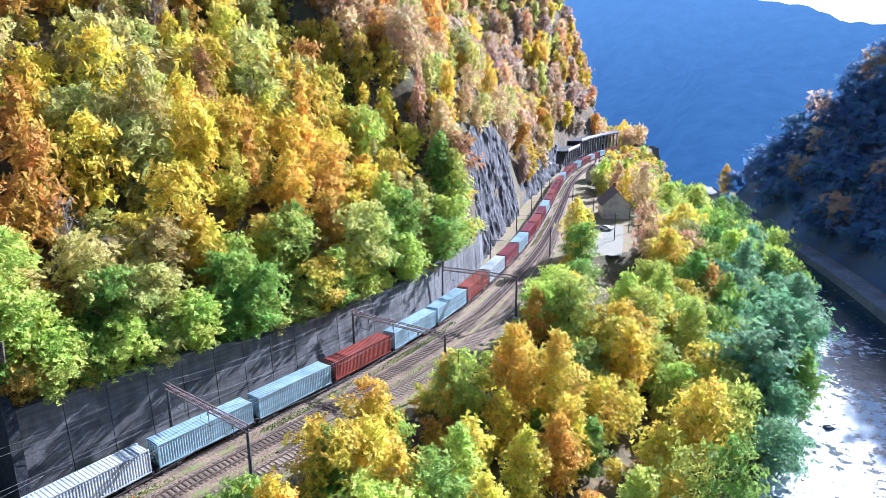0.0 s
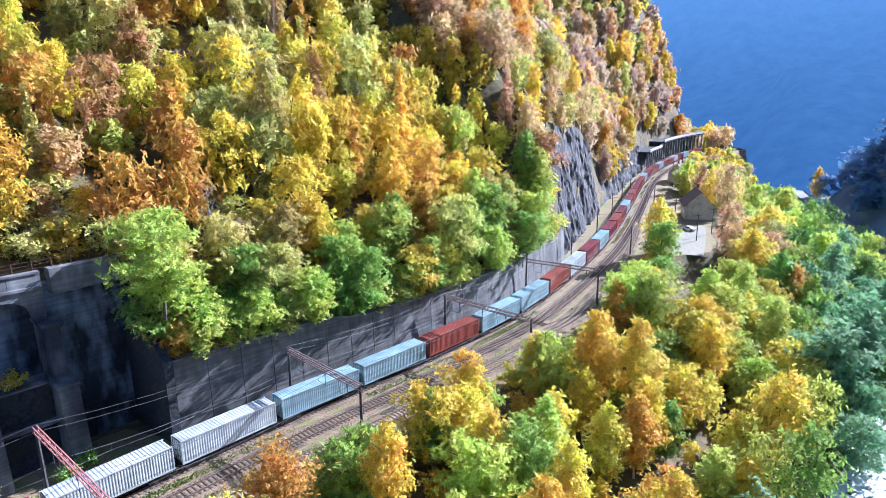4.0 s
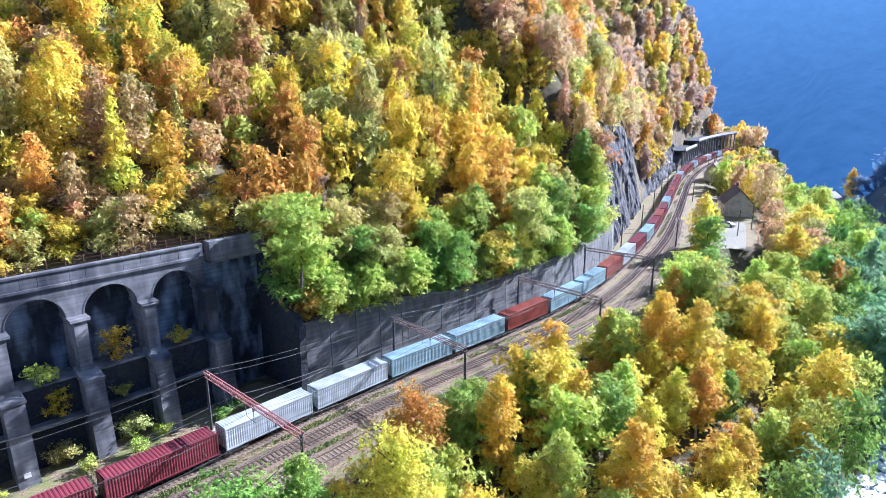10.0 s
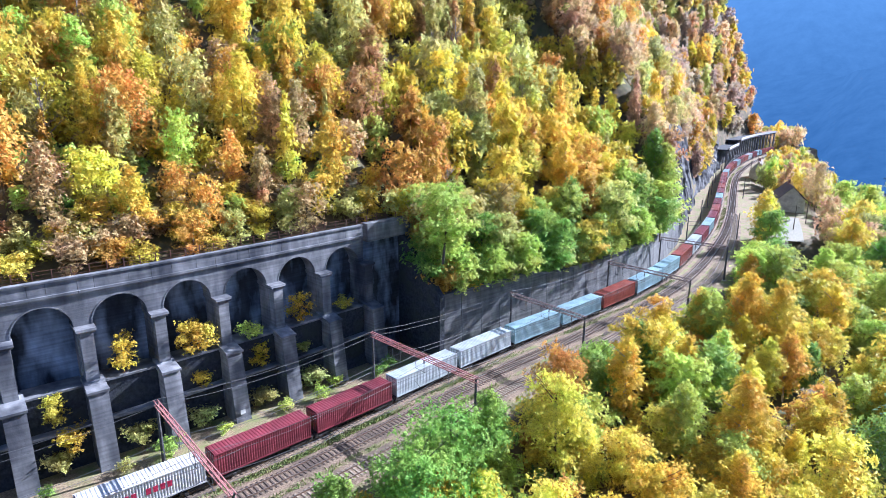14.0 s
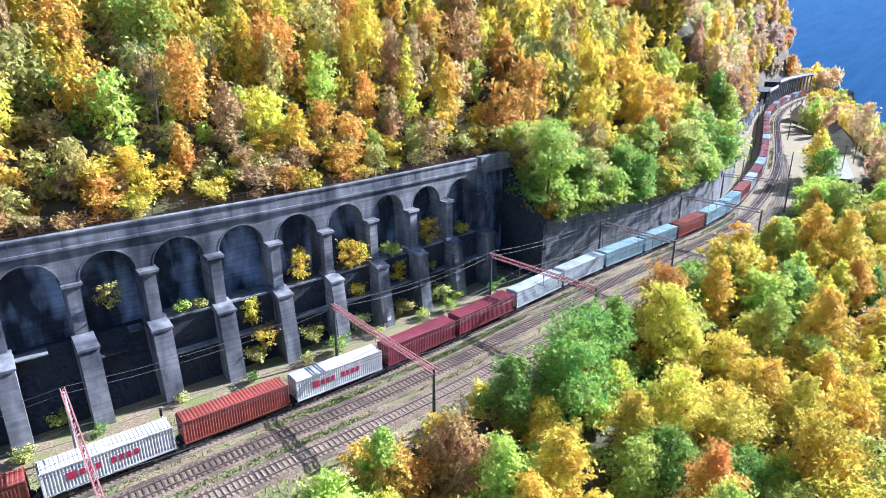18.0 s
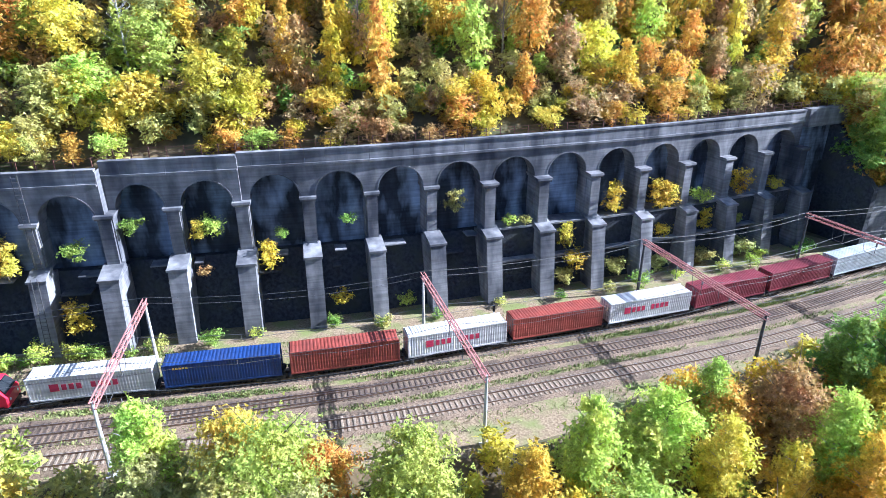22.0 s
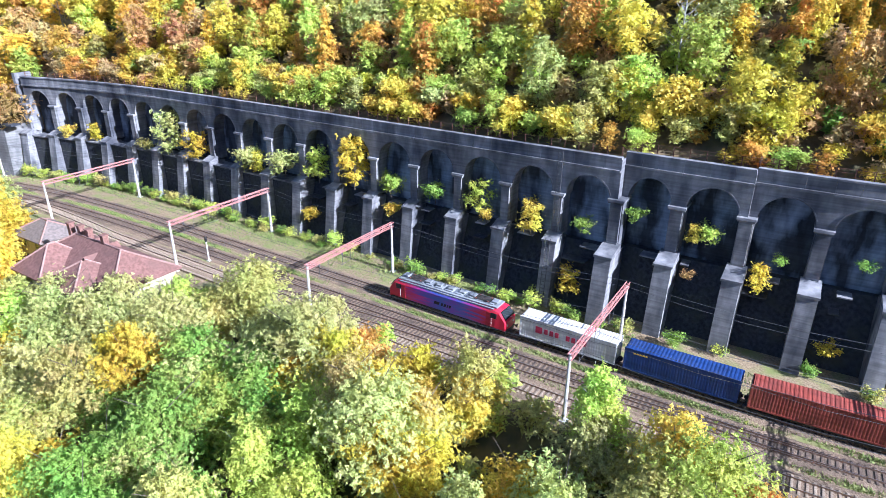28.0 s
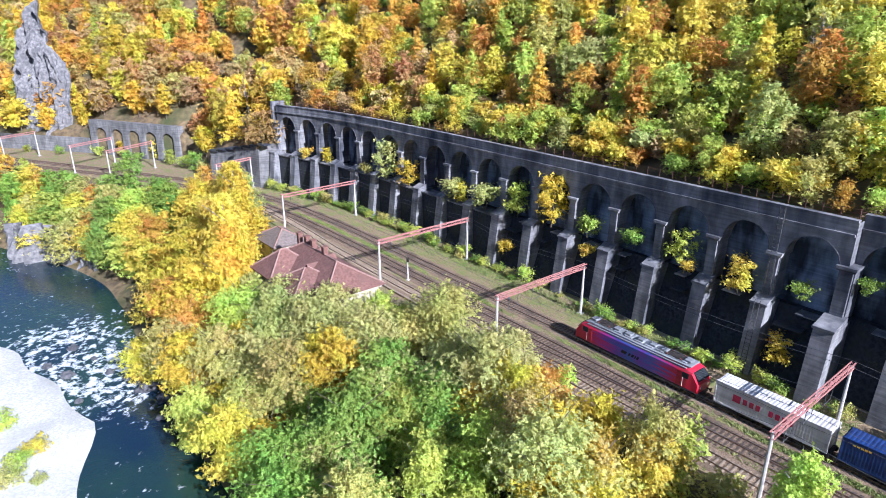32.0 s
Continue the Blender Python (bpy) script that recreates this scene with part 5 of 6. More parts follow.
# the belt between the tracks and the river: single trees that stand out, then the rest
for s, d, k, size, hue in ((420.5, -19, 0, .92, "gold"), (428.5, -18.5, 4, .95, "gold"), (424.5, -21, 7, 1.0, "yellow"), (411, -18.5, 7, .8, "green"), (399, -19.5, 0, .85, "orange"), (377, -20, 2, .95, "green"), (369, -22, 3, .9, "green"),
                           (346, -21, 7, .9, "orange"), (352, -23, 7, 1.0, "rust"), (338, -22, 7, .95, "lime"), (329, -23, 4, .8, "lime"), (520, -15.5, 1, .95, "yellow"), (529, -17, 4, .9, "yellow"), (443, -20, 7, 1.05, "lime"), (470, -19, 0, .9, "lime"),
                           (300, -17.5, 0, .8, "yellow"), (293, -18, 6, .85, "pale"), (307, -19.5, 7, .8, "orange"), (314, -22, 0, .85, "lime"), (273, -17, 7, .75, "gold"), (280, -17.5, 7, .75, "yellow"), (265, -17, 7, .7, "orange"), (258, -18, 6, .8, "pale"),
                           (256, -25, 2, .9, "green"), (247, -27, 3, .85, "green"), (240, -25, 2, .9, "pale"), (232, -29, 2, 1.0, "pale"), (236, -36, 3, .9, "olive"), (226, -34, 6, 1.0, "pale"), (222, -41, 7, 1.1, "olive"), (217, -44, 3, .9, "gold"), (209, -42, 0, .9, "orange"), (228, -47, 7, 1.0, "lime"), (238, -46, 0, .9, "yellow"), (246, -44, 2, .9, "green"), (252, -36, 2, 1.0, "green"),
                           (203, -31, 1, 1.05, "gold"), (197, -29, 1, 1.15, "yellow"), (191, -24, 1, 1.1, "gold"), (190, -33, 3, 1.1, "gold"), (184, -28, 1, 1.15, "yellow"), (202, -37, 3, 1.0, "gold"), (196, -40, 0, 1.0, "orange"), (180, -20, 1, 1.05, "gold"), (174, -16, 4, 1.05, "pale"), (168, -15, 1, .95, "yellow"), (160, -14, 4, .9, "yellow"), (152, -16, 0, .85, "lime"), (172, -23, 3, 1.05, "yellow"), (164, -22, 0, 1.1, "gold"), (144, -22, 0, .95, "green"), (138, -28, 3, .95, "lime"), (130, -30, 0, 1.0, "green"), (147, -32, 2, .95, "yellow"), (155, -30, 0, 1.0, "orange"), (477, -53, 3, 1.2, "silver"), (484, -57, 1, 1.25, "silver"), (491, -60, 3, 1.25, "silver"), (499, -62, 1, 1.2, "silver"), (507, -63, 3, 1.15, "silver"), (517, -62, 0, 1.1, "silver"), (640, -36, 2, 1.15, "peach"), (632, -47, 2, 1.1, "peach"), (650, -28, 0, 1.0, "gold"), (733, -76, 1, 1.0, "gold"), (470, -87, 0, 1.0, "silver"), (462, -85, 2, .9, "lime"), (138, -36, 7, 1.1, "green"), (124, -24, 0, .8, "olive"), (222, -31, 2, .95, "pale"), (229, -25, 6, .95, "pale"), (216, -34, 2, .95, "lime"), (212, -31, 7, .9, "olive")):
    x, y = xy(s, d)
    tree(float(x), float(y), float(bank(s, d)), k, size, hue, rng.uniform(0, 360), "beside the railway")
scatter(262, 318, -30, -4.5, 7.2, bank, (.68, 1.02), [0, 2, 3, 6, 7, 4], True, bed_edge)
scatter(318, 470, -30, -4.5, 6.8, bank, (.62, .95), [0, 1, 3, 4, 7, 1, 4], True, bed_edge)
scatter(228, 262, -30, -3, 7.2, bank, (.7, 1.0), [0, 2, 6, 7], True, bed_edge)
scatter(200, 228, -25, -12, 7.4, bank, (.7, 1.0), [0, 2, 6, 7], True, bed_edge)
scatter(470, 536, -44, -3.5, 7.2, bank, (.7, 1.05), [0, 1, 2, 3, 6], True, bed_edge)
scatter(536, 605, -40, -2, 7.2, bank, (.75, 1.05), [0, 2, 3, 6], False, bed_edge)
scatter(605, 690, -50, -4, 7.8, bank, (.7, 1.0), [0, 1, 2, 3, 6], False, bed_edge)
scatter(690, 805, -24, -5, 7.0, bank, (.55, .85), [0, 2, 6, 7], False, bed_edge)
scatter(60, 196, -26, -4, 6.6, bank, (.6, .95), [0, 1, 2, 7], False, bed_edge)
scatter(380, 545, -37, -31, 7.0, bank, (.7, 1.0), [0, 2, 3, 6], False, bed_edge)
# over the retaining wall
for s, d, z, k, size, hue in ((402.2, 9.0, 11.0, 0, .8, "green"), (403.0, 12.0, 14.5, 4, .85, "orange"), (404.5, 14.5, 17.5, 0, .8, "lime"), (406.5, 8.5, 10.2, 7, .95, "lime"), (402.5, 15.8, 19.5, 7, .75, "gold"), (403.5, 7.6, 9.6, 7, .7, "orange")):
    x, y = xy(s, d)
    tree(float(x), float(y), z, k, size, hue, rng.uniform(0, 360), "leaning over the arcade's end")
q = 403.0
while q < 507:
    x, y = xy(q, float(wall_line(q)) + rng.uniform(.9, 1.5))
    tree(float(x), float(y), float(wall_top(q)) - .5, rng.choice([6, 7, 0]), rng.uniform(.5, .78) * (1 if q < 455 else .8), hue_at(q, 9.0), rng.uniform(0, 360), "hanging over the retaining wall")
    q += rng.uniform(2.6, 4.6) if q < 455 else rng.uniform(4, 9)
scatter(402, 508, 1.2, 13, 6.2, hill, (.76, 1.08), [0, 1, 3, 4, 7, 0], True, wall_line)
# the hill
scatter(152, 402, 9.5, 70, 6.0, hill, (.48, .92), [0, 1, 2, 3, 4, 5, 6], False, wall_line)
scatter(402, 512, 13, 84, 6.9, hill, (.7, 1.05), [0, 1, 2, 3, 4, 5, 6], False, wall_line)
scatter(512, 600, 8, 95, 7.0, hill, (.6, .95), [0, 1, 2, 3, 4, 6], False, wall_line)
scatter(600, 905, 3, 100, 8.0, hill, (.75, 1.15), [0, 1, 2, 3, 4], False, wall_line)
scatter(812, 905, -8, 40, 7.4, lambda s, d: -.2 + 0 * s, (.7, 1.0), [0, 2, 3, 6], False, lambda s: np.maximum(wall_line(s) - 44, 14))
scatter(-60, 150, 3, 85, 7.4, hill, (.7, 1.05), [0, 1, 2, 3, 4, 5], False, wall_line)
LOW_WOOD = len(FOREST)
scatter(152, 402, 7, 40, 3.6, hill, (.26, .46), [0, 6, 7, 2], False, wall_line)
scatter(402, 512, 2, 40, 4.2, hill, (.26, .44), [0, 6, 7, 2], False, wall_line)
scatter(228, 520, -10, -0.6, 4.2, bank, (.28, .46), [0, 6, 7, 2], False, bed_edge)
scatter(318, 470, -30, -10, 5.6, bank, (.26, .44), [0, 6, 7, 2], False, bed_edge)
scatter(200, 228, -16, -11, 4.2, bank, (.3, .5), [0, 6, 7, 2], False, bed_edge)
scatter(402, 512, 40, 74, 5.0, hill, (.3, .5), [0, 6, 7, 2], False, wall_line)
scatter(152, 402, 40, 56, 4.8, hill, (.3, .5), [0, 6, 7, 2], False, wall_line)
NEAR_WOOD = len(FOREST)
# the shaded slope across the river, blue haze put into its leaf colours
gx, gy = np.meshgrid(np.arange(60, 560, 9.5), np.arange(60, 700, 9.5))
gx, gy = gx + np.random.default_rng(4).uniform(-4, 4, gx.shape), gy + np.random.default_rng(5).uniform(-4, 4, gx.shape)
gz = far_height(gx, gy)
for x, y, z in zip(gx.ravel(), gy.ravel(), gz.ravel()):
    if -13.6 < z < 150 and np.hypot(ROAD[:, 0] - x, ROAD[:, 1] - y).min() > 7 and .81 * x + .59 * y < 640 and (y > 250 or z > -13):
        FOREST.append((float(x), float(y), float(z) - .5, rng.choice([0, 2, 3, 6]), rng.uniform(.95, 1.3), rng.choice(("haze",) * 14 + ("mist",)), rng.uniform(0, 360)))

NEAR_CROWNS = [crown_cloud(rng, h, r, base, shape, 900, .95) for shape, h, r, base in SHAPES]
FAR_CROWNS = [crown_cloud(rng, h, r, base, shape, 230, 2.3) for shape, h, r, base in SHAPES]
HAZE_CROWNS = [crown_cloud(rng, h, r, base, shape, 110, 2.6) for shape, h, r, base in SHAPES]
SHRUB_CROWNS = [crown_cloud(rng, h, r, base, shape, 135, 2.4) for shape, h, r, base in SHAPES]
MID_CROWNS = [crown_cloud(rng, h, r, base, shape, 520, 1.35) for shape, h, r, base in SHAPES]


def wood():
    """All further trees of the hill and the banks as one leafy mesh."""
    rows, cols = [], []
    for i, (x, y, z, k, size, hue, turn) in enumerate(FOREST):
        q = (HAZE_CROWNS if i >= NEAR_WOOD else SHRUB_CROWNS if i >= LOW_WOOD else FAR_CROWNS if y > 260 else NEAR_CROWNS if z < 52 and y < 70 and x > -230 else MID_CROWNS)[k]
        a = math.radians(turn)
        m = np.array([[math.cos(a), -math.sin(a), 0], [math.sin(a), math.cos(a), 0], [0, 0, 1]]) * size
        if i < LOW_WOOD and x + y > -121:              # grown tall and narrow in the dense stand
            m[:2, :2] *= .87
            m[2, 2] *= rng.uniform(1.0, 1.5)
        rows.append((q @ m.T + np.array([x, y, z])).astype(np.float32))
        c = np.array(PALETTE[hue]) * rng.uniform(.8, 1.18)
        c[1] *= rng.uniform(.92, 1.08)
        cols.append(np.repeat(np.array([[*c, 1]], np.float32), len(q) * 3, 0))
    me = quads_mesh("forest", np.concatenate(rows))
    at = me.attributes.new("leaf", "FLOAT_COLOR", "POINT")
    at.data.foreach_set("color", np.concatenate(cols).reshape(-1))
    return part_mesh("forest", me, "leaf_far")


tagged(wood(), "dense mixed autumn forest in yellow, orange, rust and green, haze-tinted far off", "forest", kind="stuff")


def wood_trunks():
    bm_v, bm_f = [], []
    for x, y, z, k, size, hue, turn in FOREST[:LOW_WOOD]:
        h, r = SHAPES[k][1] * size * .8, (.012 * SHAPES[k][1] + .03) * size
        i = len(bm_v)
        for zz, rr in ((-1, r), (h, r * .2)):
            for j in range(4):
                bm_v.append((x + rr * math.cos(j * 1.571), y + rr * math.sin(j * 1.571), z + zz))
        for j in range(4):
            bm_f.append((i + j, i + (j + 1) % 4, i + 4 + (j + 1) % 4, i + 4 + j))
    me = bpy.data.meshes.new("forest_trunks")
    me.from_pydata(bm_v, [], bm_f)
    return part_mesh("forest_trunks", me, "bark")


tagged(wood_trunks(), "slim trunks of the hillside forest", "trunks", kind="stuff")


for s, d, k, size, hue in ((265.5, -21.5, 0, .8, "yellow"), (270.5, -22, 7, .95, "gold"), (276.5, -22.5, 0, .8, "yellow"), (266.5, -27, 3, .75, "lime"), (275, -27, 7, .95, "gold"), (262, -20, 7, .85, "orange")):
    x, y = xy(s, d)
    tree(float(x), float(y), float(bank(s, d)), k, size, hue, rng.uniform(0, 360), "beside the railway")

# ---- bare trees ----
M["bare_bark"] = material("grey_bare_bark", (0.20, 0.175, 0.16), (0.36, 0.32, 0.30), 3.0, 0.95, 0.3)


def bare_tree(s, d, h, bark, words):
    """A leafless tree: a leaning trunk, limbs and fine twigs."""
    x, y = xy(s, d)
    t = thing("bare_tree", words, "tree", pose(float(x), float(y), float(hill(s, d)), 0, 0, rng.uniform(0, 360)), group="bare trees of the slope")
    bm = bmesh.new()
    top = Vector((rng.uniform(-.7, .7), rng.uniform(-.7, .7), h))
    cyl(bm, (0, 0, -.8), top * .5, .20, .12, 7, False)
    cyl(bm, top * .5, top, .12, .02, 6, False)
    part("trunk", bm, bark, t)
    twigs = bmesh.new()
    for k in range(26):
        f = rng.uniform(.3, .97)
        a, L = k * 2.4 + rng.random(), h * .26 * (1.15 - f)
        st = top * f
        en = st + Vector((math.cos(a) * L, math.sin(a) * L, L * rng.uniform(.6, 1.3)))
        bm = bmesh.new()
        cyl(bm, st, en, .055 * (1.2 - f) + .02, .015, 4, False)
        part("limb", bm, bark, t)
        for j in range(5):
            g = st.lerp(en, rng.uniform(.3, 1))
            cyl(twigs, g, g + Vector((rng.gauss(0, .5), rng.gauss(0, .5), rng.uniform(.3, 1.2))) * L * .4, .022, .008, 3, False)
    part("twig_crown", twigs, bark, t)


for s, d, h, pale in ((433, 44, 15, 0), (435.5, 47, 14, 0), (437, 42, 13, 0), (430, 31, 12, 0), (413.7, 17.5, 13, 1), (461, 36, 13, 0), (474, 14, 10, 0), (365, 55, 14, 0), (319, 33, 13, 0), (324, 36, 12, 0), (285, 30, 13, 1), (317, 38, 12, 1),
                      (341, 30, 13, 0), (352, 34, 12, 0), (130, 19, 11, 0), (134, 22, 12, 1), (138, 20, 11, 0), (141, 34, 12, 0), (268, 33, 12, 0), (450, 52, 14, 0), (470, 44, 13, 0)):
    bare_tree(s, d, h, "birch" if pale else "bare_bark", "leafless pale birch standing among the autumn trees" if pale else "leafless grey tree with fine twigs on the slope")
for s, d, k, size, hue in ((206, -68, 2, 1.3, "lime"), (214.5, -65.5, 2, 1.2, "yellow"), (217, -67.5, 0, 1.0, "lime"), (219.5, -69.5, 2, 1.4, "pale"), (209, -71, 2, 1.2, "orange"), (222, -66, 2, .7, "pale")):
    x, y = xy(s, d)
    shrub(float(x), float(y), RIVER_Z + .6, k, size, hue, "on the pale gravel bank")


# ---- plants of the arcade ----
# bay, share of the bay, forward of the face, height, kind, size, colour
for bay, u, v, z, k, size, hue in ((3, .2, -.3, 13.6, 0, .8, "green"), (4, .5, -.2, 12.4, 0, .9, "lime"), (4, .22, -.3, 12.2, 1, .7, "yellow"), (5, .22, -1.5, 7.8, 1, .9, "gold"), (4, .25, -1.4, 7.6, 2, .6, "rust"), (6, .6, -.1, 12.8, 2, .7, "green"),
                                   (8, .4, 0, 12.6, 1, .8, "olive"), (0, .45, -.3, 10.6, 1, 1.2, "lime"), (0, .75, -.6, 9.8, 0, .7, "yellow"), (1, .6, -.6, 9.6, 1, 1.4, "yellow"), (2, .45, -.3, 11.2, 0, .9, "green"), (2, .4, -2.6, 2.6, 1, 1.1, "gold"),
                                   (10, .4, -1.8, 6.2, 1, 1.0, "yellow"), (11, .45, -.9, 10.2, 1, 1.1, "gold"), (12, .4, -.9, 10.2, 1, 1.3, "gold"), (12, .75, -1, 10.2, 1, 1.0, "yellow"), (13, .45, -.9, 10.2, 2, 1.1, "lime"), (14, .4, -.9, 10.2, 1, 1.1, "gold"),
                                   (15, .45, -.9, 10.2, 2, 1.0, "yellow"), (10, .6, -2.9, 3.0, 0, 1.0, "gold"), (12, .5, -1.7, 5.5, 0, .8, "gold"), (13, .6, -1.7, 5.5, 1, .9, "gold"), (14, .4, -1.7, 5.5, 0, .7, "olive"), (10, .4, -3.0, .4, 0, 1.0, "olive"),
                                   (11, .5, -2.8, .6, 0, 1.1, "olive"), (12, .4, -2.9, .3, 0, 1.1, "pale"), (13, .5, -3, .2, 0, 1.1, "olive"), (14, .5, -3, .2, 0, 1.2, "pale"), (6, .4, -2.6, 2.2, 2, .9, "gold"), (7, .5, -2.8, .8, 2, .8, "lime"),
                                   (-1, .5, -.3, 11, 0, 1.1, "green"), (-2, .4, -.4, 10.6, 0, 1.2, "lime"), (-3, .5, -.6, 10.8, 1, 2.0, "gold"), (-4, .5, -.5, 10.4, 1, 1.5, "lime"), (-2, .6, -1.5, 7.5, 0, .8, "yellow"), (-5, .5, -.9, 10.2, 0, 1.7, "pale"),
                                   (-6, .4, -1, 9.3, 0, 1.7, "pale"), (-6, .8, -1.1, 9.3, 1, 1.0, "yellow"), (-8, .5, -1, 9.3, 1, 1.6, "gold"), (-9, .5, -1, 9.3, 1, 2.0, "pale"), (-10, .5, -1, 9.3, 2, 1.0, "olive"), (-12, .5, -1, 9.3, 1, 1.1, "gold"),
                                   (-13, .5, -1, 9.3, 0, 1.0, "yellow"), (-4, .4, -2.4, 3.2, 0, .9, "gold"), (5, .6, -.2, 11.5, 2, .6, "green"), (9, .3, -.9, 10.2, 2, .7, "lime"), (9, .8, -.9, 10.2, 2, .6, "olive")):
    a, b = PIER[bay], PIER[bay + 1]
    s = a + 1.4 + (b - a - 2.8) * u
    x, y = xy(s, face(s) + v)
    shrub(float(x), float(y), z, k, size, hue, "growing out of the arcade's masonry")
s = 150.0
while s < 400:
    d = float(wall_line(s)) - (4.6 if s < 283 else 5.4) - rng.random() * 1.6
    if rng.random() < (.85 if s < 286 else .16):
        x, y = xy(s, d)
        shrub(float(x), float(y), 0.02, rng.choice([0, 2, 2, 0]), rng.uniform(.55, 1.05), rng.choice("lime green green olive lime lime".split()), "along the foot of the arcade")
    s += rng.uniform(2.2, 4.2)
s = 151.0
while s < 399:
    for d in (4.4, 6.6, 8.4):
        x, y = xy(s + rng.uniform(-1, 1), float(wall_line(s)) + d + rng.uniform(-.6, .6))
        if rng.random() < .8:
            shrub(float(x), float(y), float(hill(s, float(wall_line(s)) + d)) - .1, rng.choice([0, 1, 0, 2]), rng.uniform(.8, 1.9), hue_at(s, 20), "above the arcade's parapet")
    s += rng.uniform(3.0, 4.4)
for s, d in ((418, 3.9), (424, 3.7), (430, 3.5), (436, 3.6), (408, 4.6), (460, 3.6)):
    x, y = xy(s, d)
    shrub(float(x), float(y), 0.02, 2, rng.uniform(.5, .8), rng.choice(["lime", "green", "olive"]), "at the foot of the retaining wall")

# ---- railing on the arcade ----
M["rust"] = material("rusty_iron", (0.10, 0.045, 0.03), (0.18, 0.085, 0.06), 4, 0.85, 0.2)
fence = thing("iron_railing", "thin rusty iron railing along the top of the arcade", "railing", kind="structure")
pm = bpy.data.meshes.new("fence_post")
bm = bmesh.new()
box(bm, -.05, .05, -.05, .05, 0, 1.45)
bm.to_mesh(pm)
bm.free()
pm.materials.append(M["rust"])
s = PIER[-14] + .5
while s < 403:
    p = new("fence_post", pm)
    p.parent, p.matrix_basis = fence, at_line(s, face(s) + .95, TOP - .4 + (-.65 if s < PIER[3] else 0), 0)
    s += 2.0
for z in (.5, .95, 1.38):
    sweep("fence_rail", lambda q: [(face(q) + .95 + a, TOP - .4 + z + c + (-.65 if q < PIER[3] else 0)) for a, c in ((-.018, -.018), (.018, -.018), (.018, .018), (-.018, .018))], PIER[-14] + .5, 403, 2.0, "rust", fence, closed=True)

ladder = thing("iron_ladder", "tall thin iron ladder fixed to a pier of the arcade", "ladder")
lf = face(PIER[2])
for u in (-.34, .34):
    for z0, z1, v0, v1 in ((.0, 10.3, -3.75, -2.55), (10.3, 22.2, -.55, -.5)):
        bm = bmesh.new()
        cyl(bm, P(PIER[2] + u, lf + v0, z0), P(PIER[2] + u, lf + v1, z1), .045, n=5)
        part("stile", bm, "mast_dark", ladder)
for k in range(44):
    z = .4 + k * .5
    v = -3.75 + 1.2 * z / 10.3 if z < 10.3 else -.55
    bm = bmesh.new()
    cyl(bm, P(PIER[2] - .34, lf + v, z), P(PIER[2] + .34, lf + v, z), .03, n=4)
    part("rung", bm, "mast_dark", ladder)

# ---- rock ----
def rock_sheet(name, s0, s1, base, top, dist, label, seed, rough=1.0, ns=80, nz=44, mat="rock"):
    """A cliff: a fine sheet between two places of the line, broken into slabs and clefts."""
    verts, faces = [], []
    for j in range(nz):
        f = j / (nz - 1)
        for i in range(ns):
            s = s0 + (s1 - s0) * i / (ns - 1)
            z = base + (top(s) - base) * f
            e = min(1, 5 * min(i, ns - 1 - i) / ns)
            q = Vector((s * .16 + seed, z * .05, seed))
            r = noise.ridged_multi_fractal(q, 1.0, 2.1, 5, 1.0, 2.0) - 1.0
            r += .8 * noise.noise(Vector((s * .5, z * .16, seed * 2))) + .4 * noise.noise(Vector((s * 1.3, z * .5, seed * 3)))
            d = dist(s) + f * (top(s) - base) * .22 - 1.3 * r * rough * (.35 + .65 * e) + (1 - e) * 2.5
            verts.append(P(s, d, z)[:])
    for j in range(nz - 1):
        for i in range(ns - 1):
            faces.append((j * ns + i, j * ns + i + 1, (j + 1) * ns + i + 1, (j + 1) * ns + i))
    me = bpy.data.meshes.new(name)
    me.from_pydata(verts, [], faces)
    return tagged(part_mesh(name, me, mat), label, "cliff", kind="structure")


rock_sheet("rock_face", 500, 594, -.3, lambda s: float(ramp(s, (500, 10), (512, 24), (530, 33), (560, 31), (580, 24), (594, 17))), lambda s: float(wall_line(s)) - 1.2, "dark grey streaked rock face beside the railway", 3.1, .7, 120, 60)
rock_sheet("rock_face", 22, 52, 4, lambda s: float(ramp(s, (22, 30), (36, 52), (52, 24))), lambda s: 17 + .0 * s, "bare grey rock rib on the wooded hill", 7.7, 1.9, 60, 60, "pale_rock")
rock_sheet("rock_face", 596, 730, -.3, lambda s: float(ramp(s, (596, 16), (620, 13), (660, 12), (730, 14))), lambda s: float(wall_line(s)) - 2.0, "grey rock cutting beside the railway", 5.3, .9, 90, 20)
rock_sheet("river_rocks", 88, 132, RIVER_Z - 1, lambda s: float(ramp(s, (88, -6), (110, -4), (132, -9))), lambda s: -37.5 - 2 * math.sin(s * .2), "pale grey rocks at the water's edge", 9.2, 1.6, 50, 20, "pale_rock")


def boulder(x, y, z, r, seed):
    bm = bmesh.new()
    bmesh.ops.create_icosphere(bm, subdivisions=3, radius=r)
    for v in bm.verts:
        n = v.co.normalized()
        v.co *= .8 + .45 * noise.noise(n * 1.4 + Vector((seed, 0, 0))) + .15 * noise.noise(n * 4 + Vector((0, seed, 0)))
        v.co.z *= .7
    ob = part("boulder", bm, "rock")
    ob.matrix_basis = pose(x, y, z, 0, 0, seed * 40)
    tagged(ob, "wet grey boulder in the river", "boulder", group="boulders in the river")


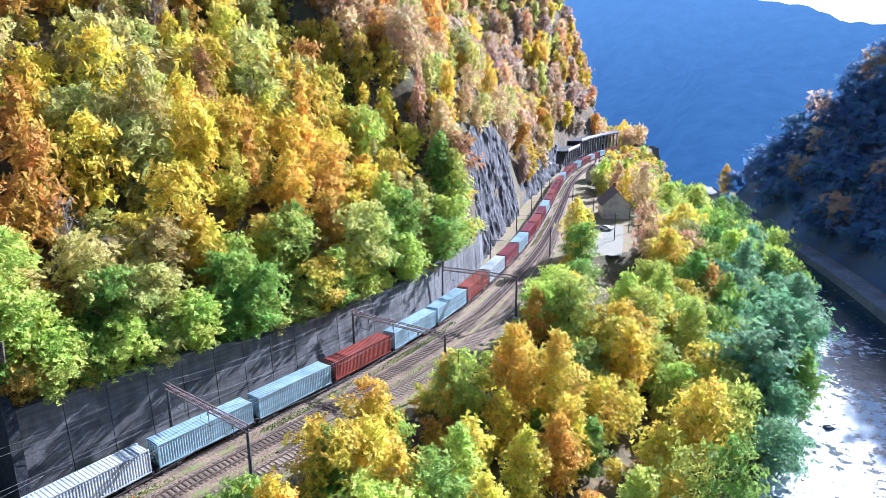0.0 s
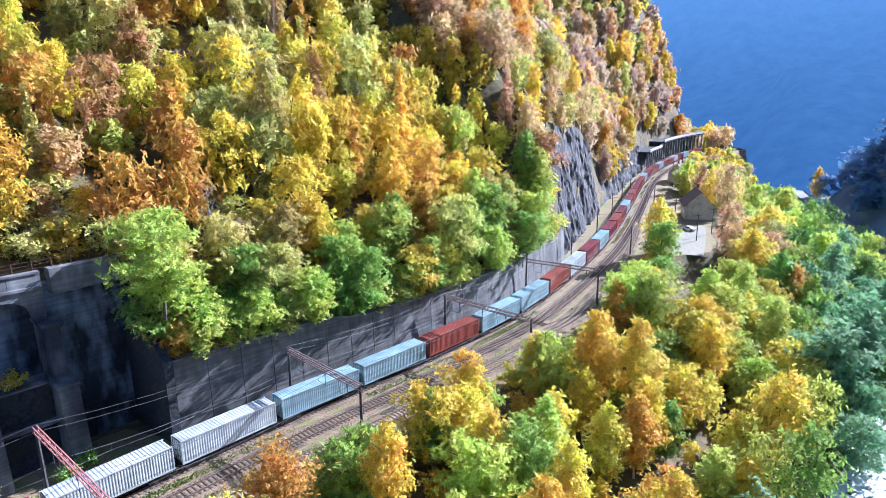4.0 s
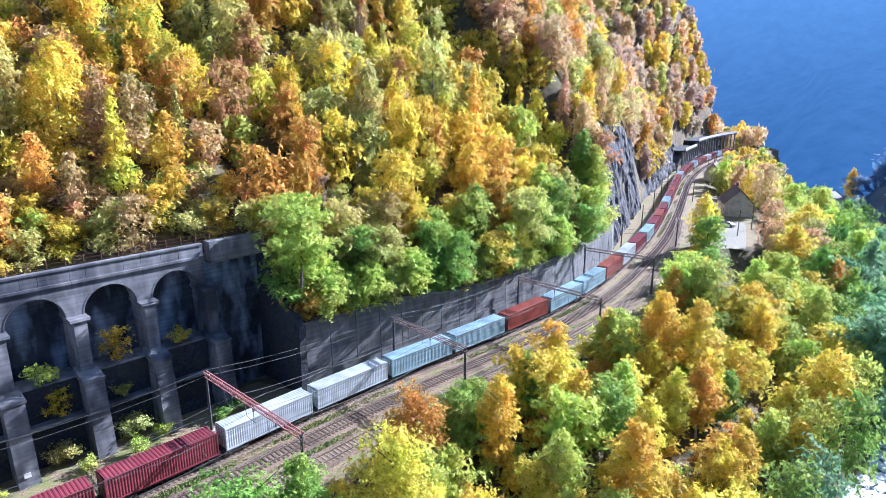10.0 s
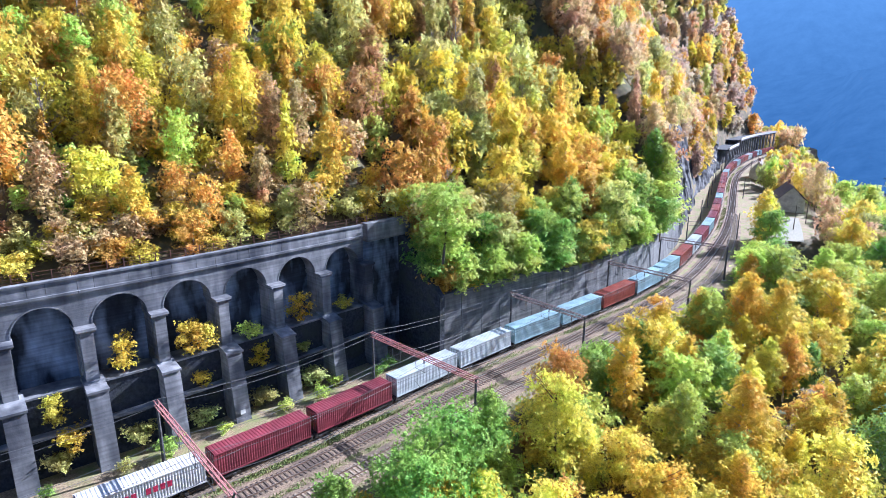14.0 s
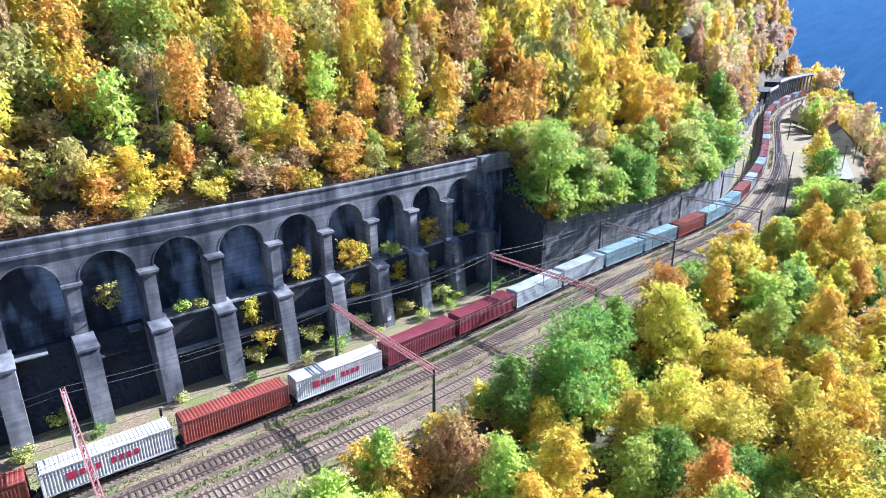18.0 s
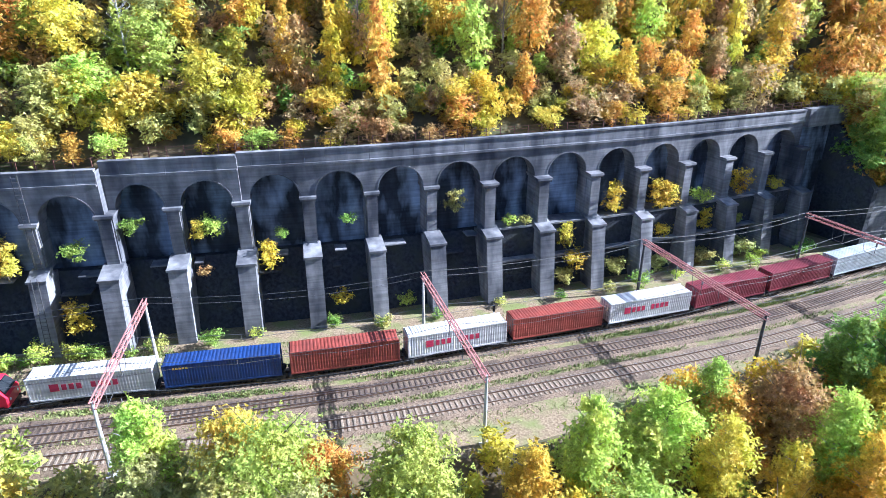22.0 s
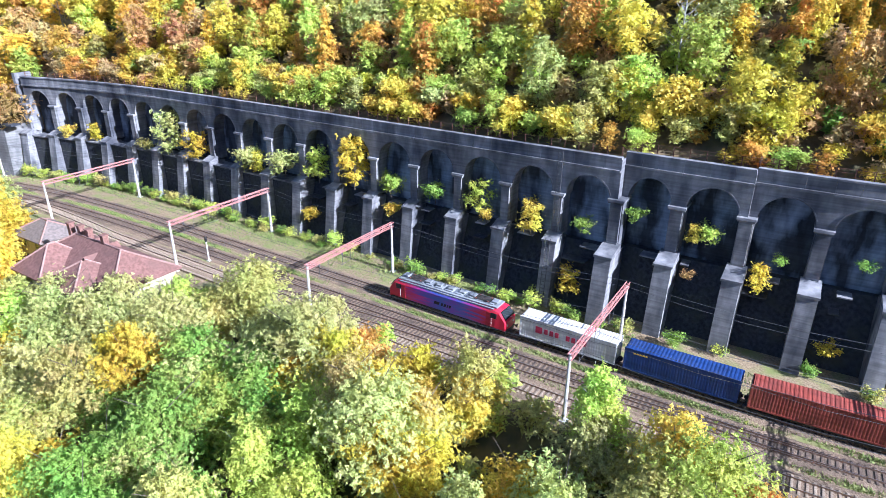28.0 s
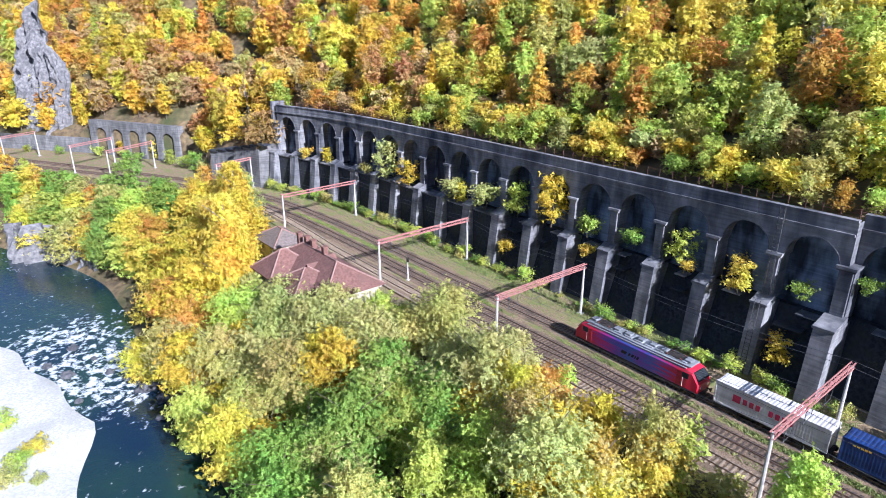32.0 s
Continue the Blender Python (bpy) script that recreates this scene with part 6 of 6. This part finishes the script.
for k, (s, d, r) in enumerate(((206, -48.5, 2.2), (200, -50, 1.3), (196, -52, .9), (192, -58, 1.4), (185, -60, 1.0), (203, -58, .8), (211, -47, 1.6), (180, -55, 1.2), (470, -60, 1.0), (482, -66, .9), (462, -63, .7), (216, -49, 1.0), (188, -53, .7))):
    x, y = xy(s, d)
    boulder(float(x), float(y), RIVER_Z + .1, r, k * 1.7 + .3)

# ---- lesser walls of the south-west ----
side_wall = thing("stepped_wall", "grey stone wing wall with a stepped top beside the arcade", "wall", kind="structure")
n = 7
for k in range(n):
    s0, s1 = 127 + k * 3.2, 127 + (k + 1) * 3.2
    h = 8.2 + .62 * k
    wall_piece(s0, s1, h, h, side_wall, mat="wall", thick=1.2)
    bm = bmesh.new()
    along(bm, s0, s1 + .1, 4.9, 7.0, h, h + .4)
    part("coping", bm, "masonry", side_wall)
low_wall = thing("low_wall", "long pale retaining wall along the curve", "wall", kind="structure")
for k in range(16):
    s0 = -40 + k * 6.4
    wall_piece(s0, s0 + 6.4, 5.2, 5.2, low_wall, thick=.8)

arcade2 = thing("small_arcade", "short concrete arcade of five round arches", "viaduct wall", kind="structure")
for k in range(5):
    a, b = 65 + k * 7.4, 65 + (k + 1) * 7.4
    c, half, sp, top = (a + b) / 2, 2.5, 6.6, 11.6
    D = lambda q: float(wall_line(q))
    bm = bmesh.new()
    prev = None
    for j in range(13):
        an = math.pi * j / 12
        q, z = c - half * math.cos(an), sp + half * math.sin(an)
        ring = [bm.verts.new(P(q, D(q), z)), bm.verts.new(P(q, D(q), top)), bm.verts.new(P(q, D(q) + 2.2, z)), bm.verts.new(P(q, D(q) + 2.2, top))]
        if prev:
            bm.faces.new((prev[0], ring[0], ring[1], prev[1]))
            bm.faces.new((prev[0], prev[2], ring[2], ring[0]))
            bm.faces.new((prev[1], ring[1], ring[3], prev[3]))
        prev = ring
    bmesh.ops.recalc_face_normals(bm, faces=bm.faces)
    part("arch", bm, "wall", arcade2)
    bm = bmesh.new()
    along(bm, c + half, b + (7.4 / 2 - half) - .02, D(b) - .5, D(b) + 2.2, -.2, top, D(b), D(b) + 2.2)
    part("pier", bm, "wall", arcade2)
    bm = bmesh.new()
    along(bm, a, b, D(c) + 2.2, D(c) + 2.8, -.2, top - .5)
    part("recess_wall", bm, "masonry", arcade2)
    if k == 0:
        bm = bmesh.new()
        along(bm, a - 1.2, c - half, D(a) - .5, D(a) + 2.2, -.2, top, D(a), D(a) + 2.2)
        part("pier", bm, "wall", arcade2)
for s, d, k, size, hue in ((70, 14, 0, 1.1, "lime"), (80, 15, 0, 1.2, "olive"), (88, 13.5, 0, 1.1, "green"), (110, 12, 0, 1.6, "lime"), (116, 10, 1, 1.5, "green"), (121, 8, 0, 1.4, "olive"), (77, 18, 1, 1.5, "gold"), (92, 18.5, 1, 1.4, "yellow"), (102, 13, 1, 1.2, "lime"), (55, 11, 0, 1.0, "green"), (40, 10, 0, .9, "lime")):
    x, y = xy(s, d)
    shrub(float(x), float(y), 0, k, size, hue, "in front of the small arcade")
river_wall = thing("river_wall", "grey stone wall carrying the railway over the bank", "wall", kind="structure")
for k in range(9):
    s0 = 42 + k * 5
    bm = bmesh.new()
    along(bm, s0, s0 + 4.97, -8.6, -6.8, -10.5, -.05, -7.6, -6.8)
    part("panel", bm, "wall", river_wall)

# ---- the gallery in the north-east ----
gallery = thing("rock_gallery", "concrete rockfall gallery with slender columns over the curve", "gallery", kind="structure")
for s0, s1, h, step in ((700, 734, 10.0, 5.6), (740, 826, 12.5, 6.1)):
    n = int((s1 - s0) / step)
    for k in range(n + 1):
        s = s0 + (s1 - s0) * k / n
        bm = bmesh.new()
        along(bm, s - .35, s + .35, 3.6, 4.4, -.2, h)
        part("column", bm, "wall", gallery)
    for k in range(n):
        a, b = s0 + (s1 - s0) * k / n, s0 + (s1 - s0) * (k + 1) / n
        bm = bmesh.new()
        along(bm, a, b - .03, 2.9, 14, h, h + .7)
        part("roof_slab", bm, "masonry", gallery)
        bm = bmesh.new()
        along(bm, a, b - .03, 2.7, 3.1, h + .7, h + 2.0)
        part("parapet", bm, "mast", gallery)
        # dark masonry colour stands for the shade inside the gallery
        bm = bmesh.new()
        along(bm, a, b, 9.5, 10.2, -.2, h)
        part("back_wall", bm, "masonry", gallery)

# ---- buildings ----
M["tiles"] = material("red_brown_roof_tiles", (0.14, 0.072, 0.058), (0.23, 0.12, 0.10), 2.5, 0.85, 0.4, fine=9, c=(0.15, 0.085, 0.07), c_scale=.5, c_amount=.4)
M["grey_tiles"] = material("grey_brown_roof_tiles", (0.13, 0.11, 0.10), (0.22, 0.18, 0.16), 2.5, 0.85, 0.4, fine=9)
M["render"] = material("cream_house_plaster", (0.55, 0.49, 0.38), (0.66, 0.60, 0.49), 1.5, 0.9, 0.2, c=(0.36, 0.31, 0.24), c_scale=.5)
M["brick"] = material("chimney_brick", (0.15, 0.075, 0.06), (0.25, 0.135, 0.11), 5, 0.9, 0.4)
M["asphalt"] = material("yard_gravel", (0.22, 0.21, 0.16), (0.33, 0.32, 0.26), 2.0, 0.95, 0.3)
M["ridge"] = material("pale_ridge_tiles", (0.26, 0.155, 0.13), (0.35, 0.225, 0.19), 3, 0.8, 0.2)


def hip_roof(x0, x1, y0, y1, z, h, over=.7, gable=False):
    """A hipped or gabled roof with its eaves' thickness, the ridge along x."""
    x0, x1, y0, y1 = x0 - over, x1 + over, y0 - over, y1 + over
    c, in_ = (y0 + y1) / 2, 0 if gable else (y1 - y0) / 2
    bm = bmesh.new()
    if gable:                                          # two slabs that meet at the ridge, the gables open below them
        for y in (y0, y1):
            hexa(bm, [(x0, y, z - .2), (x1, y, z - .2), (x1, c, z + h - .2), (x0, c, z + h - .2)], [(x0, y, z), (x1, y, z), (x1, c, z + h), (x0, c, z + h)])
        bmesh.ops.recalc_face_normals(bm, faces=bm.faces)
        return bm, [((x0, c, z + h), (x1, c, z + h))]
    lo = [bm.verts.new(p) for p in ((x0, y0, z - .2), (x1, y0, z - .2), (x1, y1, z - .2), (x0, y1, z - .2))]
    up = [bm.verts.new(p) for p in ((x0, y0, z), (x1, y0, z), (x1, y1, z), (x0, y1, z))]
    r0, r1 = bm.verts.new((x0 + in_, c, z + h)), bm.verts.new((x1 - in_, c, z + h))
    bm.faces.new(lo[::-1])
    for i in range(4):
        j = (i + 1) % 4
        bm.faces.new((lo[i], lo[j], up[j], up[i]))
    bm.faces.new((up[0], up[1], r1, r0))
    bm.faces.new((up[2], up[3], r0, r1))
    bm.faces.new((up[1], up[2], r1))
    bm.faces.new((up[3], up[0], r0))
    ends = [((x0, y0, z), (x0 + in_, c, z + h)), ((x0, y1, z), (x0 + in_, c, z + h)), ((x1, y0, z), (x1 - in_, c, z + h)), ((x1, y1, z), (x1 - in_, c, z + h)), ((x0 + in_, c, z + h), (x1 - in_, c, z + h))]
    return bm, ends


def wing(house, x0, x1, y0, y1, h, rise, tiles, gable=False, turn=False, windows=3):
    bm = bmesh.new()
    box(bm, x0, x1, y0, y1, -.6, h)
    if gable:
        for x in (x0, x1):
            v = [bm.verts.new(p) for p in ((x, y0, h), (x, y1, h), (x, (y0 + y1) / 2, h + rise * .95))]
            bm.faces.new(v)
    body = part("wall", bm, "render", house)
    if turn:
        bm, ends = hip_roof(y0, y1, x0, x1, h, rise, gable=gable)
        m = Matrix(((0, 1, 0, 0), (1, 0, 0, 0), (0, 0, 1, 0), (0, 0, 0, 1)))
        bmesh.ops.transform(bm, matrix=m, verts=bm.verts)
        bmesh.ops.recalc_face_normals(bm, faces=bm.faces)
        ends = [(m @ Vector(a), m @ Vector(b)) for a, b in ends]
    else:
        bm, ends = hip_roof(x0, x1, y0, y1, h, rise, gable=gable)
    roof = part("roof", bm, tiles, house)
    for a, b in ends:
        if (Vector(a) - Vector(b)).length > .5:
            bm = bmesh.new()
            cyl(bm, Vector(a) + Vector((0, 0, .05)), Vector(b) + Vector((0, 0, .05)), .14, n=6)
            part("ridge_tiles", bm, "ridge", roof)
    for k in range(windows):
        x = x0 + (x1 - x0) * (k + .5) / windows
        for y, e in ((y0, -1), (y1, 1)):
            bm = bmesh.new()
            box(bm, x - .55, x + .55, y - .06, y + .06, 1.0, 2.7)
            win = part("window", bm, "white_paint", house)
            bm = bmesh.new()
            box(bm, x - .46, x + .46, y + e * .05, y + e * .075, 1.08, 2.62)
            part("pane", bm, "glass", win)
    return roof


def chimney(house, x, y, z, h=1.9):
    bm = bmesh.new()
    box(bm, x - .4, x + .4, y - .4, y + .4, z - 1.5, z + h - .2, .02)
    box(bm, x - .5, x + .5, y - .5, y + .5, z + h - .2, z + h, .02)
    part("chimney", bm, "brick", house)


def dormer(house, x, y, z, e, tiles):
    bm = bmesh.new()
    v = [bm.verts.new(p) for p in ((x - .9, y, z), (x + .9, y, z), (x, y, z + 1.0), (x, y - e * 2.2, z + .95), (x - .9, y - e * .4, z), (x + .9, y - e * .4, z))]
    bm.faces.new((v[0], v[2], v[3], v[4]))
    bm.faces.new((v[1], v[5], v[3], v[2]))
    d = part("dormer", bm, tiles, house)
    bm = bmesh.new()
    v = [bm.verts.new(p) for p in ((x - .75, y - e * .08, z + .05), (x + .75, y - e * .08, z + .05), (x, y - e * .08, z + .88))]
    bm.faces.new(v)
    part("vent", bm, "black", d)


# the station beside the tracks; its x runs along the line, y towards the hill
station = thing("station_house", "old railway station with red-brown hipped tile roofs and brick chimneys", "house", at_line(213, -21.5, 0, 0))
wing(station, -5.5, 15.5, -4.5, 5.0, 4.0, 3.4, "tiles", windows=7)
wing(station, -3.5, 3.0, -7.5, 0, 4.0, 3.3, "tiles", turn=True, windows=2)
wing(station, 4.5, 11.5, -7.5, 0, 4.0, 2.6, "tiles", turn=True, windows=2)
for x, y in ((-2.6, .6), (-.2, .8), (2.4, .6), (6.5, .5)):
    chimney(station, x, y, 7.4, 1.35)
for x in (-2.0, 1.6, 5.2):
    dormer(station, x, 3.0, 5.6, 1, "tiles")
dormer(station, 7.8, -3.6, 6.0, -1, "tiles")
shed = thing("shed", "small brown-roofed railway shed behind the station", "shed", at_line(195.5, -18.0, 0, 0))
wing(shed, -4, 4, -3, 3, 3.0, 2.2, "grey_tiles", windows=2)

house = thing("gabled_house", "cream gabled house with a steep grey-brown roof beside the line", "house", at_line(582, -23.5, 0, 8))
wing(house, -6, 6, -4.5, 4.5, 4.6, 5.0, "grey_tiles", gable=True, windows=3)
chimney(house, 2, 0, 9.2)
house = thing("gabled_house", "small house with a steep dark gabled roof by the track", "house", at_line(672, -14.5, 0, -4))
wing(house, -5, 5, -3.8, 3.8, 4.0, 4.6, "grey_tiles", gable=True, windows=3)
chimney(house, -2, 0, 8.2)
yard = sweep("yard", lambda s: [(-18.5, .08), (-20, .09), (-24, .08), (-26.5, .07)], 528, 566, 4, "asphalt")
tagged(yard, "pale gravel yard beside the house", "yard", kind="structure")


def car(m):
    c = thing("car", "small white parked car in the gravel yard", "car", m)
    bm = bmesh.new()
    prof = [(-2.0, .35), (-2.0, .85), (-1.2, .95), (-.7, 1.42), (.75, 1.42), (1.5, .95), (2.05, .8), (2.05, .35)]
    a, b = [bm.verts.new((x, -.8, z)) for x, z in prof], [bm.verts.new((x, .8, z)) for x, z in prof]
    for k in range(len(prof)):
        j = (k + 1) % len(prof)
        bm.faces.new((a[k], a[j], b[j], b[k]))
    bm.faces.new(a[::-1])
    bm.faces.new(b)
    bmesh.ops.recalc_face_normals(bm, faces=bm.faces)
    bmesh.ops.bevel(bm, geom=bm.edges[:], offset=.06, segments=2, affect="EDGES")
    part("body", bm, "white_paint", c)
    for x in (-1.25, 1.3):
        for y in (-.78, .78):
            bm = bmesh.new()
            cyl(bm, (x, y - .1, .33), (x, y + .1, .33), .33, n=14)
            w = part("wheel", bm, "black", c)
            bm = bmesh.new()
            cyl(bm, (x, y - .11, .33), (x, y + .11, .33), .18, n=10)
            part("rim", bm, "wire", w)
    for y in (-.805, .805):
        bm = bmesh.new()
        v = [bm.verts.new((x, y, z)) for x, z in ((-1.05, .97), (-.65, 1.34), (.7, 1.34), (1.25, .97))]
        bm.faces.new(v)
        part("side_window", bm, "glass", c)
    return c


car(at_line(558, -21.5, .09, 60))
for s, d, h in ((545, -24, 8), (566, -17, 8.5), (556, -28, 8), (536, -17, 7.5)):
    u = thing("utility_pole", "wooden utility pole with a crossarm", "pole", at_line(s, d), group="utility poles")
    bm = bmesh.new()
    cyl(bm, (0, 0, -.3), (0, 0, h), .16, .1, 8)
    part("pole", bm, "bark", u)
    bm = bmesh.new()
    box(bm, -.06, .06, -.9, .9, h - .6, h - .48)
    part("crossarm", bm, "bark", u)
    for y in (-.8, 0, .8):
        bm = bmesh.new()
        cyl(bm, (0, y, h - .48), (0, y, h - .25), .05, n=6)
        part("insulator", bm, "lamp", u)

# ---- small things of the railway ----
bm = bmesh.new()
ablock(bm, PIER[13] - .45, PIER[13] + .25, -4.72, -4.66, 1.2, 1.8, f=face(PIER[13]))
tagged(part("number_plate", bm, "white_paint"), "small white plate on the foot of a buttress", "sign")
for s, d in ((223.2, -6.9), (150, -2.4), (330, 2.6)):
    g = thing("signal_post", "white railway signal post with a small head", "signal", at_line(s, d), group="signals")
    bm = bmesh.new()
    cyl(bm, (0, 0, -.1), (0, 0, 4.3), .11, .09, 8)
    part("post", bm, "white_paint", g)
    bm = bmesh.new()
    box(bm, -.12, .12, -.2, .2, 3.5, 4.4, .04)
    part("head", bm, "black", g)
    bm = bmesh.new()
    box(bm, -.3, .3, -.3, .3, -.1, .25, .03)
    part("footing", bm, "mast", g)
kerb = thing("platform_kerb", "pale concrete kerb of a low platform by the station", "platform edge", kind="structure")
for k in range(26):
    s = 196 + k * 3
    bm = bmesh.new()
    along(bm, s, s + 2.95, float(t3(s)) - 2.6, float(t3(s)) - 2.2, .0, .45)
    part("kerb_stone", bm, "sleeper_concrete", kerb)
for k, (s, d, r) in enumerate(((424, -8, .7), (430, -7.6, .6), (436, -12.4, .5), (313, 3.2, .4))):
    ob = thing("sleeper_pile", "small pile of old wooden sleepers beside the track", "pile", at_line(s, d, 0, 10 * k))
    for j in range(6):
        bm = bmesh.new()
        box(bm, -1.2, 1.2, -.4 + j * .15, -.28 + j * .15, .08, .2, .01, pose(0, 0, .0, 0, 0, j * 2 - 5))
        part("old_sleeper", bm, "sleeper_wood", ob)


# bushes along the foot of the arcade
q = 158.0
while q < 392:
    x, y = xy(q, float(wall_line(q)) - rng.uniform(4.6, 6.2))
    shrub(float(x), float(y), .03, rng.choice([0, 2, 2]), rng.uniform(.4, .85), rng.choice("lime green lime olive green green".split()), "at the foot of the arcade")
    q += rng.uniform(2.2, 5.5) if q < 275 else rng.uniform(6, 13)


# ---- grass and weeds ----
def weeds():
    g = np.random.default_rng(11)
    bands = [(150, 470, -3.1, -1.8, 4600), (180, 400, -2.9, -1.9, 2600), (270, 400, -7.9, -6.9, 1500), (380, 520, -8.4, -7.2, 700), (150, 400, 2.2, 7.5, 3600), (150, 290, 5.0, 9.6, 5200), (400, 520, 2.3, 4.3, 900), (250, 520, -14.5, -11.8, 2200), (520, 720, -3.2, -1.8, 1600), (100, 260, -12, -7.2, 900)]
    quads = []
    for s0, s1, d0, d1, n in bands:
        n *= 6
        s, d = g.uniform(s0, s1, n), g.uniform(d0, d1, n)
        keep = np.sin(s * .23 + d0) + np.sin(s * .071 + 2 * d0) + .8 * np.sin(d * 2.3 + s * .4) + g.normal(size=n) * .9 > -.1
        s, d = s[keep], d[keep]
        x, y = xy(s, d)
        h, a = g.uniform(.08, .36, len(s)), g.uniform(0, 6.3, len(s))
        w = g.uniform(.015, .055, len(s))
        dx, dy = np.cos(a) * w, np.sin(a) * w
        lx, ly = g.normal(size=len(s)) * .12, g.normal(size=len(s)) * .12
        o = np.full(len(s), .05)
        quads.append(np.stack([np.stack([x - dx, y - dy, o], -1), np.stack([x + dx, y + dy, o], -1), np.stack([x + dx * .8 + lx, y + dy * .8 + ly, o + h], -1), np.stack([x - dx * .8 + lx, y - dy * .8 + ly, o + h * .8], -1)], 1))
    return part_mesh("weeds", quads_mesh("weeds", np.concatenate(quads)), "grass")


tagged(weeds(), "green and yellow weeds between the tracks", "weeds", kind="stuff")

# ---- tracks with their sleepers ----
for q in TRACKS:
    track(*q)
